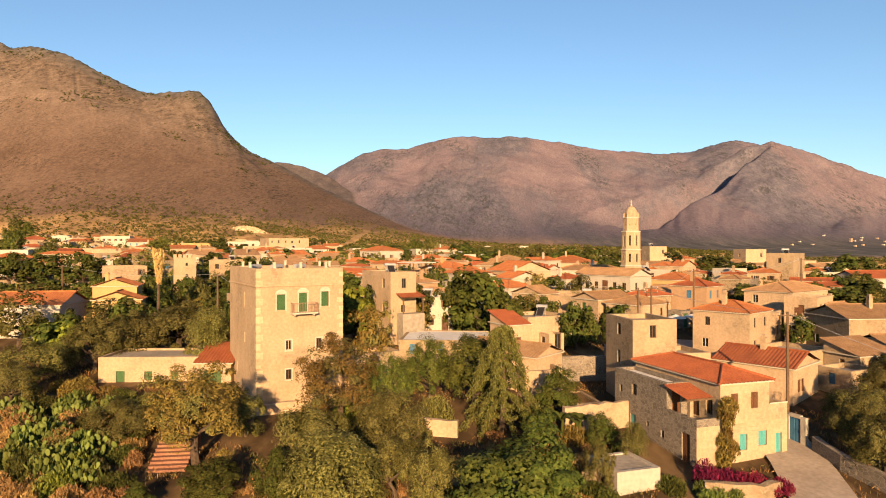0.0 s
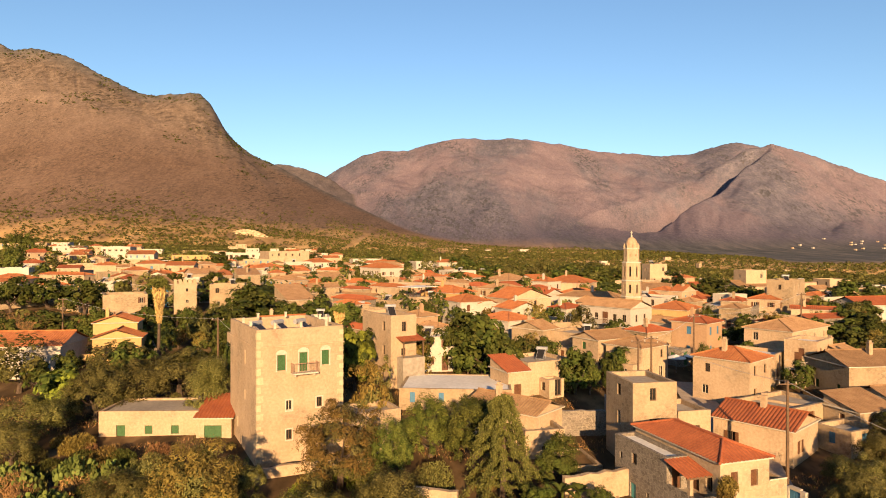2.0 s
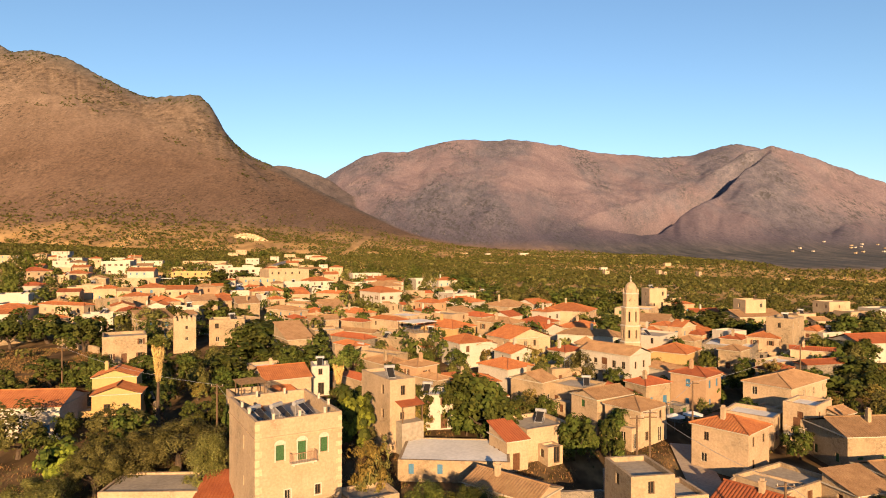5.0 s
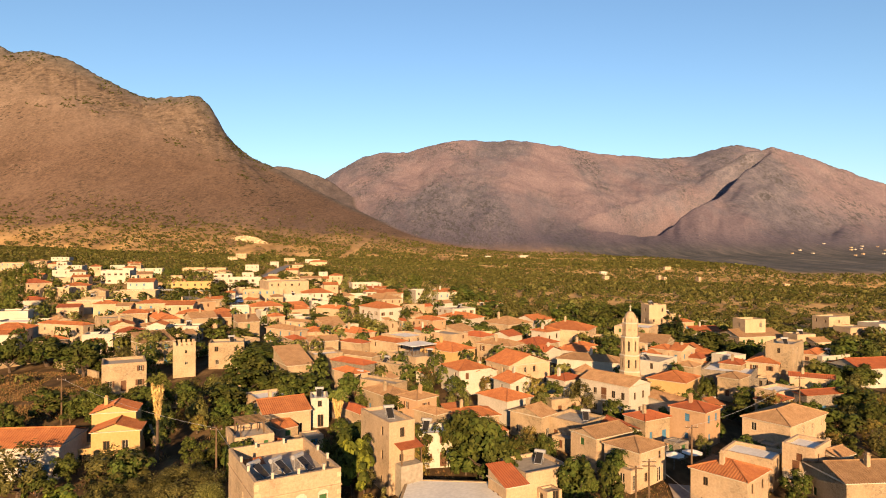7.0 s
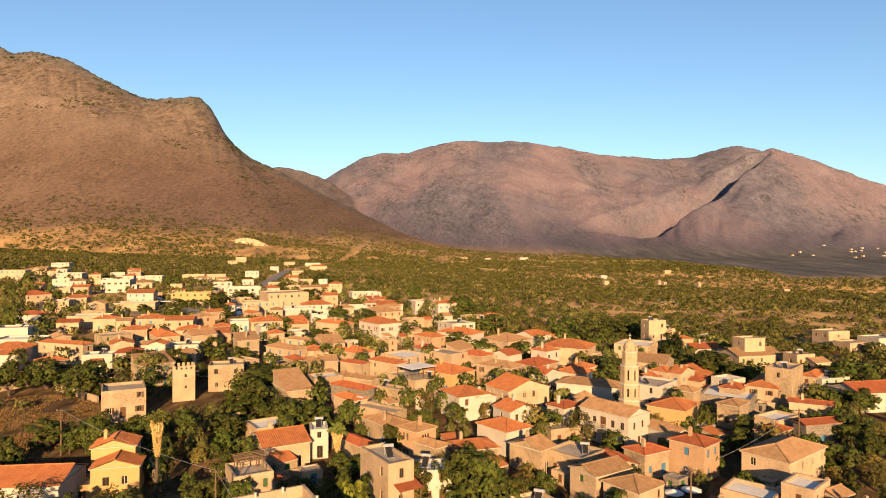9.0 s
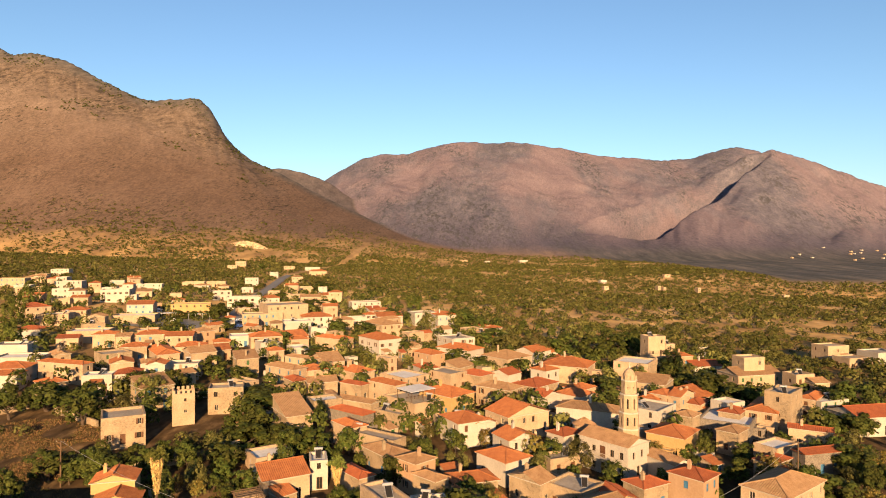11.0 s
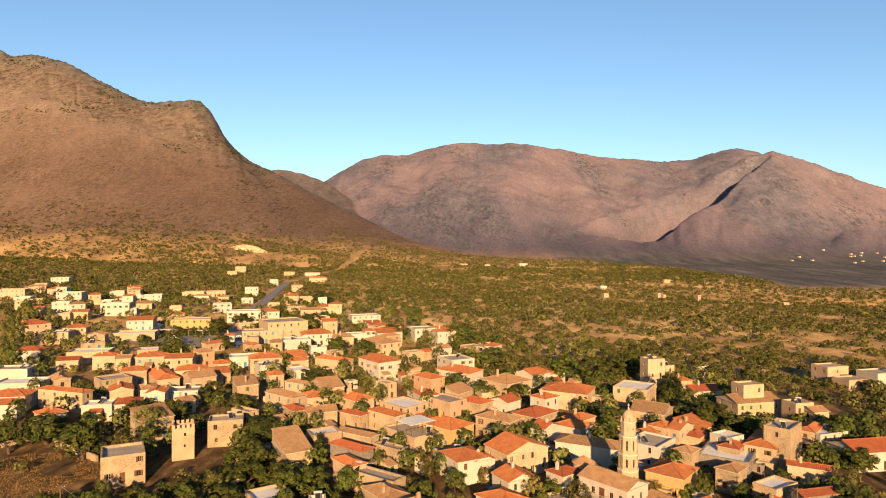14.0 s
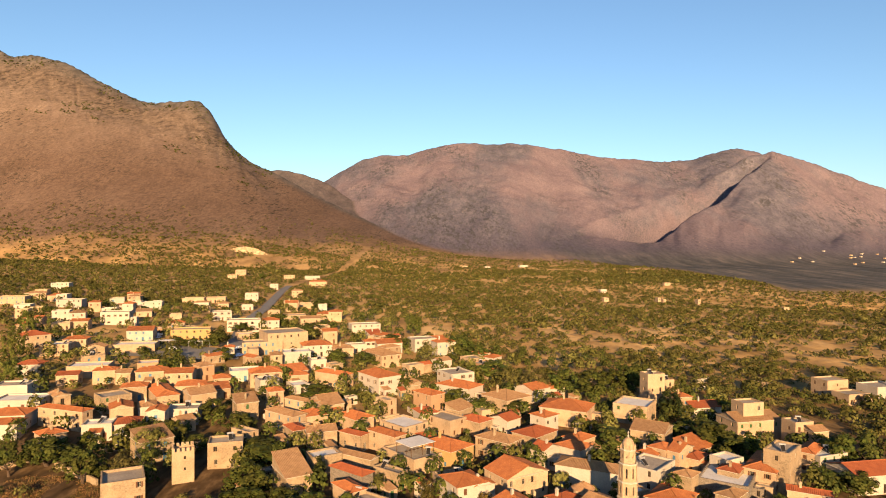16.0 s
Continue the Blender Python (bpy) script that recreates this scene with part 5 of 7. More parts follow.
# low houses and yards that fill the lanes
def parasol(x, y):
    top = new("parasol")
    top.matrix_basis = pose(x, y, gz(x, y) + 0.1)
    part("pole", *tube([(0, 0, 0), (0, 0, 2.5)], 0.03, 6), METAL, top)
    v = [(0, 0, 2.65)] + [(1.5 * math.cos(k * math.pi / 4), 1.5 * math.sin(k * math.pi / 4), 2.15) for k in range(8)]
    part("canopy", v + [(q[0] * 0.98, q[1] * 0.98, q[2] - 0.06) for q in v], [(0, k + 1, (k + 1) % 8 + 1) for k in range(8)] + [(9, (k + 1) % 8 + 10, k + 10) for k in range(8)] + [(k + 1, k + 10, (k + 1) % 8 + 10, (k + 1) % 8 + 1) for k in range(8)], WHITE_ROOF, top)
    return tagged(top, "open white cafe parasol on a thin pole", "parasol", "cafe parasols")


for x, y in ((33.5, 91.0), (36.5, 92.0), (-69.0, 131.0), (-66.0, 128.5)):
    parasol(x, y)

# lean-tos and stepped annexes against the village houses
ANNEX = random.Random(37)
for o in [q for q in scene.collection.objects if q.parent is None and q.name.startswith("house") and q.get("category") == "house" and 74 < q.matrix_basis.translation.y < 240]:
    body = [Vector(q) for c in o.children if c.name.startswith("wall") for q in c.bound_box]
    if not body or ANNEX.random() > 0.42:
        continue
    w, d, h = body[6].x, body[6].y, body[6].z
    side, low = ANNEX.choice("SSW"), ANNEX.uniform(0.5, 0.66) * min(h, 5.0)
    aw, ad = ANNEX.uniform(2.2, 3.6), ANNEX.uniform(1.8, 2.8)
    along = ANNEX.uniform(0.0, max(0.1, (w if side == "S" else d) - aw))
    m = o.matrix_basis @ (pose(along, -ad - 0.01, 0) if side == "S" else pose(-ad - 0.01, along, 0))
    turn = math.degrees(o.matrix_basis.to_euler().z)
    size = (aw, ad) if side == "S" else (ad, aw)
    kind = "mono" if side == "S" and ANNEX.random() < 0.55 else "flat"
    kin = next((k for k, v in WALL_WORD.items() if v in o["label"]), "cream")
    merge(o, house(m.translation.x, m.translation.y, turn, *size, low, kind, kin, ANNEX.choice(["orange", "tan", "tan"]), base=m.translation.z, ring=0.25, over=0.12, chimney=False, density=0.8))

LANES = random.Random(29)
placed = []
for o in list(scene.collection.objects):
    if o.parent is None and o.get("category") in ("house", "tower", "church", "bell tower", "apse"):
        xs = [Vector(q) for c in o.children if c.name.startswith("wall") for q in c.bound_box]
        if xs:
            mid = o.matrix_basis @ ((xs[0] + xs[6]) / 2)
            placed.append((mid.x, mid.y, 0.5 * math.hypot(xs[6].x - xs[0].x, xs[6].y - xs[0].y)))
        else:
            placed.append((o.location.x, o.location.y, 2.5))
made = 0
for _ in range(6000):
    y = LANES.uniform(98, 330)
    x = LANES.uniform(-0.66, 0.6) * y
    if x > 95 - 0.42 * (y - 100) or x < -150 or made >= 62:
        continue
    if x < -38 and y < 150:
        continue
    w, d = LANES.uniform(4.0, 8.5), LANES.uniform(4.0, 7.5)
    r = 0.5 * math.hypot(w, d)
    if any((x - px) ** 2 + (y - py) ** 2 < (0.76 * (r + pr)) ** 2 for px, py, pr in placed):
        continue
    if abs(x + 120) < 22 and 255 < y < 300:
        continue
    rot = LANES.choice([28, 32, 38, 45, 50, 20]) + LANES.uniform(-5, 5)
    c, s = math.cos(radians(rot)), math.sin(radians(rot))
    cx, cy = x - (c * w - s * d) / 2, y - (s * w + c * d) / 2
    kind = LANES.choice(["hip", "gable_x", "gable_y", "hip", "flat", "flat", "mono"])
    house(cx, cy, rot, w, d, LANES.choice([3.0, 3.2, 3.6, 4.6, 5.4]), kind, LANES.choice(["cream", "cream", "stone", "stone", "white", "pink", "white"]),
          LANES.choice(["orange", "orange", "tan", "tan", "red"]) if kind != "flat" else LANES.choice(["tan", "white"]), density=0.8)
    placed.append((x, y, r))
    made += 1
far_made = 0
for _ in range(3000):
    y = LANES.uniform(300, 460)
    x = LANES.uniform(-0.68, -0.16) * y
    w, d = LANES.uniform(6, 11), LANES.uniform(5, 8)
    if far_made >= 34 or any((x - px) ** 2 + (y - py) ** 2 < (pr + 6) ** 2 for px, py, pr in placed) or abs(x - road_x(y)) < 9:
        continue
    house(x, y, LANES.uniform(5, 25), w, d, LANES.choice([3.2, 3.6, 5.6, 6.0]), LANES.choice(["flat", "flat", "hip", "gable_x"]), LANES.choice(["white", "cream", "cream"]), LANES.choice(["orange", "tan"]), density=0.8)
    placed.append((x, y, 5.0))
    far_made += 1
for _ in range(60):
    y = LANES.uniform(95, 260)
    x = LANES.uniform(-0.6, 0.55) * y
    a, n = radians(LANES.choice([30, 40, 120, 130])), LANES.uniform(6, 14)
    if any((x - px) ** 2 + (y - py) ** 2 < (pr + 1) ** 2 for px, py, pr in placed):
        continue
    garden_wall([(x, y), (x + n * math.cos(a), y + n * math.sin(a))], LANES.uniform(1.0, 2.0), 0.4, LANES.choice(["stone", "cream", "white"]))

for _ in range(900):
    y = LANES.uniform(88, 215)
    x = LANES.uniform(-0.33, 0.58) * y
    w, d = LANES.uniform(2.0, 3.6), LANES.uniform(2.0, 3.2)
    if made > 94 or x > 95 - 0.3 * (y - 100) or any((x - px) ** 2 + (y - py) ** 2 < (0.9 * pr + 1.6) ** 2 for px, py, pr in placed):
        continue
    house(x - w / 2, y - d / 2, LANES.choice([28, 38, 45]), w, d, LANES.uniform(2.1, 2.8), LANES.choice(["flat", "mono", "mono"]), LANES.choice(["cream", "stone", "white", "grey"]), LANES.choice(["orange", "tan", "red"]), density=0.6, ring=0.2, over=0.12, chimney=False, name="shed", label="small stone yard shed between village houses")
    placed.append((x, y, 2.2))
    made += 1

# garden walls near the tower, the road and the open field
garden_wall([(-101.4, 144.8), (-95.5, 151.9)], 1.2)
garden_wall([(-89.5, 146.6), (-74.8, 137.5)], 1.5)
garden_wall([(-83.9, 155.6), (-72.0, 160.0)], 1.3)
garden_wall([(8.5, 66.0), (17.5, 66.5), (18.6, 72.0)], 2.6, 0.5, "grey", "tall grey rubble stone yard wall")
garden_wall([(9.8, 51.4), (14.2, 52.5), (17.2, 53.6)], 2.2, 0.5, "cream", "tall cream stone yard wall below the houses")
garden_wall([(-2.4, 51.5), (1.2, 50.8)], 1.3, 0.5, "cream", "cream stone retaining wall under the pines")
garden_wall([(28.0, 47.6), (28.2, 44.6), (29.4, 40.5), (31.5, 34.0)], 1.2, 0.5, "grey", "grey stone wall along the village road")
garden_wall([(17.0, 41.2), (20.5, 40.6), (22.0, 41.4)], 0.9, 0.5, "stone", "pale rough stone wall under the bougainvillea")
garden_wall([(9.5, 42.0), (11.3, 43.6)], 1.1, 0.7, "stone")
garden_wall([(-17.5, 55.5), (-11.0, 58.0), (-6.5, 60.0)], 0.9, 0.5, "cream")
garden_wall([(-30.0, 78.0), (-27.0, 70.0)], 1.0, 0.5, "white", "low whitewashed wall in the olive yard")


def gate():
    top = new("garden_gate")
    top.matrix_basis = pose(27.5, 49.3, gz(27.5, 49.3), 0, 0, -68)
    slab("gatepost", top, WALLS["white"], (-0.95, -0.15, -0.3, -0.5, 0.15, 2.2))
    slab("gatepost", top, WALLS["white"], (0.5, -0.15, -0.3, 0.95, 0.15, 2.2))
    slab("lintel", top, WALLS["white"], (-0.5, -0.15, 2.05, 0.5, 0.15, 2.3))
    slab("door", top, SHUTTERS["blue"], (-0.5, -0.05, 0, -0.01, 0.03, 2.05), (0.01, -0.05, 0, 0.5, 0.03, 2.05), (-0.45, -0.07, 0.2, -0.08, -0.05, 0.9), (0.08, -0.07, 0.2, 0.45, -0.05, 0.9), (-0.45, -0.07, 1.1, -0.08, -0.05, 1.9), (0.08, -0.07, 1.1, 0.45, -0.05, 1.9))
    return tagged(top, "blue double door between white gateposts by the road", "gate")


gate()


def strip(name, pts, width, mat, label, category, lift=0.08):
    v, f = [], []
    run = []
    for (x0, y0), (x1, y1) in zip(pts, pts[1:]):
        n = max(2, int(math.hypot(x1 - x0, y1 - y0) / 2.0))
        run += [(x0 + (x1 - x0) * k / n, y0 + (y1 - y0) * k / n) for k in range(n)]
    run.append(pts[-1])
    for i, (x, y) in enumerate(run):
        xa, ya = run[max(i - 2, 0)]
        xb, yb = run[min(i + 2, len(run) - 1)]
        d = Vector((xb - xa, yb - ya)).normalized()
        for s in (-1, -0.5, 0, 0.5, 1):
            px, py = x - d.y * s * width / 2, y + d.x * s * width / 2
            v.append((px, py, gz(px, py) + lift + 0.12))
    for i in range(len(run) - 1):
        for k in range(4):
            f.append((5 * i + k + 1, 5 * i + k, 5 * i + k + 5, 5 * i + k + 6))
    return tagged(mesh_object(name, v, f, [mat], shade=True), label, category, kind="structure")


ASPHALT = material("old_asphalt", (0.085, 0.085, 0.085), (0.162, 0.153, 0.145), 0.6, 0.9, 0.1)
PAVING = material("concrete_lane", (0.179, 0.143, 0.113), (0.265, 0.219, 0.176), 0.5, 0.9, 0.2)
strip("road", [(-157, 650), (-149, 588), (-134, 500), (-124, 443), (-116, 378), (-104, 324), (-95, 287), (-88, 262)], 7.0, ASPHALT, "grey asphalt road leading out of the village", "road", 0.35)
strip("plaza", [(-140, 276), (-98, 272)], 26.0, ASPHALT, "grey paved village square with parked cars", "square", 0.3)
strip("lane", [(22.0, 34.0), (24.2, 40.0), (25.6, 45.0), (26.6, 50.0), (28.6, 57.0), (30.0, 62.0)], 4.2, PAVING, "worn concrete lane beside the stone house", "lane")
strip("lane_2", [(33.0, 86.0), (31.5, 78.0), (30.0, 70.0), (29.5, 62.0)], 4.0, PAVING, "worn concrete lane between village houses", "lane")


STEPS = material("worn_brick_steps", (0.102, 0.043, 0.025), (0.204, 0.102, 0.064), 1.2, 0.9, 0.2)


def stairs(x, y, rot, n, width):
    top = new("garden_stairs")
    z = gz(x, y)
    top.matrix_basis = pose(x, y, z, 0, 0, rot)
    for k in range(n):
        slab("step", top, STEPS, (-width / 2, 0.42 * k, -0.4, width / 2, 0.42 * k + 0.415, 0.17 * (k + 1) - 0.05), (-width / 2 - 0.02, 0.42 * k - 0.04, 0.17 * (k + 1) - 0.05, width / 2 + 0.02, 0.42 * k + 0.4, 0.17 * (k + 1)))
    return tagged(top, "flight of worn stone garden steps among shrubs", "stairs")


stairs(-19.4, 44.3, 8, 11, 2.6)

pole_a = posts_wires(28.6, 52.5, 9.6)
pole_b = posts_wires(23.7, 72.0, 9.2, 2)
pole_c = posts_wires(21.6, 70.0, 9.2)
pole_d = posts_wires(31.7, 80.0, 10.4)
pole_e = posts_wires(-28.5, 80.0, 9.6)
pole_f = posts_wires(60.0, 106.0, 10.0)
pole_g = posts_wires(-65.0, 108.0, 8.0)
cable(pole_a, pole_b)
cable(pole_b, pole_d)
cable(pole_d, pole_f, 1.0)
cable(pole_b, pole_c, 0.1)
cable(pole_e, pole_g, 0.9)
cable(pole_e, (-17.0, 64.0, 13.0), 0.6)
cable(pole_a, (40.0, 36.0, 8.0), 0.7)

CARPAINT = {c: material(c + "_car_paint", tuple(0.85 * q for q in k), k, 1.0, 0.3, 0.0) for c, k in (("white", (0.637, 0.637, 0.629)), ("blue", (0.043, 0.085, 0.238)), ("grey", (0.136, 0.145, 0.153)), ("red", (0.297, 0.025, 0.017)))}


def car(x, y, rot, colour):
    top = new("car")
    top.matrix_basis = pose(x, y, gz(x, y) + 0.45, 0, 0, rot)
    prof = [(-2.0, 0.35), (-2.05, 0.75), (-1.2, 0.9), (-0.6, 1.42), (0.9, 1.45), (1.65, 0.95), (2.05, 0.85), (2.1, 0.4)]
    n = len(prof)
    v = [(px, s * (0.82 if pz < 1 else 0.68), pz) for s in (-1, 1) for px, pz in prof]
    f = [tuple(range(n)), tuple(range(2 * n - 1, n - 1, -1))] + [(k, k + n, (k + 1) % n + n, (k + 1) % n) for k in range(n)]
    part("body", v, f, CARPAINT[colour], top)
    slab("side_window", top, DARKROOM, (-0.75, -0.80, 0.98, 1.2, -0.74, 1.32), (-0.75, 0.74, 0.98, 1.2, 0.80, 1.32))
    for px in (-1.3, 1.35):
        for s in (-1, 1):
            part("wheel", *tube([(px, s * 0.66, 0.32), (px, s * 0.85, 0.32)], 0.32, 14), DARKROOM, top)
    return tagged(top, f"parked {colour} hatchback car on the asphalt", "car", "parked cars")


for x, y, r, c in ((-90.8, 283, 60, "white"), (-92.5, 276, 62, "grey"), (-88.5, 290, 60, "grey"), (-80, 262, 50, "white"), (-142, 313, 80, "blue"), (-138, 308, 80, "white"), (-136, 302, 78, "blue"), (-118, 276, 20, "white"), (-132, 282, 15, "grey"), (-86, 268, 60, "blue"), (88.0, 212, 10, "white")):
    car(x, y, r, c)


def awning(x, y, rot, w):
    top = new("cafe_awning")
    top.matrix_basis = pose(x, y, gz(x, y) + 0.3, 0, 0, rot)
    part("canopy", *boxes((0, 0, 2.6, w, 4.2, 2.7)), WHITE_ROOF, top)
    k = 0
    while k * 3.0 <= w:
        slab("post", top, METAL, (k * 3.0, 0.05, 0, k * 3.0 + 0.1, 0.15, 2.6))
        slab("post", top, METAL, (k * 3.0, 4.05, 0, k * 3.0 + 0.1, 4.15, 2.6))
        k += 1
    return tagged(top, "long white canvas cafe awning on thin posts", "awning", "square awnings")


awning(-131, 281, 8, 12)
awning(-114, 284, 8, 9)

# pale quarry cut at the foot of the mountain
rsq = np.random.RandomState(6)
qu, qh = np.meshgrid(np.linspace(-32, 32, 40), np.linspace(0, 1, 10))
qx = -327 + qu
qz0 = ground_z(qx[0], np.full(40, 1060.0))
qy = 1055 + 14 * qh + 2.5 * rsq.normal(size=qu.shape) * 0.6
qz = qz0[None] - 3 + qh * (13 - 0.008 * qu ** 2) + 0.5 * rsq.normal(size=qu.shape)
qv = np.stack([qx, qy, qz], -1).reshape(-1, 3)
qf = [(i * 40 + j, i * 40 + j + 1, i * 40 + j + 41, i * 40 + j + 40) for i in range(9) for j in range(39)]
QUARRY = material("quarry_rock", (0.306, 0.212, 0.128), (0.493, 0.374, 0.238), 0.05, 0.95, 0.4)
tagged(mesh_object("quarry_face", qv, qf, [QUARRY]), "pale cut rock face of a small quarry", "quarry", kind="structure")

# small far villages and towers on the plain
for _ in range(16):
    y = LANES.uniform(1420, 1640)
    x = (LANES.uniform(0.64, 0.72) if LANES.random() < 0.75 else LANES.uniform(0.55, 0.64)) * y
    house(x, y, 20, LANES.uniform(3.5, 6), 5, LANES.uniform(2.5, 3.6), "flat", LANES.choice(["white", "cream"]), "tan", holes={})
for x, y, w, h in ((215.0, 631.0, 3.2, 6.5), (219.5, 628.0, 3.0, 5.5), (251.0, 621.0, 3.0, 7.0), (161.4, 631.0, 5.0, 4.0), (327.0, 605.0, 6.0, 4.0), (294.0, 838.0, 9.0, 4.0)):
    house(x, y, 14, w, 5, h, "flat", "cream", "tan", holes={"S": [(w / 2 - 0.4, h - 2.2, w / 2 + 0.4, h - 1.2, "window", None)]})

# water heaters on flat roofs
HEAT = random.Random(14)
first_heater = bpy.data.objects["solar_heater"]
for o in list(scene.collection.objects):
    if o.parent is None and o.name.startswith("house") and "flat" in o["label"] and 75 < o.location.y < 260 and HEAT.random() < 0.45:
        deck = [c for c in o.children if c.name.startswith("roof")]
        if deck:
            b = [Vector(q) for c in deck[:1] for q in c.bound_box]
            copy_thing(first_heater, o.matrix_basis @ pose(HEAT.uniform(b[0].x + 1.2, max(b[6].x - 1.2, b[0].x + 1.3)), HEAT.uniform(b[0].y + 1.2, max(b[6].y - 1.2, b[0].y + 1.3)), b[6].z, 0, 0, HEAT.uniform(-30, 30) - math.degrees(o.matrix_basis.to_euler().z)))


# ---- plants ----
def leaf_material(name, dark, light, vary=0.25):
    m = bpy.data.materials.new(name)
    m.use_nodes = True
    nt = m.node_tree
    bs = nt.nodes["Principled BSDF"]
    bs.inputs["Roughness"].default_value = 0.8
    bs.inputs["Specular IOR Level"].default_value = 0.08
    geo, info = nt.nodes.new("ShaderNodeNewGeometry"), nt.nodes.new("ShaderNodeObjectInfo")
    ramp = nt.nodes.new("ShaderNodeValToRGB")
    ramp.color_ramp.elements[0].color, ramp.color_ramp.elements[1].color = (*dark, 1), (*light, 1)
    nt.links.new(geo.outputs["Random Per Island"], ramp.inputs[0])
    hsv, mr, mh = nt.nodes.new("ShaderNodeHueSaturation"), nt.nodes.new("ShaderNodeMapRange"), nt.nodes.new("ShaderNodeMapRange")
    mr.inputs["To Min"].default_value, mr.inputs["To Max"].default_value = 1 - vary, 1 + vary
    mh.inputs["To Min"].default_value, mh.inputs["To Max"].default_value = 0.485, 0.515
    nt.links.new(info.outputs["Random"], mr.inputs["Value"])
    nt.links.new(info.outputs["Random"], mh.inputs["Value"])
    nt.links.new(mr.outputs[0], hsv.inputs["Value"])
    nt.links.new(mh.outputs[0], hsv.inputs["Hue"])
    nt.links.new(ramp.outputs[0], hsv.inputs["Color"])
    nt.links.new(hsv.outputs[0], bs.inputs["Base Color"])
    tr, mx = nt.nodes.new("ShaderNodeBsdfTranslucent"), nt.nodes.new("ShaderNodeMixShader")
    mx.inputs[0].default_value = 0.08
    nt.links.new(hsv.outputs[0], tr.inputs["Color"])
    nt.links.new(bs.outputs[0], mx.inputs[1])
    nt.links.new(tr.outputs[0], mx.inputs[2])
    nt.links.new(mx.outputs[0], nt.nodes["Material Output"].inputs["Surface"])
    return m


LEAVES = {
    "olive": leaf_material("olive_leaves", (0.038, 0.037, 0.011), (0.119, 0.108, 0.032)),
    "pine": leaf_material("pine_needles", (0.031, 0.036, 0.008), (0.100, 0.109, 0.022)),
    "rust": leaf_material("drying_leaves", (0.060, 0.041, 0.010), (0.146, 0.105, 0.027)),
    "broad": leaf_material("green_leaves", (0.016, 0.020, 0.004), (0.058, 0.062, 0.013)),
    "fig": leaf_material("fig_leaves", (0.043, 0.053, 0.007), (0.136, 0.153, 0.020)),
    "mulberry": leaf_material("mulberry_leaves", (0.018, 0.028, 0.005), (0.061, 0.071, 0.014)),
    "cypress": leaf_material("cypress_leaves", (0.007, 0.010, 0.003), (0.022, 0.031, 0.010)),
    "cedar": leaf_material("cedar_needles", (0.041, 0.046, 0.011), (0.128, 0.132, 0.034)),
    "grove": leaf_material("grove_leaves", (0.031, 0.031, 0.008), (0.067, 0.060, 0.015)),
    "dry": leaf_material("dry_grass", (0.102, 0.058, 0.022), (0.255, 0.153, 0.060)),
    "palm": leaf_material("palm_fronds", (0.042, 0.051, 0.011), (0.138, 0.151, 0.035)),
    "skirt": leaf_material("dead_fronds", (0.211, 0.127, 0.053), (0.400, 0.264, 0.116)),
    "cactus": leaf_material("cactus_pads", (0.036, 0.048, 0.010), (0.106, 0.129, 0.031)),
    "flower": leaf_material("bougainvillea_bracts", (0.060, 0.005, 0.015), (0.140, 0.012, 0.036)),
}
BARK = material("bark", (0.030, 0.020, 0.014), (0.081, 0.056, 0.038), 3.0, 0.95, 0.6)


def quad_object(name, co, mat, mat_ids=None):
    """A mesh of loose four-cornered leaves."""
    n = len(co) // 4
    me = bpy.data.meshes.new(name)
    me.vertices.add(4 * n)
    me.vertices.foreach_set("co", np.asarray(co, dtype=np.float32).ravel())
    me.loops.add(4 * n)
    me.loops.foreach_set("vertex_index", np.arange(4 * n, dtype=np.int32))
    me.polygons.add(n)
    me.polygons.foreach_set("loop_start", np.arange(0, 4 * n, 4, dtype=np.int32))
    for m in (mat if isinstance(mat, list) else [mat]):
        me.materials.append(m)
    if mat_ids is not None:
        me.polygons.foreach_set("material_index", np.asarray(mat_ids, dtype=np.int32))
    me.update(calc_edges=True)
    return new(name, me)


def leaves_at(rs, centres, out, size, slim=0.5, lift=0.3, facing=0.0):
    """Pointed leaves at the centres, turned at random but more or less along out; facing: their flat sides look that way instead."""
    n = len(centres)
    if facing:
        nrm = out * facing + rs.normal(size=(n, 3)) * 0.5
        nrm /= np.linalg.norm(nrm, axis=1)[:, None] + 1e-9
        axis = np.cross(nrm, rs.normal(size=(n, 3)))
        axis /= np.linalg.norm(axis, axis=1)[:, None] + 1e-9
        side = np.cross(nrm, axis)
        s = (size * rs.uniform(0.6, 1.4, n))[:, None]
        a, b = axis * s, side * s * slim
        return np.stack([centres - a, centres + b - a * 0.1, centres + a, centres - b - a * 0.1], 1).reshape(-1, 3)
    axis = rs.normal(size=(n, 3)) + out * 0.9
    axis[:, 2] += lift
    axis /= np.linalg.norm(axis, axis=1)[:, None]
    side = np.cross(axis, rs.normal(size=(n, 3)))
    side /= np.linalg.norm(side, axis=1)[:, None] + 1e-9
    s = (size * rs.uniform(0.6, 1.4, n))[:, None]
    a, b = axis * s, side * s * slim
    return np.stack([centres - a, centres + b - a * 0.1, centres + a, centres - b - a * 0.1], 1).reshape(-1, 3)


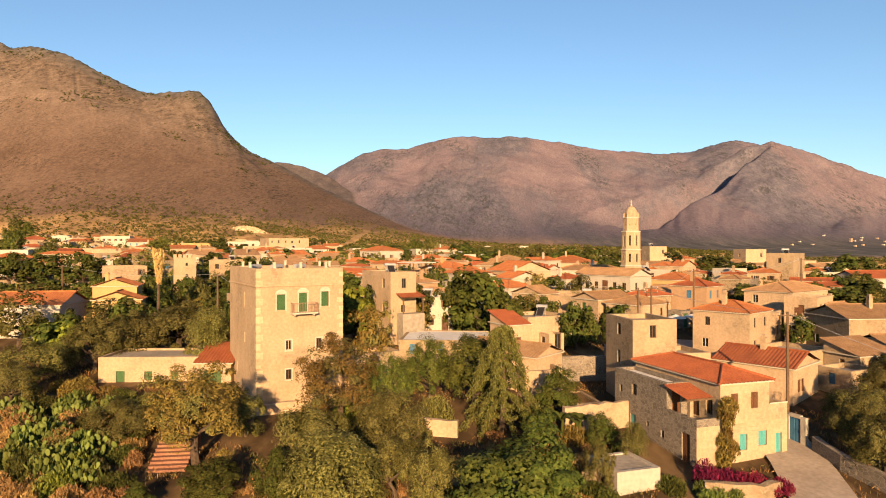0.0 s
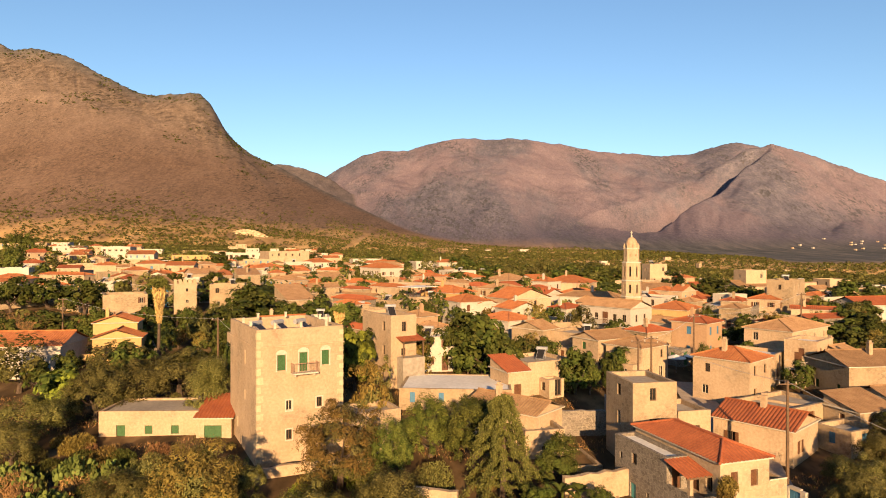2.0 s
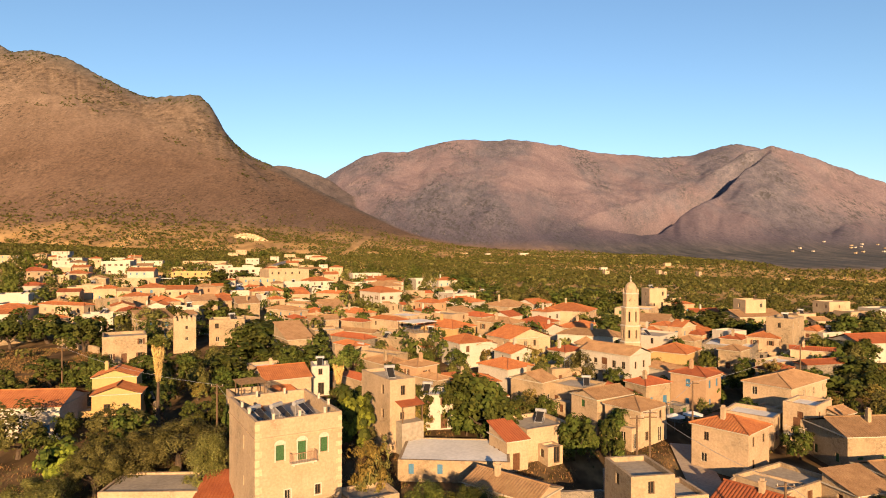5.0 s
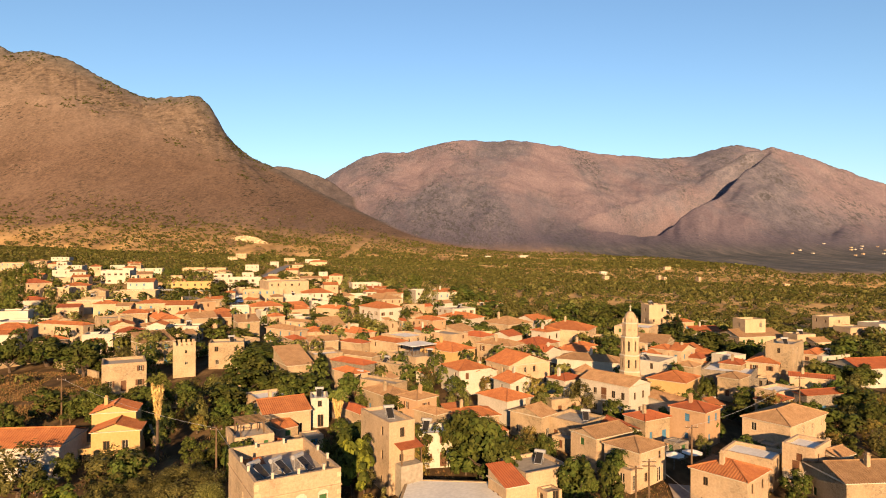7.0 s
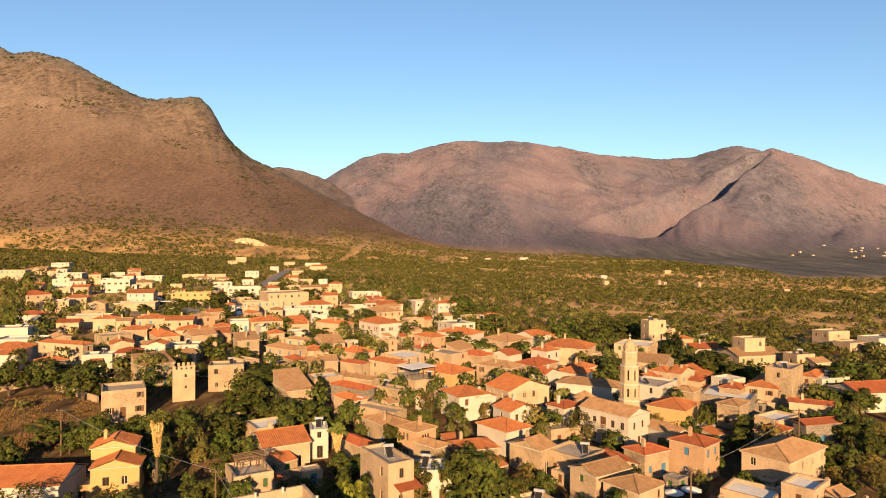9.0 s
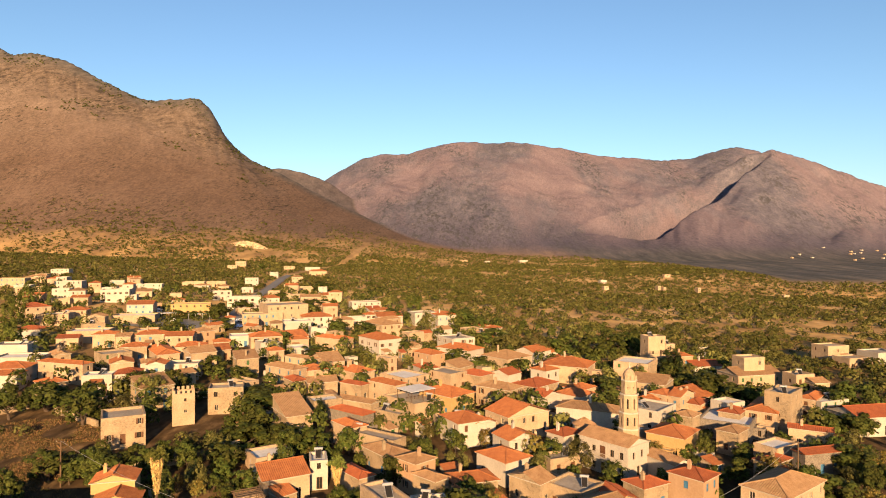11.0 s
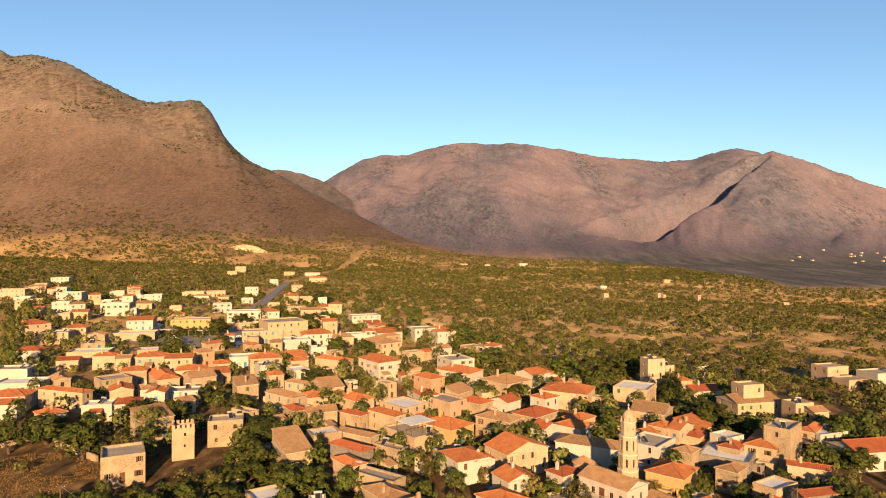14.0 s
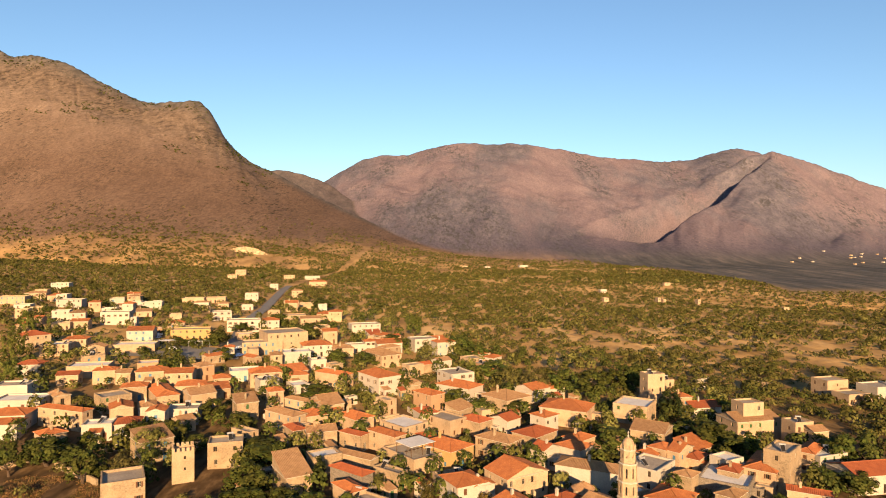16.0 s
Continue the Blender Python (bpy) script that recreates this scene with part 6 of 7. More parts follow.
def crown(rs, lobes, per, rx, ry, rz, zc, leaf, slim=0.5, size=0.25, tall=1.0, hollow=0.5, other=0.3):
    """A crown of many separate tufts of leaves, with gaps between them and an uneven outline."""
    d = rs.normal(size=(lobes, 3))
    d /= np.linalg.norm(d, axis=1)[:, None]
    d[:, 2] = np.where(d[:, 2] < -0.85, -d[:, 2], d[:, 2])
    low = d[:, 2] < 0
    d[low, :2] *= (0.9 / np.sqrt(1 - d[low, 2] ** 2))[:, None]
    lump = 0.80 + 0.22 * np.sin(3.1 * d[:, 0] + 2 * d[:, 2] + rs.uniform(0, 6)) * np.sin(2.7 * d[:, 1] + rs.uniform(0, 6)) + 0.10 * rs.normal(size=lobes)
    c = d * (lump * rs.uniform(hollow, 1.0, lobes) ** 0.5)[:, None]
    s = size * rs.uniform(0.55, 1.35, lobes)
    off = rs.normal(size=(lobes, per, 3))
    off /= np.linalg.norm(off, axis=2)[..., None]
    off[..., 2] = np.where(off[..., 2] < -0.35, -off[..., 2], off[..., 2])
    reach = s[:, None] * rs.uniform(0.45, 1.08, (lobes, per)) ** 0.6
    p = c[:, None] + off * reach[..., None] * np.array([1, 1, tall])
    p = p.reshape(-1, 3) * np.array([rx, ry, rz]) + np.array([0, 0, zc])
    out = (off * 0.9 + d[:, None] * 0.35 + np.array([0, 0, 0.12])).reshape(-1, 3)
    return leaves_at(rs, p, out, np.full(len(p), leaf), slim, facing=3.0), np.repeat(rs.uniform(size=lobes) < other, per).astype(int)


def trunk_data(rs, height, radius, reach, limbs=6, bend=0.25):
    base = [(0, 0, -0.4), (rs.normal() * bend * 0.3, rs.normal() * bend * 0.3, height * 0.45), (rs.normal() * bend, rs.normal() * bend, height)]
    pieces = [tube(base, [radius * 1.3, radius * 0.85, radius * 0.5], 7)]
    for k in range(limbs):
        a = 2 * math.pi * k / limbs + rs.uniform(-0.4, 0.4)
        s = Vector(base[1]).lerp(Vector(base[2]), rs.uniform(0.0, 1.0))
        e = s + Vector((math.cos(a) * reach, math.sin(a) * reach, rs.uniform(0.4, 1.1) * reach))
        mid = s.lerp(e, 0.5) + Vector((0, 0, -0.1 * reach))
        pieces.append(tube([s, mid, e], [radius * 0.5, radius * 0.32, radius * 0.1], 5))
    return join_data(*pieces)


TREE_LABEL = {
    "olive": "grey-green olive tree with dense rounded crown", "pine": "yellow-green pine tree with upright needle tufts", "rust": "olive-brown tree with drying foliage",
    "broad": "dark green leafy tree with uneven crown", "fig": "bright yellow-green fig tree", "cypress": "dark narrow cypress tree", "mulberry": "fresh green mulberry tree with broad leaves",
}
SECOND = {"olive": "grove", "pine": "mulberry", "rust": "olive", "broad": "mulberry", "fig": "mulberry", "cypress": "broad", "mulberry": "broad"}
TREE_BASE = {}


def tree_base(kind, fine, variant):
    """A tree about one unit wide in crown radius, four sizes of leaf: near trees carry many small leaves."""
    rs = np.random.RandomState(hash_kind(kind) + 17 * variant + (5 if fine else 0))
    top = new("tree" if kind != "cypress" else "cypress_tree")
    per, leaf, k = (230, 0.034, 1.0) if fine else (48, 0.076, 0.75)
    if kind == "olive":
        q = crown(rs, int(60 * k), per, 1.0, 1.0, 1.0, 0.98, leaf, 0.36, 0.23, 1.4, 0.6)
    elif kind == "pine":
        q = crown(rs, int(120 * k), int(per * 0.7), 0.9, 0.9, 1.2, 1.2, leaf * 1.1, 0.26, 0.16, 1.7)
    elif kind == "rust":
        q = crown(rs, int(110 * k), int(per * 0.7), 1.0, 1.0, 1.0, 1.0, leaf * 0.9, 0.36, 0.19, 1.0)
    elif kind == "fig":
        q = crown(rs, int(60 * k), per, 0.95, 0.95, 0.95, 1.1, leaf * 1.3, 0.75, 0.25)
    elif kind == "cypress":
        q = crown(rs, int(70 * k), per, 0.42, 0.42, 1.7, 1.75, leaf * 0.8, 0.35, 0.25)
    else:
        q = crown(rs, int(58 * k), per, 1.0, 1.0, 1.12, 1.06, leaf * 1.15, 0.6, 0.27)
    part("trunk", *trunk_data(rs, 0.75, 0.085, 0.5), BARK, top)
    ob = quad_object("crown", q[0], [LEAVES[kind], LEAVES[SECOND[kind]]], q[1])
    ob.parent = top
    tagged(top, TREE_LABEL[kind], "tree", "village trees")
    return top


def hash_kind(kind):
    return sum((i + 3) * ord(c) for i, c in enumerate(kind)) % 9973


TREE_RNG = random.Random(5)


def tree(kind, x, y, height, radius, fine=False):
    z = gz(x, y)
    variant = TREE_RNG.randrange(3)
    key = (kind, fine, variant)
    tall = {"olive": 1.95, "pine": 2.45, "rust": 2.0, "fig": 2.1, "cypress": 3.5, "broad": 2.2, "mulberry": 2.2}[kind]
    wide = 0.42 if kind == "cypress" else 1.0
    m = Matrix.LocRotScale((x, y, z), Euler((0, 0, TREE_RNG.uniform(0, 6.28))), (radius / wide, radius / wide, height / tall))
    if key not in TREE_BASE:
        TREE_BASE[key] = tree_base(*key)
        TREE_BASE[key].matrix_basis = m
        return TREE_BASE[key]
    first = TREE_BASE[key]
    ob = copy_thing(first, Matrix())
    ob.matrix_basis = m
    return ob


def palm(x, y, height):
    rs = np.random.RandomState(3)
    top = new("palm_tree")
    top.matrix_basis = pose(x, y, gz(x, y))
    part("trunk", *tube([(0, 0, -0.3), (0.1, 0, height * 0.45), (0.15, 0.05, height)], [0.28, 0.2, 0.2], 9), BARK, top)
    q = []
    for k in range(42):
        a, up = rs.uniform(0, 6.28), rs.uniform(0.0, 1.2)
        length = rs.uniform(1.4, 1.9)
        for s in np.linspace(0.15, 1, 12):
            p = np.array([math.cos(a) * s * length * math.cos(up), math.sin(a) * s * length * math.cos(up), height + 0.1 + s * length * math.sin(up) - 0.9 * s * s * math.cos(up)])
            q.append(leaves_at(rs, np.repeat(p[None], 3, 0), np.array([[math.cos(a), math.sin(a), 0.1]]) * 1.5, np.full(3, 0.34), 0.16, 0.0))
    quad_object("fronds", np.concatenate(q), LEAVES["palm"]).parent = top
    n = 1500
    a, t = rs.uniform(0, 6.28, n), rs.uniform(0, 1, n)
    r = (0.95 - 0.7 * t) * rs.uniform(0.7, 1, n)
    p = np.stack([r * np.cos(a) + 0.12, r * np.sin(a), height - t * height * 0.42], 1)
    quad_object("dead_fronds", leaves_at(rs, p, np.array([[0, 0, -2.0]]), np.full(n, 0.3), 0.2, -1.0), LEAVES["skirt"]).parent = top
    return tagged(top, "tall fan palm with a skirt of dead fronds", "palm tree")


def cedar(x, y, height, radius):
    rs = np.random.RandomState(8)
    top = new("cedar_tree")
    top.matrix_basis = pose(x, y, gz(x, y))
    part("trunk", *tube([(0, 0, -0.4), (0.1, 0, height * 0.5), (0.2, 0.1, height)], [0.3, 0.18, 0.03], 8), BARK, top)
    q, limbs = [], []
    for k in range(40):
        h = height * (0.10 + 0.88 * (k / 40) ** 0.9)
        a = k * 2.4 + rs.uniform(-0.3, 0.3)
        length = radius * (1.08 - h / height) ** 0.75 * rs.uniform(0.8, 1.2) + 0.35
        pts = []
        for s in np.linspace(0.05, 1, 16):
            p = np.array([math.cos(a) * s * length, math.sin(a) * s * length, h + 0.45 * s * length - 0.95 * length * s * s])
            pts.append(tuple(p))
            m = 46
            pp = p + rs.normal(size=(m, 3)) * np.array([0.13, 0.13, 0.05])
            pp[:, 2] -= rs.uniform(0, 1, m) ** 1.5 * 0.75 * s
            q.append(leaves_at(rs, pp, np.array([[math.cos(a) * 0.6, math.sin(a) * 0.6, -1.2]]), np.full(m, 0.11), 0.3, -0.4))
        limbs.append(tube([pts[0], pts[7], pts[15]], [0.06, 0.04, 0.01], 5))
    for limb in limbs:
        part("limb", *limb, BARK, top)
    quad_object("crown", np.concatenate(q), LEAVES["cedar"]).parent = top
    return tagged(top, "tall drooping cedar with hanging yellow-green branches", "tree")


def prickly_pear(x, y, height, radius, seed):
    """A thicket of flat oval pads growing out of one another."""
    rs = np.random.RandomState(seed)
    top = new("prickly_pear")
    top.matrix_basis = pose(x, y, gz(x, y))
    v, f = [], []
    for k in range(int(70 * radius * height)):
        a, r = rs.uniform(0, 6.28), radius * rs.uniform(0, 1) ** 0.5
        z = rs.uniform(0.1, 1) * height * (1 - 0.4 * (r / radius) ** 2)
        c = Vector((r * math.cos(a), r * math.sin(a), z))
        e = Euler((rs.uniform(-0.6, 0.6), rs.uniform(-0.6, 0.6), rs.uniform(0, 6.28))).to_matrix()
        L, W = rs.uniform(0.2, 0.3), rs.uniform(0.13, 0.18)
        n = len(v)
        for s in range(8):
            q = 2 * math.pi * s / 8
            v.append(tuple(c + e @ Vector((W * math.cos(q), 0, L * math.sin(q)))))
        v.append(tuple(c + e @ Vector((0, 0.035, 0))))
        v.append(tuple(c + e @ Vector((0, -0.035, 0))))
        for s in range(8):
            f.append((n + s, n + (s + 1) % 8, n + 8))
            f.append((n + (s + 1) % 8, n + s, n + 9))
    part("foliage", v, f, LEAVES["cactus"], top)
    return tagged(top, "tangled green prickly pear thicket in dry grass", "cactus", "prickly pears")


def dry_clump(x, y, height, radius, seed, kind="dry", name="dry_shrub", label="clump of dry golden grass and weeds"):
    rs = np.random.RandomState(seed)
    n = int(900 * radius)
    a, r = rs.uniform(0, 6.28, n), radius * rs.uniform(0, 1, n) ** 0.6
    p = np.stack([r * np.cos(a), r * np.sin(a), rs.uniform(0.05, 1, n) * height * (1 - 0.5 * (r / radius) ** 2)], 1)
    ob = quad_object(name, leaves_at(rs, p, np.array([[0, 0, 1.2]]), np.full(n, 0.16), 0.2, 0.5), LEAVES[kind])
    ob.matrix_basis = pose(x, y, gz(x, y))
    return tagged(ob, label, "shrub", "dry shrubs" if kind == "dry" else "")


def taken(x, y, gap):
    return any((x - hx) ** 2 + (y - hy) ** 2 < (gap + hr) ** 2 for hx, hy, hr in FOOTPRINTS)


def crest_scrub():
    """Dark bushes on the ledges under the near mountain's crest."""
    rs = np.random.RandomState(63)
    n = 3000
    y = rs.uniform(1500, 1795, n)
    u = rs.uniform(-0.72, -0.27, n)
    x = u * y
    keep = grain(x, y, 70, 3, 65) + 0.5 * grain(x, y, 18, 2, 67) > 0.34 - 0.5 * smooth((y - 1690) / 100)
    x, y = x[keep], y[keep]
    r = rs.uniform(1.2, 3.2, len(x))
    per = 8
    d = rs.normal(size=(len(x), per, 3))
    d /= np.linalg.norm(d, axis=2)[..., None]
    d[..., 2] = np.abs(d[..., 2])
    p = np.stack([x, y, ground_z(x, y) + 0.5], 1)[:, None] + d * r[:, None, None]
    q = leaves_at(rs, p.reshape(-1, 3), d.reshape(-1, 3), np.repeat(0.5 * r, per), 0.8, facing=1.8)
    tagged(quad_object("mountain_scrub", q, LEAVES["broad"]), "dark scrub scattered over rocky mountain ledges", "scrub", kind="stuff")


FOOTPRINTS = []
for o in list(scene.collection.objects):
    if o.parent is None and o.get("category") in ("house", "tower", "church"):
        xs = [Vector(q) for c in o.children if c.name.startswith("wall") for q in c.bound_box]
        if xs:
            mid = o.matrix_basis @ ((xs[0] + xs[6]) / 2)
            FOOTPRINTS.append((mid.x, mid.y, 0.5 * math.hypot(xs[6].x - xs[0].x, xs[6].y - xs[0].y)))


def far_grove():
    """Olive groves and scrub on the plateau and the foothills, too many to count."""
    rs = np.random.RandomState(21)
    fp = np.array(FOOTPRINTS)
    out, core = [], []
    for lo, hi, gap, per, leaf, size in ((120, 330, 4.9, 90, 0.33, 2.3), (330, 620, 5.0, 34, 0.49, 2.15), (620, 850, 5.4, 14, 0.64, 1.9), (850, 1150, 4.3, 8, 0.95, 2.2), (1150, 1500, 7.5, 8, 0.95, 2.0)):
        n = int((hi ** 2 - lo ** 2) * 0.78 / gap ** 2)
        y = np.sqrt(rs.uniform(lo ** 2, hi ** 2, n))
        u = rs.uniform(-0.76, 0.78, n)
        x = u * y
        keep = grain(x, y, 75, 3, 31) + 0.55 * grain(x, y, 22, 2, 33) > np.where(y < 850, -0.52, -0.34) + 0.24 * rs.normal(size=n)
        z = ground_z(x, y)
        keep &= z < 84 + 26 * rs.normal(size=n)
        edge = 1700 - 2200 * np.clip(u - 0.10, 0, 0.45)
        keep &= y < edge + 70
        keep &= (rs.uniform(size=n) < 0.35) | ((y > 190) & (x > -40 + 0.12 * y)) | (y > 420)
        for k in range(0, n, 4000):
            d = np.hypot(x[k:k + 4000, None] - fp[:, 0], y[k:k + 4000, None] - fp[:, 1])
            keep[k:k + 4000] &= ((d - fp[:, 2]) > 1.2).all(1)
            keep[k:k + 4000] &= (np.abs(x[k:k + 4000] - road_x(y[k:k + 4000])) > 6) | (y[k:k + 4000] < 230)
        x, y, z = x[keep], y[keep], z[keep]
        r = size * rs.uniform(0.5, 1.25, len(x)) * np.where(rs.uniform(size=len(x)) < 0.08, 1.5, 1)
        d = rs.normal(size=(len(x), per, 3))
        d /= np.linalg.norm(d, axis=2)[..., None]
        d[..., 2] = np.abs(d[..., 2]) * 1.0 - 0.15
        lump = 0.75 + 0.35 * rs.uniform(size=(len(x), per, 1))
        p = np.stack([x, y, z], 1)[:, None] + d * lump * np.stack([r, r, r * 0.85], 1)[:, None] + np.array([0, 0, 0.9]) * (r[:, None, None] / 2)
        out.append(leaves_at(rs, p.reshape(-1, 3), d.reshape(-1, 3), np.repeat(leaf * r / size, per), 0.8, facing=2.6))
    q = np.concatenate(out)
    ids = np.repeat(rs.choice([0, 0, 0, 1, 2], 4000), 60)
    ids = np.resize(ids, len(q) // 4)
    tagged(quad_object("olive_grove", q, [LEAVES["grove"], LEAVES["broad"], LEAVES["olive"]], ids), "wide olive groves and scrub on dry red ground", "olive grove", kind="stuff")


SPARE = []


def lane_greenery():
    """Trees and bushes crowding the farther lanes and yards."""
    rs = np.random.RandomState(23)
    t = np.array(SPARE)
    per = 140
    d = rs.normal(size=(len(t), per, 3))
    d /= np.linalg.norm(d, axis=2)[..., None]
    d[..., 2] = np.where(d[..., 2] < -0.5, -d[..., 2], d[..., 2])
    ph = rs.uniform(0, 6.28, (len(t), 1))
    lump = 0.72 + 0.22 * np.sin(4 * d[..., 0] + ph) * np.sin(4 * d[..., 1] + 2 * ph) + 0.22 * rs.uniform(size=(len(t), per))
    half = t[:, 3] * 0.5
    p = np.stack([t[:, 0], t[:, 1], ground_z(t[:, 0], t[:, 1]) + half * 0.95], 1)[:, None] + d * lump[..., None] * np.stack([t[:, 2], t[:, 2], half * 1.05], 1)[:, None]
    q = leaves_at(rs, p.reshape(-1, 3), d.reshape(-1, 3), np.repeat(0.17 * t[:, 2], per), 0.7, facing=1.5)
    ids = np.repeat(rs.choice([0, 0, 1, 2], len(t)), per)
    tagged(quad_object("lane_greenery", q, [LEAVES["broad"], LEAVES["grove"], LEAVES["olive"]], ids), "dark green trees and bushes crowding the lanes", "greenery", kind="stuff")


def dry_grass():
    """Tufts of dry grass and weeds over the open ground near by."""
    rs = np.random.RandomState(51)
    fp = np.array(FOOTPRINTS)
    y = np.sqrt(rs.uniform(28 ** 2, 120 ** 2, 30000))
    x = rs.uniform(-0.74, 0.74, 30000) * y
    x, y = np.append(x, rs.uniform(-100, -68, 9000)), np.append(y, rs.uniform(106, 142, 9000))
    keep = grain(x, y, 9, 3, 61) > -0.15
    keep &= ((np.hypot(x[:, None] - fp[:, 0], y[:, None] - fp[:, 1]) - fp[:, 2]) > -0.5).all(1)
    keep &= ~((np.abs(x - np.interp(y, (34, 40, 50, 62, 70, 86), (22, 24.2, 26.6, 30, 30, 33))) < 2.4))
    x, y = x[keep], y[keep]
    p = np.repeat(np.stack([x, y, ground_z(x, y) + 0.15], 1), 4, 0)
    p[:, :2] += rs.normal(size=(len(p), 2)) * 0.2
    q = leaves_at(rs, p, np.array([[0, 0, 1.6]]), np.full(len(p), 0.19), 0.16, 0.6)
    ids = np.resize(np.repeat(rs.choice([0, 0, 1], 700), 40), len(p))
    tagged(quad_object("dry_grass", q, [LEAVES["dry"], LEAVES["olive"]], ids), "dry golden grass and weeds on open ground", "grass", kind="stuff")


# ---- trees ----
tree("rust", -17.8, 46, 7.3, 3.9, True)
tree("rust", -8.9, 54, 7.3, 3.9, True)
tree("rust", -7.6, 66, 8.6, 2.8)
tree("fig", -11.4, 82, 8.6, 3.2)
tree("olive", -8.8, 43, 5.6, 3.1, True)
tree("olive", -3.7, 44, 5.7, 3.1, True)
tree("olive", -6.1, 37, 5.7, 3.5, True)
tree("olive", -0.6, 38, 5.0, 1.9, True)
tree("olive", -3.0, 40, 4.7, 2.1, True)
tree("broad", -10.2, 39, 4.0, 1.6, True)
tree("pine", 2.6, 58, 7.3, 3.9, True)
tree("pine", -1.3, 61, 5.6, 3.3, True)
tree("pine", -4.6, 55, 5.5, 2.6, True)
tree("mulberry", 4.4, 35, 6.3, 3.8, True)
tree("olive", 10.4, 42, 3.0, 1.2, True)
tree("broad", 13.7, 47, 1.3, 0.9)
tree("broad", 9.9, 55, 4.2, 2.0, True)
tree("mulberry", 5.5, 87, 9.4, 4.5)
tree("broad", 2.3, 91, 8.3, 3.0)
tree("broad", 7.6, 84, 6.9, 2.8)
tree("olive", -53.9, 80, 7.0, 4.3)
tree("fig", -43.7, 72, 5.5, 2.9)
tree("olive", -41.7, 80, 5.9, 4.6)
tree("olive", -38.4, 70, 6.0, 3.4, True)
tree("olive", -35.6, 74, 6.2, 4.3, True)
tree("olive", -31.5, 76, 6.9, 5.1, True)
tree("olive", -25.8, 70, 6.9, 2.8, True)
tree("olive", -41.4, 64, 5.2, 3.7, True)
tree("olive", -39.6, 58, 4.1, 2.6, True)
tree("olive", -25.1, 49, 3.4, 2.6, True)
tree("olive", -24.8, 52, 3.4, 2.1, True)
tree("olive", -15.9, 51, 3.8, 1.8, True)
tree("broad", -14.6, 40, 2.7, 2.1, True)
tree("broad", -18.9, 39, 1.6, 1.0, True)
tree("olive", 31.1, 47, 4.5, 2.3, True)
tree("olive", 30.1, 43, 5.3, 2.3, True)
tree("olive", 34.7, 55, 2.4, 1.7, True)
tree("olive", 34.7, 51, 4.2, 2.7, True)
tree("olive", 37.6, 54.5, 4.4, 2.5, True)
tree("olive", 42.3, 59.2, 4.6, 2.4, True)
tree("broad", 45.8, 62.4, 4.2, 2.2, True)
tree("olive", 40.6, 51.5, 4.4, 2.6, True)
tree("broad", 12.2, 48.6, 2.4, 1.3, True)
tree("olive", 13.8, 45.6, 3.0, 1.2, True)
tree("mulberry", 7.4, 48.6, 3.0, 1.4, True)
tree("olive", -41.1, 106.1, 5.6, 2.1)
tree("cypress", -42.2, 95.6, 8.0, 1.5)
tree("mulberry", -38.5, 125.4, 5.5, 5.5)
tree("broad", -31.9, 125.9, 5.5, 4.6)
tree("mulberry", -25.3, 123.9, 5.5, 4.5)
tree("broad", -18.1, 123.5, 5.6, 3.0)
tree("broad", -45.4, 154.4, 5.5, 5.6)
tree("broad", -39.4, 114.9, 5.5, 3.7)
tree("broad", -59.8, 110.8, 5.6, 4.0)
tree("broad", -68.4, 110.4, 5.5, 4.0)
tree("broad", 20.2, 118.6, 5.5, 3.3)
tree("broad", 21.5, 79.9, 5.5, 1.9)
tree("broad", 14.7, 90.8, 5.5, 2.2)
tree("broad", 75.5, 118.1, 5.6, 4.7)
tree("broad", 77.0, 114, 5.5, 4.1)
tree("broad", 93.1, 139.7, 5.5, 3.4)
tree("broad", 64.2, 103.2, 5.5, 4.1)
tree("broad", -77.1, 158.8, 6.7, 4.4)
tree("olive", -69.1, 151.9, 7.8, 4.2)
tree("broad", -67.5, 159.4, 7.5, 3.6)
tree("broad", -61.5, 158.8, 4.0, 3.2)
tree("broad", -89.2, 158.8, 4.2, 2.0)
tree("broad", -91.6, 147.7, 6.9, 5.9)
tree("broad", -96.9, 142.0, 8.0, 3.8)
tree("broad", -78.5, 138.6, 8.1, 4.3)
tree("olive", -71.3, 142.0, 5.6, 3.8)
tree("broad", -65.9, 182.6, 6.2, 4.1)
tree("broad", -55.0, 174.0, 5.4, 4.7)
tree("mulberry", -41.3, 149.5, 5.9, 7.3)
tree("mulberry", -40.3, 133.2, 8.2, 5.4)
tree("cypress", -26.9, 140.8, 6.3, 1.6)
tree("mulberry", -41.7, 208.3, 5.1, 6.5)
tree("broad", -30.3, 206.6, 3.3, 4.6)
tree("broad", -12.3, 215.9, 6.1, 3.5)
tree("broad", 4.6, 200.1, 6.9, 4.5)
tree("broad", 12.3, 194.6, 5.8, 4.3)
tree("broad", 22.8, 194.6, 4.9, 3.6)
tree("broad", 18.8, 244.3, 7.3, 6.5)
tree("olive", 24.6, 227.4, 9.0, 5.1)
tree("olive", 32.9, 222.0, 9.4, 5.9)
tree("broad", 43.0, 222.9, 9.4, 6.0)
tree("broad", 51.9, 218.5, 9.4, 5.9)
tree("mulberry", 63.9, 233.8, 8.0, 5.6)
tree("broad", 71.2, 235.7, 9.5, 5.0)
tree("cypress", 70.9, 196.9, 9.6, 3.5)
tree("cypress", 72.6, 193.0, 8.5, 1.7)
tree("broad", 72.0, 165.9, 8.1, 7.4)
tree("fig", 78.7, 161.3, 6.4, 3.6)
tree("broad", 72.9, 158.1, 6.8, 4.9)
tree("broad", 67.3, 176.1, 5.5, 3.9)
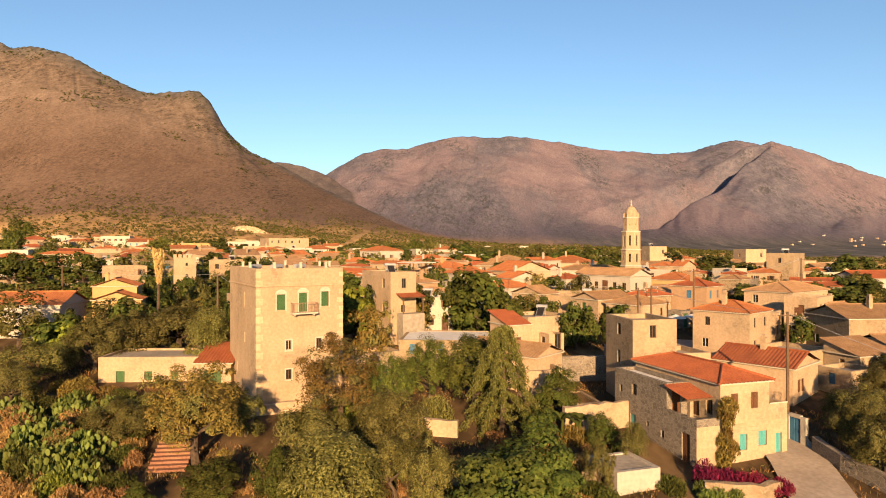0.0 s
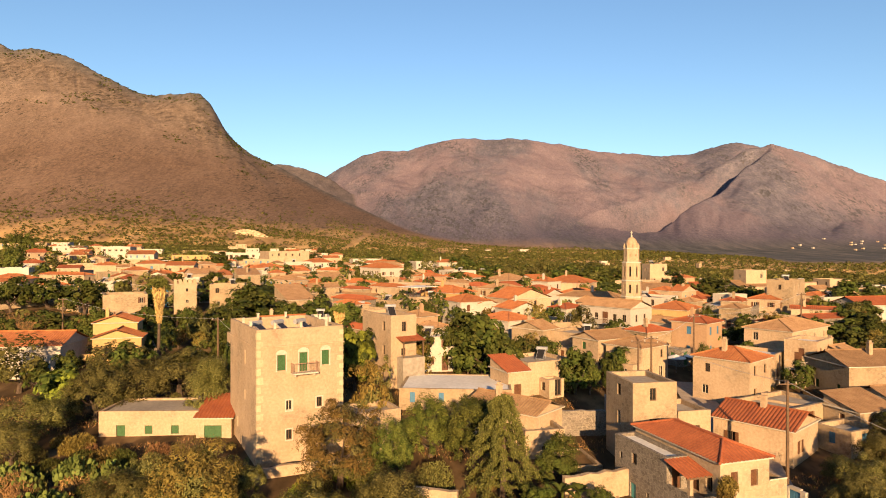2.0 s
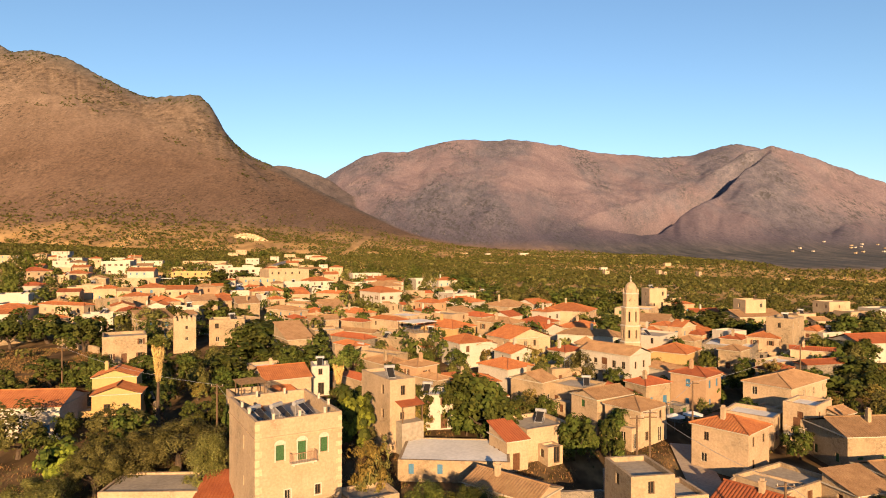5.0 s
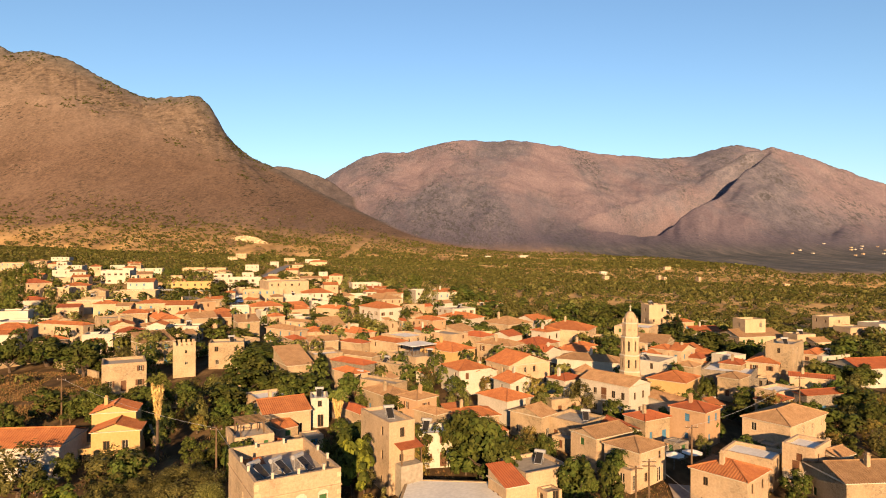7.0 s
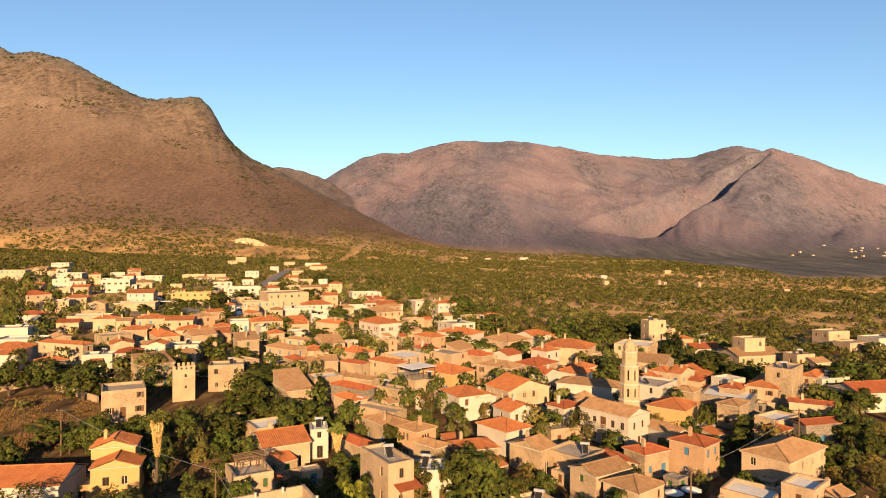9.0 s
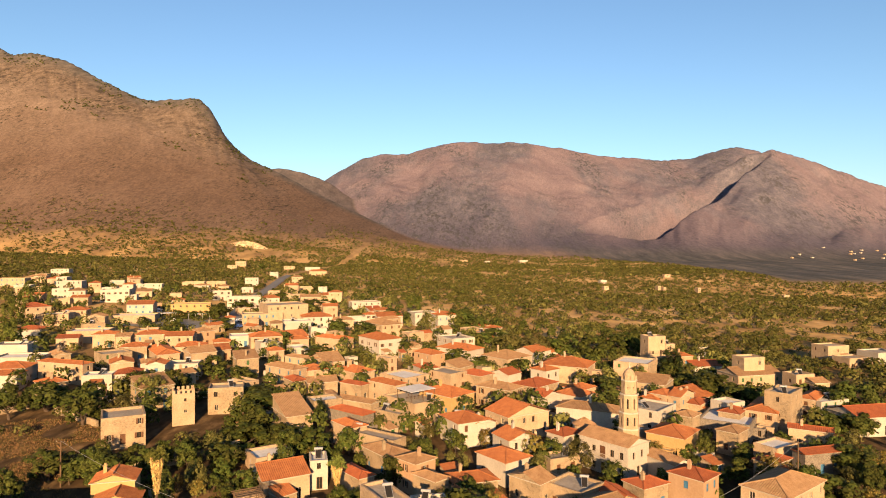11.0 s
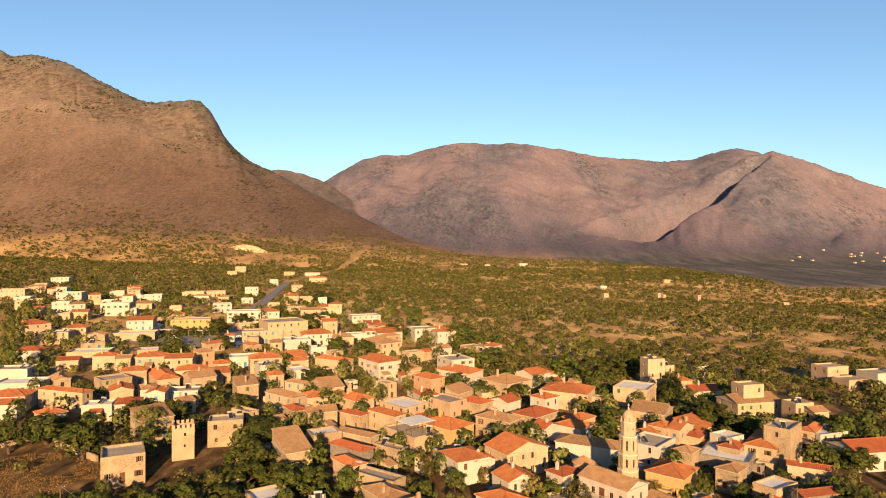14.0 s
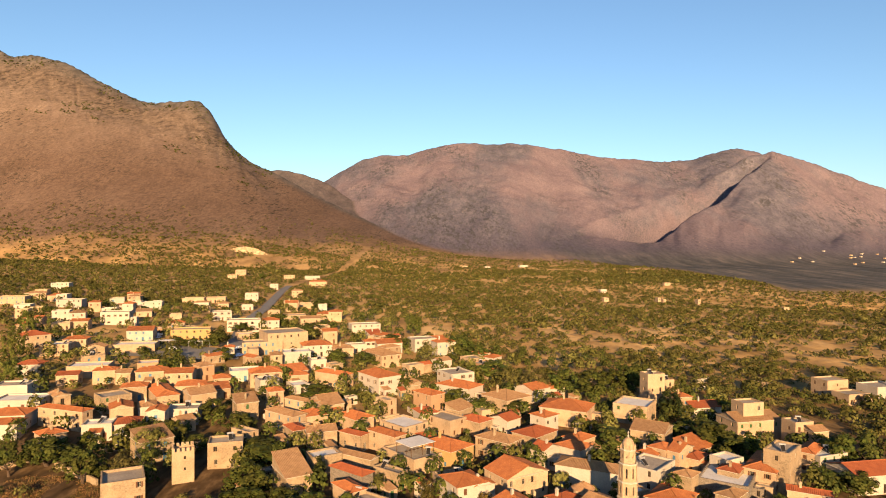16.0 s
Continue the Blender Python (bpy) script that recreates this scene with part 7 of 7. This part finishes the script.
tree("broad", 42.2, 177.5, 4.5, 3.3)
tree("broad", 45.1, 163.9, 6.8, 6.6)
tree("broad", 38.8, 151.9, 4.8, 4.1)
tree("broad", 98.3, 153.8, 9.2, 5.5)
tree("broad", 91.7, 139.2, 4.8, 4.3)
tree("broad", 87.7, 143.1, 4.6, 3.8)
tree("broad", 73.1, 140.8, 4.2, 2.0)
tree("pine", -164.3, 242.4, 14.8, 5.4)
tree("pine", -142.1, 208.3, 10.7, 5.6)
tree("olive", -138.8, 225.6, 5.7, 5.0)
tree("pine", -193.2, 294.7, 13.0, 5.3)
tree("broad", -101.7, 288.9, 8.1, 5.4)
tree("broad", -90.5, 260.4, 5.4, 4.7)
tree("broad", -125.0, 264.6, 4.0, 3.1)
tree("broad", -105.2, 243.3, 4.3, 3.5)
tree("broad", -118.3, 285.5, 4.3, 3.8)
tree("broad", -112.4, 286.6, 4.3, 3.8)
tree("broad", -106.4, 287.8, 4.3, 3.9)
tree("broad", -22.4, 298.3, 7.6, 6.7)
tree("pine", -15.1, 344.4, 11.6, 6.2)
tree("olive", -5.5, 258.4, 10.9, 4.2)
tree("broad", -43.0, 261.5, 6.9, 4.7)
tree("broad", -31.2, 260.4, 6.1, 5.8)
tree("broad", 16.6, 281.0, 7.9, 5.0)
tree("broad", 9.3, 290.1, 10.1, 6.5)
tree("broad", -68.1, 325.7, 7.6, 7.3)
tree("broad", -89.1, 351.3, 8.2, 4.7)
tree("broad", -105.0, 332.2, 5.3, 5.9)
tree("broad", -201.3, 706.5, 9.9, 4.4)
tree("broad", -85.0, 444.6, 9.2, 7.9)
FILL = random.Random(77)
for _ in range(3900):
    fy = FILL.uniform(80, 430)
    fx = FILL.uniform(-0.7, 0.74) * fy
    if fx > 165 - 0.3 * fy or (fx > -20 and fy > 300) or (-142 < fx < -96 and 258 < fy < 290) or (-98 < fx < -69 and 108 < fy < 139) or (-63 < fx < -47 and 122 < fy < 141):
        continue
    if not taken(fx, fy, -0.9) and abs(fx - road_x(fy)) > 5 and FILL.random() < 0.4:
        fr = FILL.uniform(1.3, 2.9)
        if fy < 132:
            tree(FILL.choice(["broad", "broad", "mulberry", "olive", "rust", "pine"]), fx, fy, fr * FILL.uniform(1.8, 2.5), fr)
        else:
            SPARE.append((fx, fy, fr, fr * FILL.uniform(1.9, 2.6)))
        FOOTPRINTS.append((fx, fy, fr + 0.9))



def banana(x, y, height, seed):
    """A clump of large arching leaves on short green stems."""
    rs = np.random.RandomState(seed)
    top = new("banana_plant")
    top.matrix_basis = pose(x, y, gz(x, y))
    part("stem", *tube([(0, 0, -0.2), (0.05, 0, height * 0.35), (0.1, 0, height * 0.6)], [0.16, 0.12, 0.08], 7), LEAVES["mulberry"], top)
    for k in range(9):
        a, up, n = 2 * math.pi * k / 9 + rs.uniform(-0.3, 0.3), rs.uniform(0.5, 1.2), 9
        length, wide = height * rs.uniform(0.5, 0.7), 0.26
        v, f = [], []
        for j in range(n):
            t = j / (n - 1)
            r, z = length * t * math.cos(up), height * 0.5 + length * (t * math.sin(up) - 0.55 * t * t)
            half = wide * math.sin(math.pi * (0.08 + 0.9 * t)) ** 0.6
            for q, lift in ((-half, 0.06), (0.0, 0.0), (half, 0.06)):
                v.append((math.cos(a) * r - math.sin(a) * q, math.sin(a) * r + math.cos(a) * q, z + lift))
        f = [(3 * j + q, 3 * j + q + 1, 3 * j + q + 4, 3 * j + q + 3) for j in range(n - 1) for q in (0, 1)]
        part("leaf", v, f, LEAVES["mulberry"], top)
    return tagged(top, "banana plant with large arching green leaves", "banana plant", "banana plants")


banana(9.3, 49.6, 3.4, 1)
banana(10.8, 50.2, 2.8, 2)
palm(-41.0, 91.0, 12.0)
palm(-16.7, 101.0, 7.2)
cedar(4.9, 52.0, 9.0, 3.4)

CACTUS = random.Random(4)
for k in range(16):
    cy = CACTUS.uniform(42, 56)
    prickly_pear(CACTUS.uniform(-0.70, -0.495) * cy, cy, CACTUS.uniform(1.4, 2.4), CACTUS.uniform(0.9, 1.8), 100 + k)
for k in range(62):
    cy = CACTUS.uniform(37, 54)
    cx = CACTUS.uniform(-0.70, -0.405) * cy
    if cy < 50 and abs(cx / cy + 0.438) < 0.05:
        continue
    dry_clump(cx, cy, CACTUS.uniform(0.6, 1.7), CACTUS.uniform(0.6, 1.5), 200 + k)
for k in range(30):
    cy = CACTUS.uniform(36, 50)
    dry_clump(CACTUS.uniform(-0.325, 0.246) * cy, cy, CACTUS.uniform(0.3, 0.8), CACTUS.uniform(0.5, 1.2), 300 + k)
far_grove()
crest_scrub()
lane_greenery()
dry_grass()

# flowers and climbers by the stone house
FL = random.Random(8)
for k in range(7):
    bx = 17.6 + 0.75 * k
    dry_clump(bx, 42.6 - 0.2 * k + FL.uniform(-0.2, 0.2), FL.uniform(1.2, 1.9) * (1 - 0.07 * k), FL.uniform(0.75, 1.0), 400 + k, "flower", "bougainvillea", "magenta bougainvillea bush spilling over a stone wall")
for k in range(9):
    ob = dry_clump(20.3 + FL.uniform(-0.25, 0.25), 45.2, 1.1, 0.5 + 0.2 * math.sin(k), 420 + k, "rust", "climbing_vine", "brown-green climbing vine against the house front")
    ob.location.z += 0.5 * k
for k in range(6):
    dry_clump(FL.uniform(16.5, 19.0), FL.uniform(40.2, 41.5), 0.8, 0.6, 440 + k, "cactus", "agave_plant", "grey-green agave plant in the roadside bed")
for k in range(10):
    dry_clump(FL.uniform(8, 16), FL.uniform(40, 47), FL.uniform(0.6, 1.3), FL.uniform(0.6, 1.1), 460 + k, "broad", "garden_shrub", "dark green garden shrub below the stone house")
for k in range(8):
    dry_clump(FL.uniform(31, 38), FL.uniform(42, 54), FL.uniform(1.0, 1.8), FL.uniform(1.0, 1.8), 480 + k, "olive", "garden_shrub", "grey-green shrub beneath the roadside olives")
for k in range(46):
    sy = FL.uniform(35, 56)
    sx = FL.uniform(-0.68, 0.22) * sy
    if not taken(sx, sy, 0.8) and not (sy < 50 and abs(sx / sy + 0.438) < 0.05):
        r = FL.uniform(0.8, 1.7)
        dry_clump(sx, sy, r * FL.uniform(0.9, 1.5), r, 520 + k, FL.choice(["broad", "olive", "olive", "fig", "rust"]), "garden_shrub", "leafy green shrub among dry grass and olives")
for k in range(26):
    sx, sy = FL.uniform(-39, -23), FL.uniform(52.5, 63.5)
    if not taken(sx, sy, -0.6):
        r = FL.uniform(0.7, 1.5)
        dry_clump(sx, sy, r * FL.uniform(0.8, 1.3), r, 600 + k, FL.choice(["dry", "olive", "olive", "rust", "broad"]), "garden_shrub", "leafy shrub in the yard below the annex")
